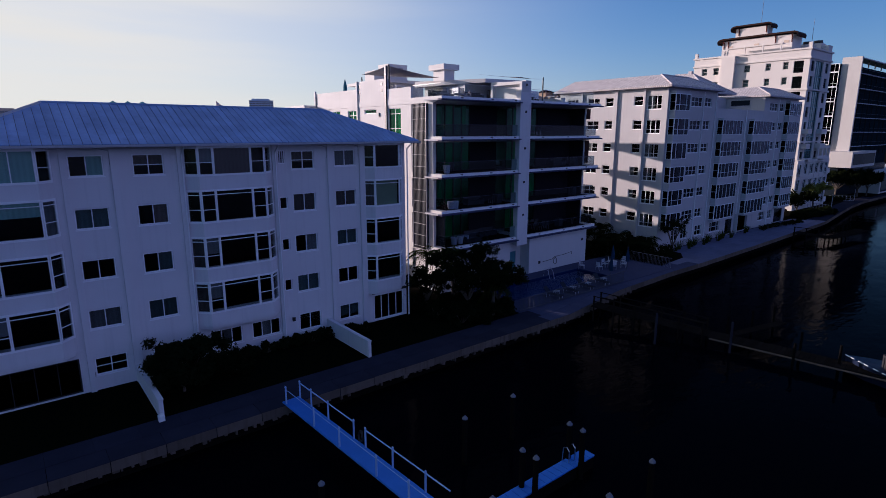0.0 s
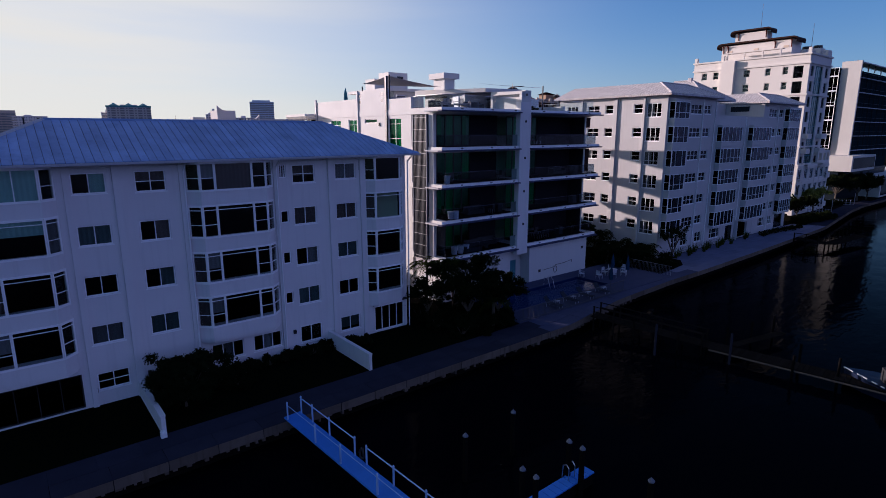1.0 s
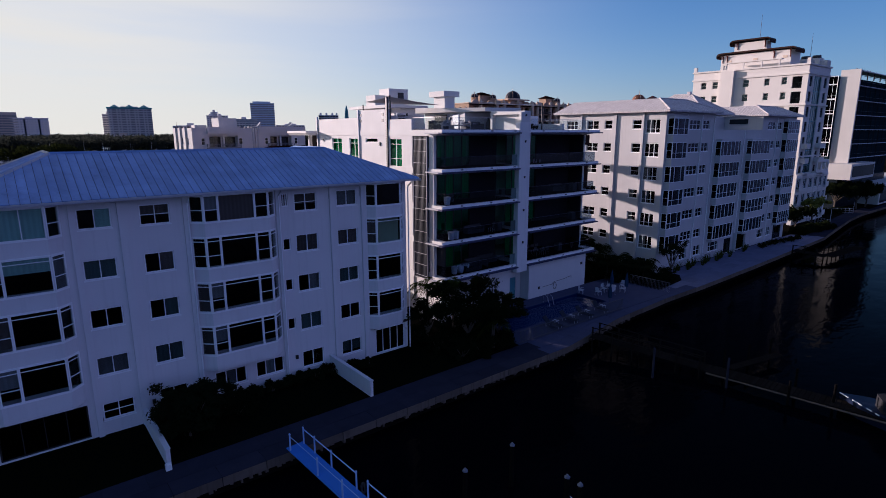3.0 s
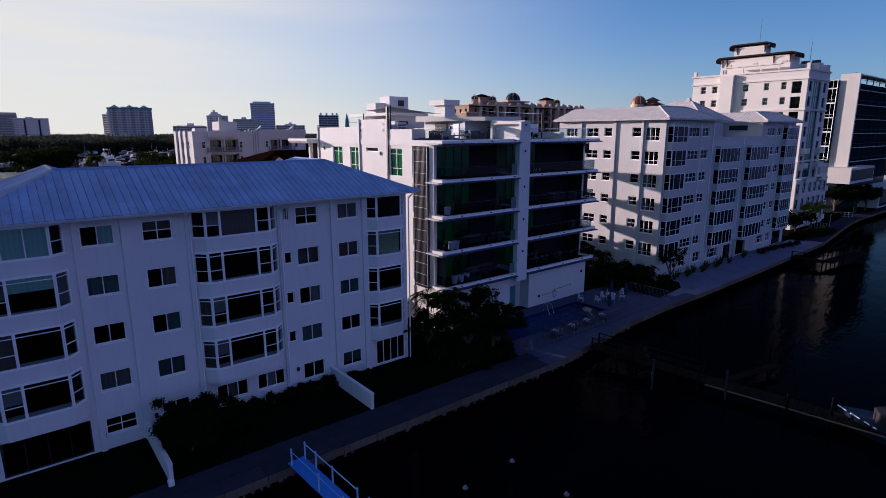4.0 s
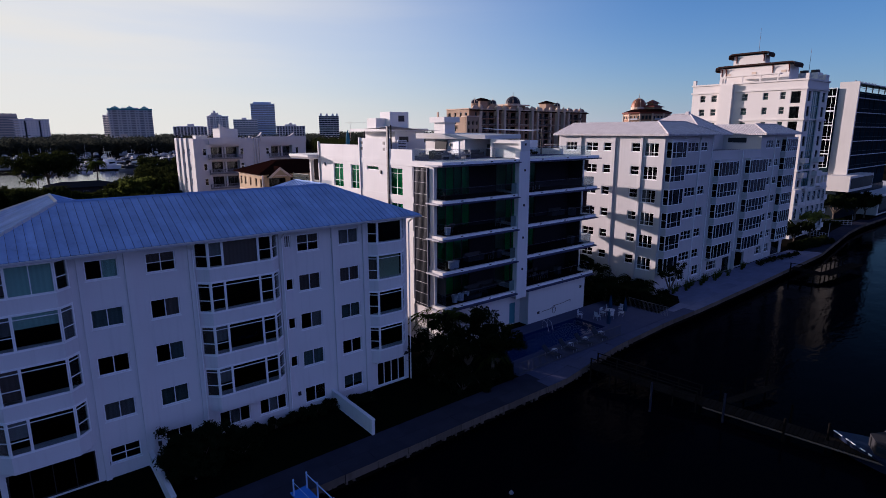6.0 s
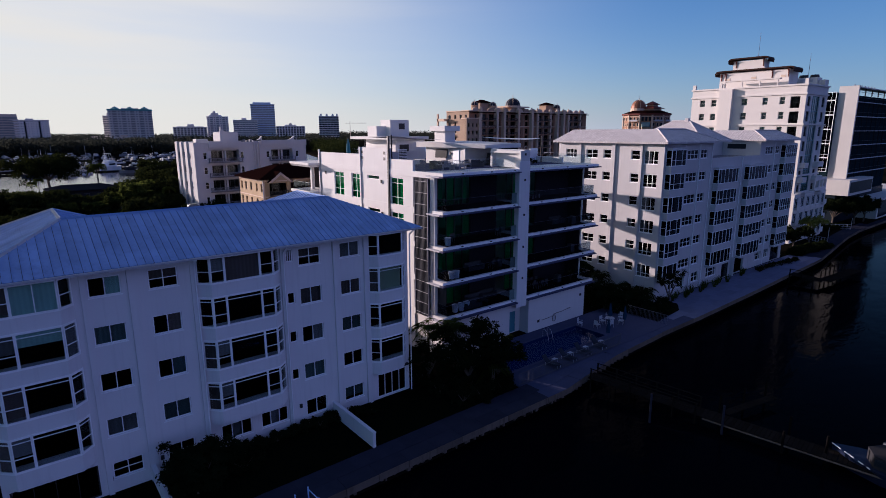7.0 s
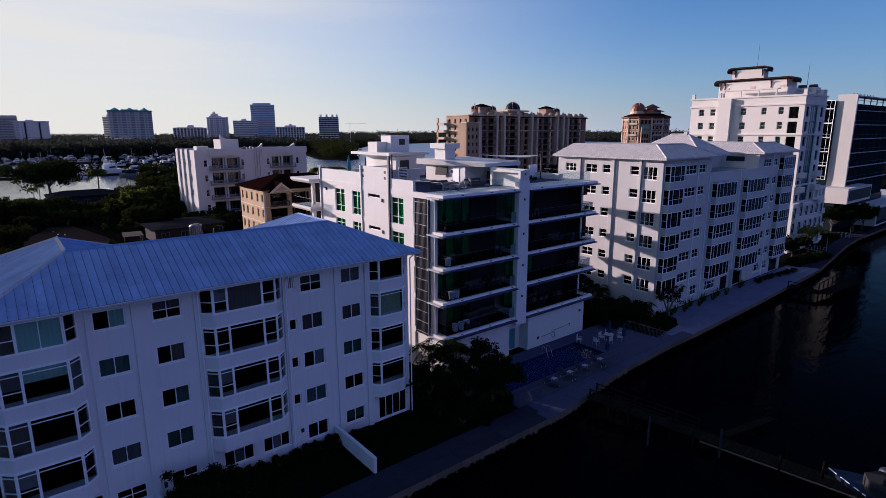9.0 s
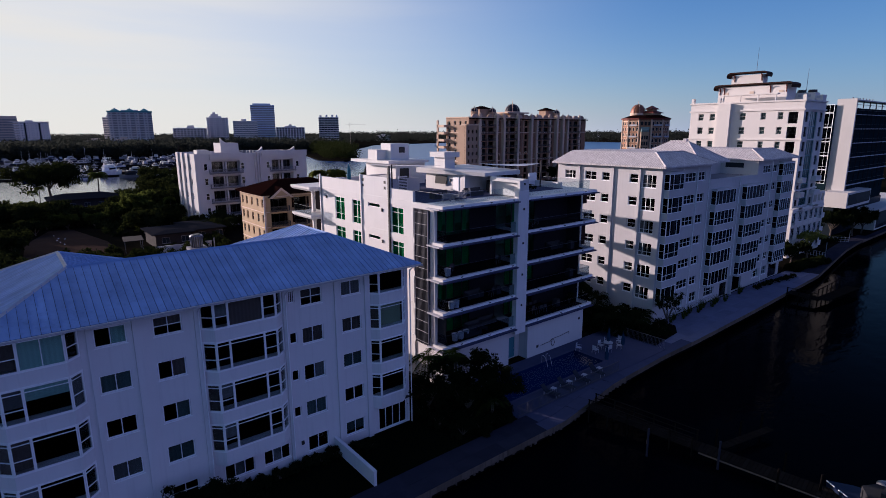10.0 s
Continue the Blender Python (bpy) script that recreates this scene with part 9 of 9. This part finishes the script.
part("whip_aerial", tube(bmesh.new(), (0.5, -0.9, 1.8), (0.2, -1.0, 6.4), 0.02, 0.012, 5), CAP_GREY, mb)
tender = thing("dinghy", "grey inflatable dinghy with a pale bow lying beyond the dock", "boat", pose(46.4, 5.6, WATER_Z + 0.9, 0, 0, 97), "dock boats")
bm = bmesh.new()
pts = [(-1.6, -0.72, 0.3), (0.6, -0.72, 0.34), (1.6, -0.42, 0.46), (2.0, 0.0, 0.55), (1.6, 0.42, 0.46), (0.6, 0.72, 0.34), (-1.6, 0.72, 0.3)]
for p, q in zip(pts, pts[1:]):
    tube(bm, p, q, 0.24, 0.24, 9)
part("tube", bm, GREY_HULL, tender)
part("floor", prism(bmesh.new(), [(-1.55, -0.6), (0.7, -0.6), (1.7, 0.0), (0.7, 0.6), (-1.55, 0.6)], -0.1, 0.2), CANVAS, tender)
part("transom", box(bmesh.new(), -1.65, -1.55, -0.6, 0.6, 0.0, 0.5), CANVAS, tender)

# ---- pool furniture ----
chair = thing("pool_chair", "pale metal pool chair on the terrace", "chair", pose(52.2, 35.4, 0.05), "pool chairs")
for dx in (-0.25, 0.25):
    for dy in (-0.25, 0.25):
        part("leg", tube(bmesh.new(), (dx, dy, 0), (dx, dy, 0.42 if dy < 0 else 0.95), 0.02, sides=6), CHAIR_PAINT, chair)
part("seat", box(bmesh.new(), -0.27, 0.27, -0.27, 0.27, 0.42, 0.46), CHAIR_PAINT, chair)
part("backrest", box(bmesh.new(), -0.25, 0.25, 0.24, 0.27, 0.55, 0.95), CHAIR_PAINT, chair)
for dx in (-0.25, 0.25):
    part("armrest", box(bmesh.new(), dx - 0.03, dx + 0.03, -0.25, 0.25, 0.64, 0.67), CHAIR_PAINT, chair)
for x, y, a in ((53.6, 35.6, 30), (52.0, 34.2, 170), (53.8, 34.0, 200), (50.6, 35.0, 90), (49.6, 36.6, 20), (55.0, 34.8, -80)):
    copy_thing(chair, pose(x, y, 0.05, 0, 0, a))
table = thing("pool_table_round", "round white table on the pool terrace", "table", pose(52.9, 34.9, 0.05))
part("tabletop", tube(bmesh.new(), (0, 0, 0.70), (0, 0, 0.74), 0.55, sides=16), CHAIR_PAINT, table)
part("pedestal", tube(bmesh.new(), (0, 0, 0), (0, 0, 0.7), 0.06, 0.04), POOL_WHITE, table)
for x, y in ((52.9, 34.9), (48.2, 31.9), (53.2, 33.2)):
    um = thing("closed_umbrella", "closed blue sun umbrella by the pool", "umbrella", pose(x, y, 0.05), "pool umbrellas")
    part("pole", tube(bmesh.new(), (0, 0, 0.75 if x == 52.9 else 0), (0, 0, 2.5), 0.025, sides=6), POOL_WHITE, um)
    bm = bmesh.new()
    tube(bm, (0, 0, 0.95), (0, 0, 1.5), 0.2, 0.22, 9)
    tube(bm, (0, 0, 1.5), (0, 0, 2.55), 0.22, 0.03, 9)
    part("canopy", bm, BLUE_CANVAS, um)
lounge = thing("sun_lounger", "dark mesh sun lounger beside the pool", "lounger", pose(41.0, 31.5, 0.05, 0, 0, 8), "sun loungers")
for dx in (-0.28, 0.28):
    for dy in (-0.8, 0.5):
        part("leg", tube(bmesh.new(), (dx, dy, 0), (dx, dy, 0.32), 0.03, sides=6), CHAIR_PAINT, lounge)
part("bed", box(bmesh.new(), -0.32, 0.32, -0.95, 0.4, 0.32, 0.36), LOUNGER, lounge)
part("backrest", box(bmesh.new(), -0.32, 0.32, 0, 0.75, -0.02, 0.02), LOUNGER, lounge, "", pose(0, 0.4, 0.34, 48))
for x, a in ((38.6, 12), (43.4, 4), (46.0, -6)):
    copy_thing(lounge, pose(x, 31.5, 0.05, 0, 0, a))
for x, a in ((38.6, 12), (43.4, 4), (46.0, -6), (41.0, 8)):
    side = thing("side_table", "small white metal side table by a sun lounger", "table", pose(x + 0.75, 31.7, 0.05, 0, 0, a), "side tables")
    part("tabletop", box(bmesh.new(), -0.24, 0.24, -0.24, 0.24, 0.42, 0.46), CHAIR_PAINT, side)
    for dx in (-0.2, 0.2):
        for dy in (-0.2, 0.2):
            part("leg", tube(bmesh.new(), (dx, dy, 0), (dx, dy, 0.42), 0.018, sides=5), CHAIR_PAINT, side)
# grey seats round a low table on the roof terrace
seat = thing("terrace_armchair", "grey slatted armchair on the roof terrace", "chair", pose(34.0, 41.6, 18.22, 0, 0, 150), "terrace armchairs")
for dx in (-0.36, 0.36):
    part("side_frame", box(bmesh.new(), dx - 0.03, dx + 0.03, -0.36, 0.36, 0.0, 0.06), CAR_PORT, seat)
    part("armrest", box(bmesh.new(), dx - 0.05, dx + 0.05, -0.38, 0.38, 0.58, 0.63), CAR_PORT, seat)
    for dy in (-0.33, 0.33):
        part("leg", box(bmesh.new(), dx - 0.03, dx + 0.03, dy - 0.03, dy + 0.03, 0.06, 0.58), CAR_PORT, seat)
part("cushion", box(bmesh.new(), -0.32, 0.32, -0.34, 0.3, 0.3, 0.44), CAR_PORT, seat)
for i in range(5):
    part("back_slat", box(bmesh.new(), -0.32, 0.32, 0.3, 0.34, 0.46 + 0.09 * i, 0.52 + 0.09 * i), CAR_PORT, seat)
for x, y, a in ((35.4, 41.3, 185), (34.6, 43.9, 20), (38.2, 43.4, 250)):
    copy_thing(seat, pose(x, y, 18.22, 0, 0, a))
low = thing("low_table", "low grey table on the roof terrace", "table", pose(36.4, 42.7, 18.22))
part("tabletop", box(bmesh.new(), -0.9, 0.9, -0.4, 0.4, 0.36, 0.42), CAR_PORT, low)
for dx in (-0.8, 0.8):
    part("leg", box(bmesh.new(), dx - 0.04, dx + 0.04, -0.36, 0.36, 0.0, 0.36), CAR_PORT, low)
fence = thing("pool_fence", "thin metal pool fence along the terrace", "fence")
for i in range(96):
    x = 33.2 + i * 0.16
    me = shared(("picket",), lambda q: box(q, -0.01, 0.01, 30.5, 30.52, 0.05, 1.2), POOL_WHITE)
    place("picket", me, fence, "", Matrix.Translation((x, 0, 0)))
for z in (0.15, 1.15):
    part("rail", box(bmesh.new(), 33.1, 48.6, 30.48, 30.54, z, z + 0.04), POOL_WHITE, fence)
hr = thing("pool_handrail", "curved steel handrail at the pool steps", "handrail")
for x in (43.8, 44.5):
    bm = bmesh.new()
    pts = [(x, 37.1, 0.05), (x, 37.1, 0.85), (x, 36.9, 0.98), (x, 36.5, 0.7), (x, 36.2, -0.2)]
    for a, b in zip(pts, pts[1:]):
        tube(bm, a, b, 0.024, sides=6)
    part("rail", bm, STEEL, hr)
gate = thing("garden_fence", "low metal fence at the end of the pool terrace", "fence")
for i in range(30):
    place("picket", shared(("picket2",), lambda q: box(q, -0.01, 0.01, -0.01, 0.01, 0.05, 1.15), STEEL), gate, "", Matrix.Translation((57.8, 30.6 + i * 0.17, 0)))
part("rail", box(bmesh.new(), 57.77, 57.83, 30.5, 35.7, 1.12, 1.16), STEEL, gate)

# balcony furniture of the modern block
sofa = thing("outdoor_sofa", "pale outdoor sofa on a balcony", "sofa", pose(37.4, 41.2, TOPS[0]), "balcony sofas")
part("base", box(bmesh.new(), -1.1, 1.1, -0.4, 0.4, 0.02, 0.4), FABRIC, sofa)
part("backrest", box(bmesh.new(), -1.1, 1.1, 0.2, 0.4, 0.4, 0.8), FABRIC, sofa)
for dx in (-1.1, 0.9):
    part("arm", box(bmesh.new(), dx, dx + 0.2, -0.4, 0.2, 0.4, 0.6), FABRIC, sofa)
for x, y, f in ((37.2, 41.0, 1), (35.9, 39.9, 0), (50.6, 41.5, 2), (39.6, 41.5, 0), (39.4, 43.6, 4), (35.0, 43.8, 4)):
    copy_thing(sofa, pose(x, y, TOPS[f] + (0.05 if f == 4 else 0)))
pot = thing("white_planter", "round white planter on a balcony", "planter", pose(33.6, 39.8, TOPS[0]), "balcony planters")
part("tub", tube(bmesh.new(), (0, 0, 0), (0, 0, 0.75), 0.26, 0.34, 12), TRIM, pot)
for x, y, f in ((34.4, 39.8, 0), (35.2, 39.9, 0), (33.0, 39.6, 1), (33.6, 39.6, 1), (32.6, 39.7, 2)):
    copy_thing(pot, pose(x, y, TOPS[f]))
stool = thing("dining_chair", "pale dining chair on a balcony", "chair", pose(46.0, 40.2, TOPS[0]), "balcony chairs")
for dx in (-0.2, 0.2):
    for dy in (-0.2, 0.2):
        part("leg", tube(bmesh.new(), (dx, dy, 0), (dx, dy, 0.44), 0.018, sides=6), STEEL, stool)
part("seat", box(bmesh.new(), -0.24, 0.24, -0.24, 0.24, 0.44, 0.5), FABRIC, stool)
part("backrest", box(bmesh.new(), -0.24, 0.24, 0.2, 0.25, 0.5, 0.95), FABRIC, stool)
for i in range(1, 6):
    copy_thing(stool, pose(46.0 + 0.75 * (i % 3) + 0.1 * (i // 3), 40.2 + 1.25 * (i // 3), TOPS[0], 0, 0, 0 if i // 3 else 180))
for x, y, f, a in ((38.9, 40.2, 1, 200), (33.8, 40.6, 2, 160), (39.8, 40.2, 2, 250), (45.2, 40.6, 3, 30), (46.4, 40.8, 3, 120)):
    copy_thing(stool, pose(x, y, TOPS[f], 0, 0, a))
meal = thing("dining_table", "long dark dining table on a balcony", "table", pose(46.8, 40.85, TOPS[0]))
part("tabletop", box(bmesh.new(), -1.2, 1.2, -0.36, 0.36, 0.70, 0.75), WOOD, meal)
for dx in (-1.05, 1.05):
    for dy in (-0.28, 0.28):
        part("leg", tube(bmesh.new(), (dx, dy, 0), (dx, dy, 0.70), 0.03, sides=6), BLACK, meal)
low_table = thing("coffee_table", "low pale coffee table on a balcony", "table", pose(37.6, 40.1, TOPS[0]))
part("tabletop", box(bmesh.new(), -0.6, 0.6, -0.3, 0.3, 0.34, 0.40), FABRIC, low_table)
for dx in (-0.52, 0.52):
    part("leg", box(bmesh.new(), dx - 0.03, dx + 0.03, -0.28, 0.28, 0, 0.34), FABRIC, low_table)
bin_ = thing("box_planter", "square pale planter box at a balcony corner", "planter", pose(51.9, 40.2, TOPS[1] + 0.0), "balcony box planters")
part("tub", prism(bmesh.new(), [(-0.32, -0.32), (0.32, -0.32), (0.32, 0.32), (-0.32, 0.32)], 0, 0.9, [0.9] * 4), FABRIC, bin_)
part("soil", box(bmesh.new(), -0.28, 0.28, -0.28, 0.28, 0.905, 0.92), BLACK, bin_)
for x, y, f in ((51.9, 40.2, 2), (40.0, 40.4, 1), (50.2, 40.6, 0)):
    copy_thing(bin_, pose(x, y, TOPS[f]))
shrub("potted leafy plant at the balcony corner", 0.55, 2.0, 305, m=pose(52.3, 40.3, TOPS[0]), per=60, clumps=10)
part("curtain_panel", box(bmesh.new(), 32.06, 32.12, 39.4, 40.6, TOPS[0] + 0.05, TOPS[0] + 2.9), FABRIC, modern, "pale fabric screen at the corner")
for i, (x, y) in enumerate(((47.2, 44.6), (48.6, 43.6))):
    shrub("potted green plant on the roof terrace", 0.5, 1.2, 300 + i, m=pose(x, y, 18.2), per=60, clumps=8)
grill = thing("grill", "black barbecue grill on the roof terrace", "grill", pose(43.4, 45.0, 18.22))
part("cabinet", box(bmesh.new(), -0.6, 0.6, -0.3, 0.3, 0, 0.85), BLACK, grill)
part("hood", prism(bmesh.new(), [(-0.5, -0.3), (0.5, -0.3), (0.5, 0.3), (-0.5, 0.3)], 0.86, 1.25, [1.05, 1.05, 1.3, 1.3]), BLACK, grill)
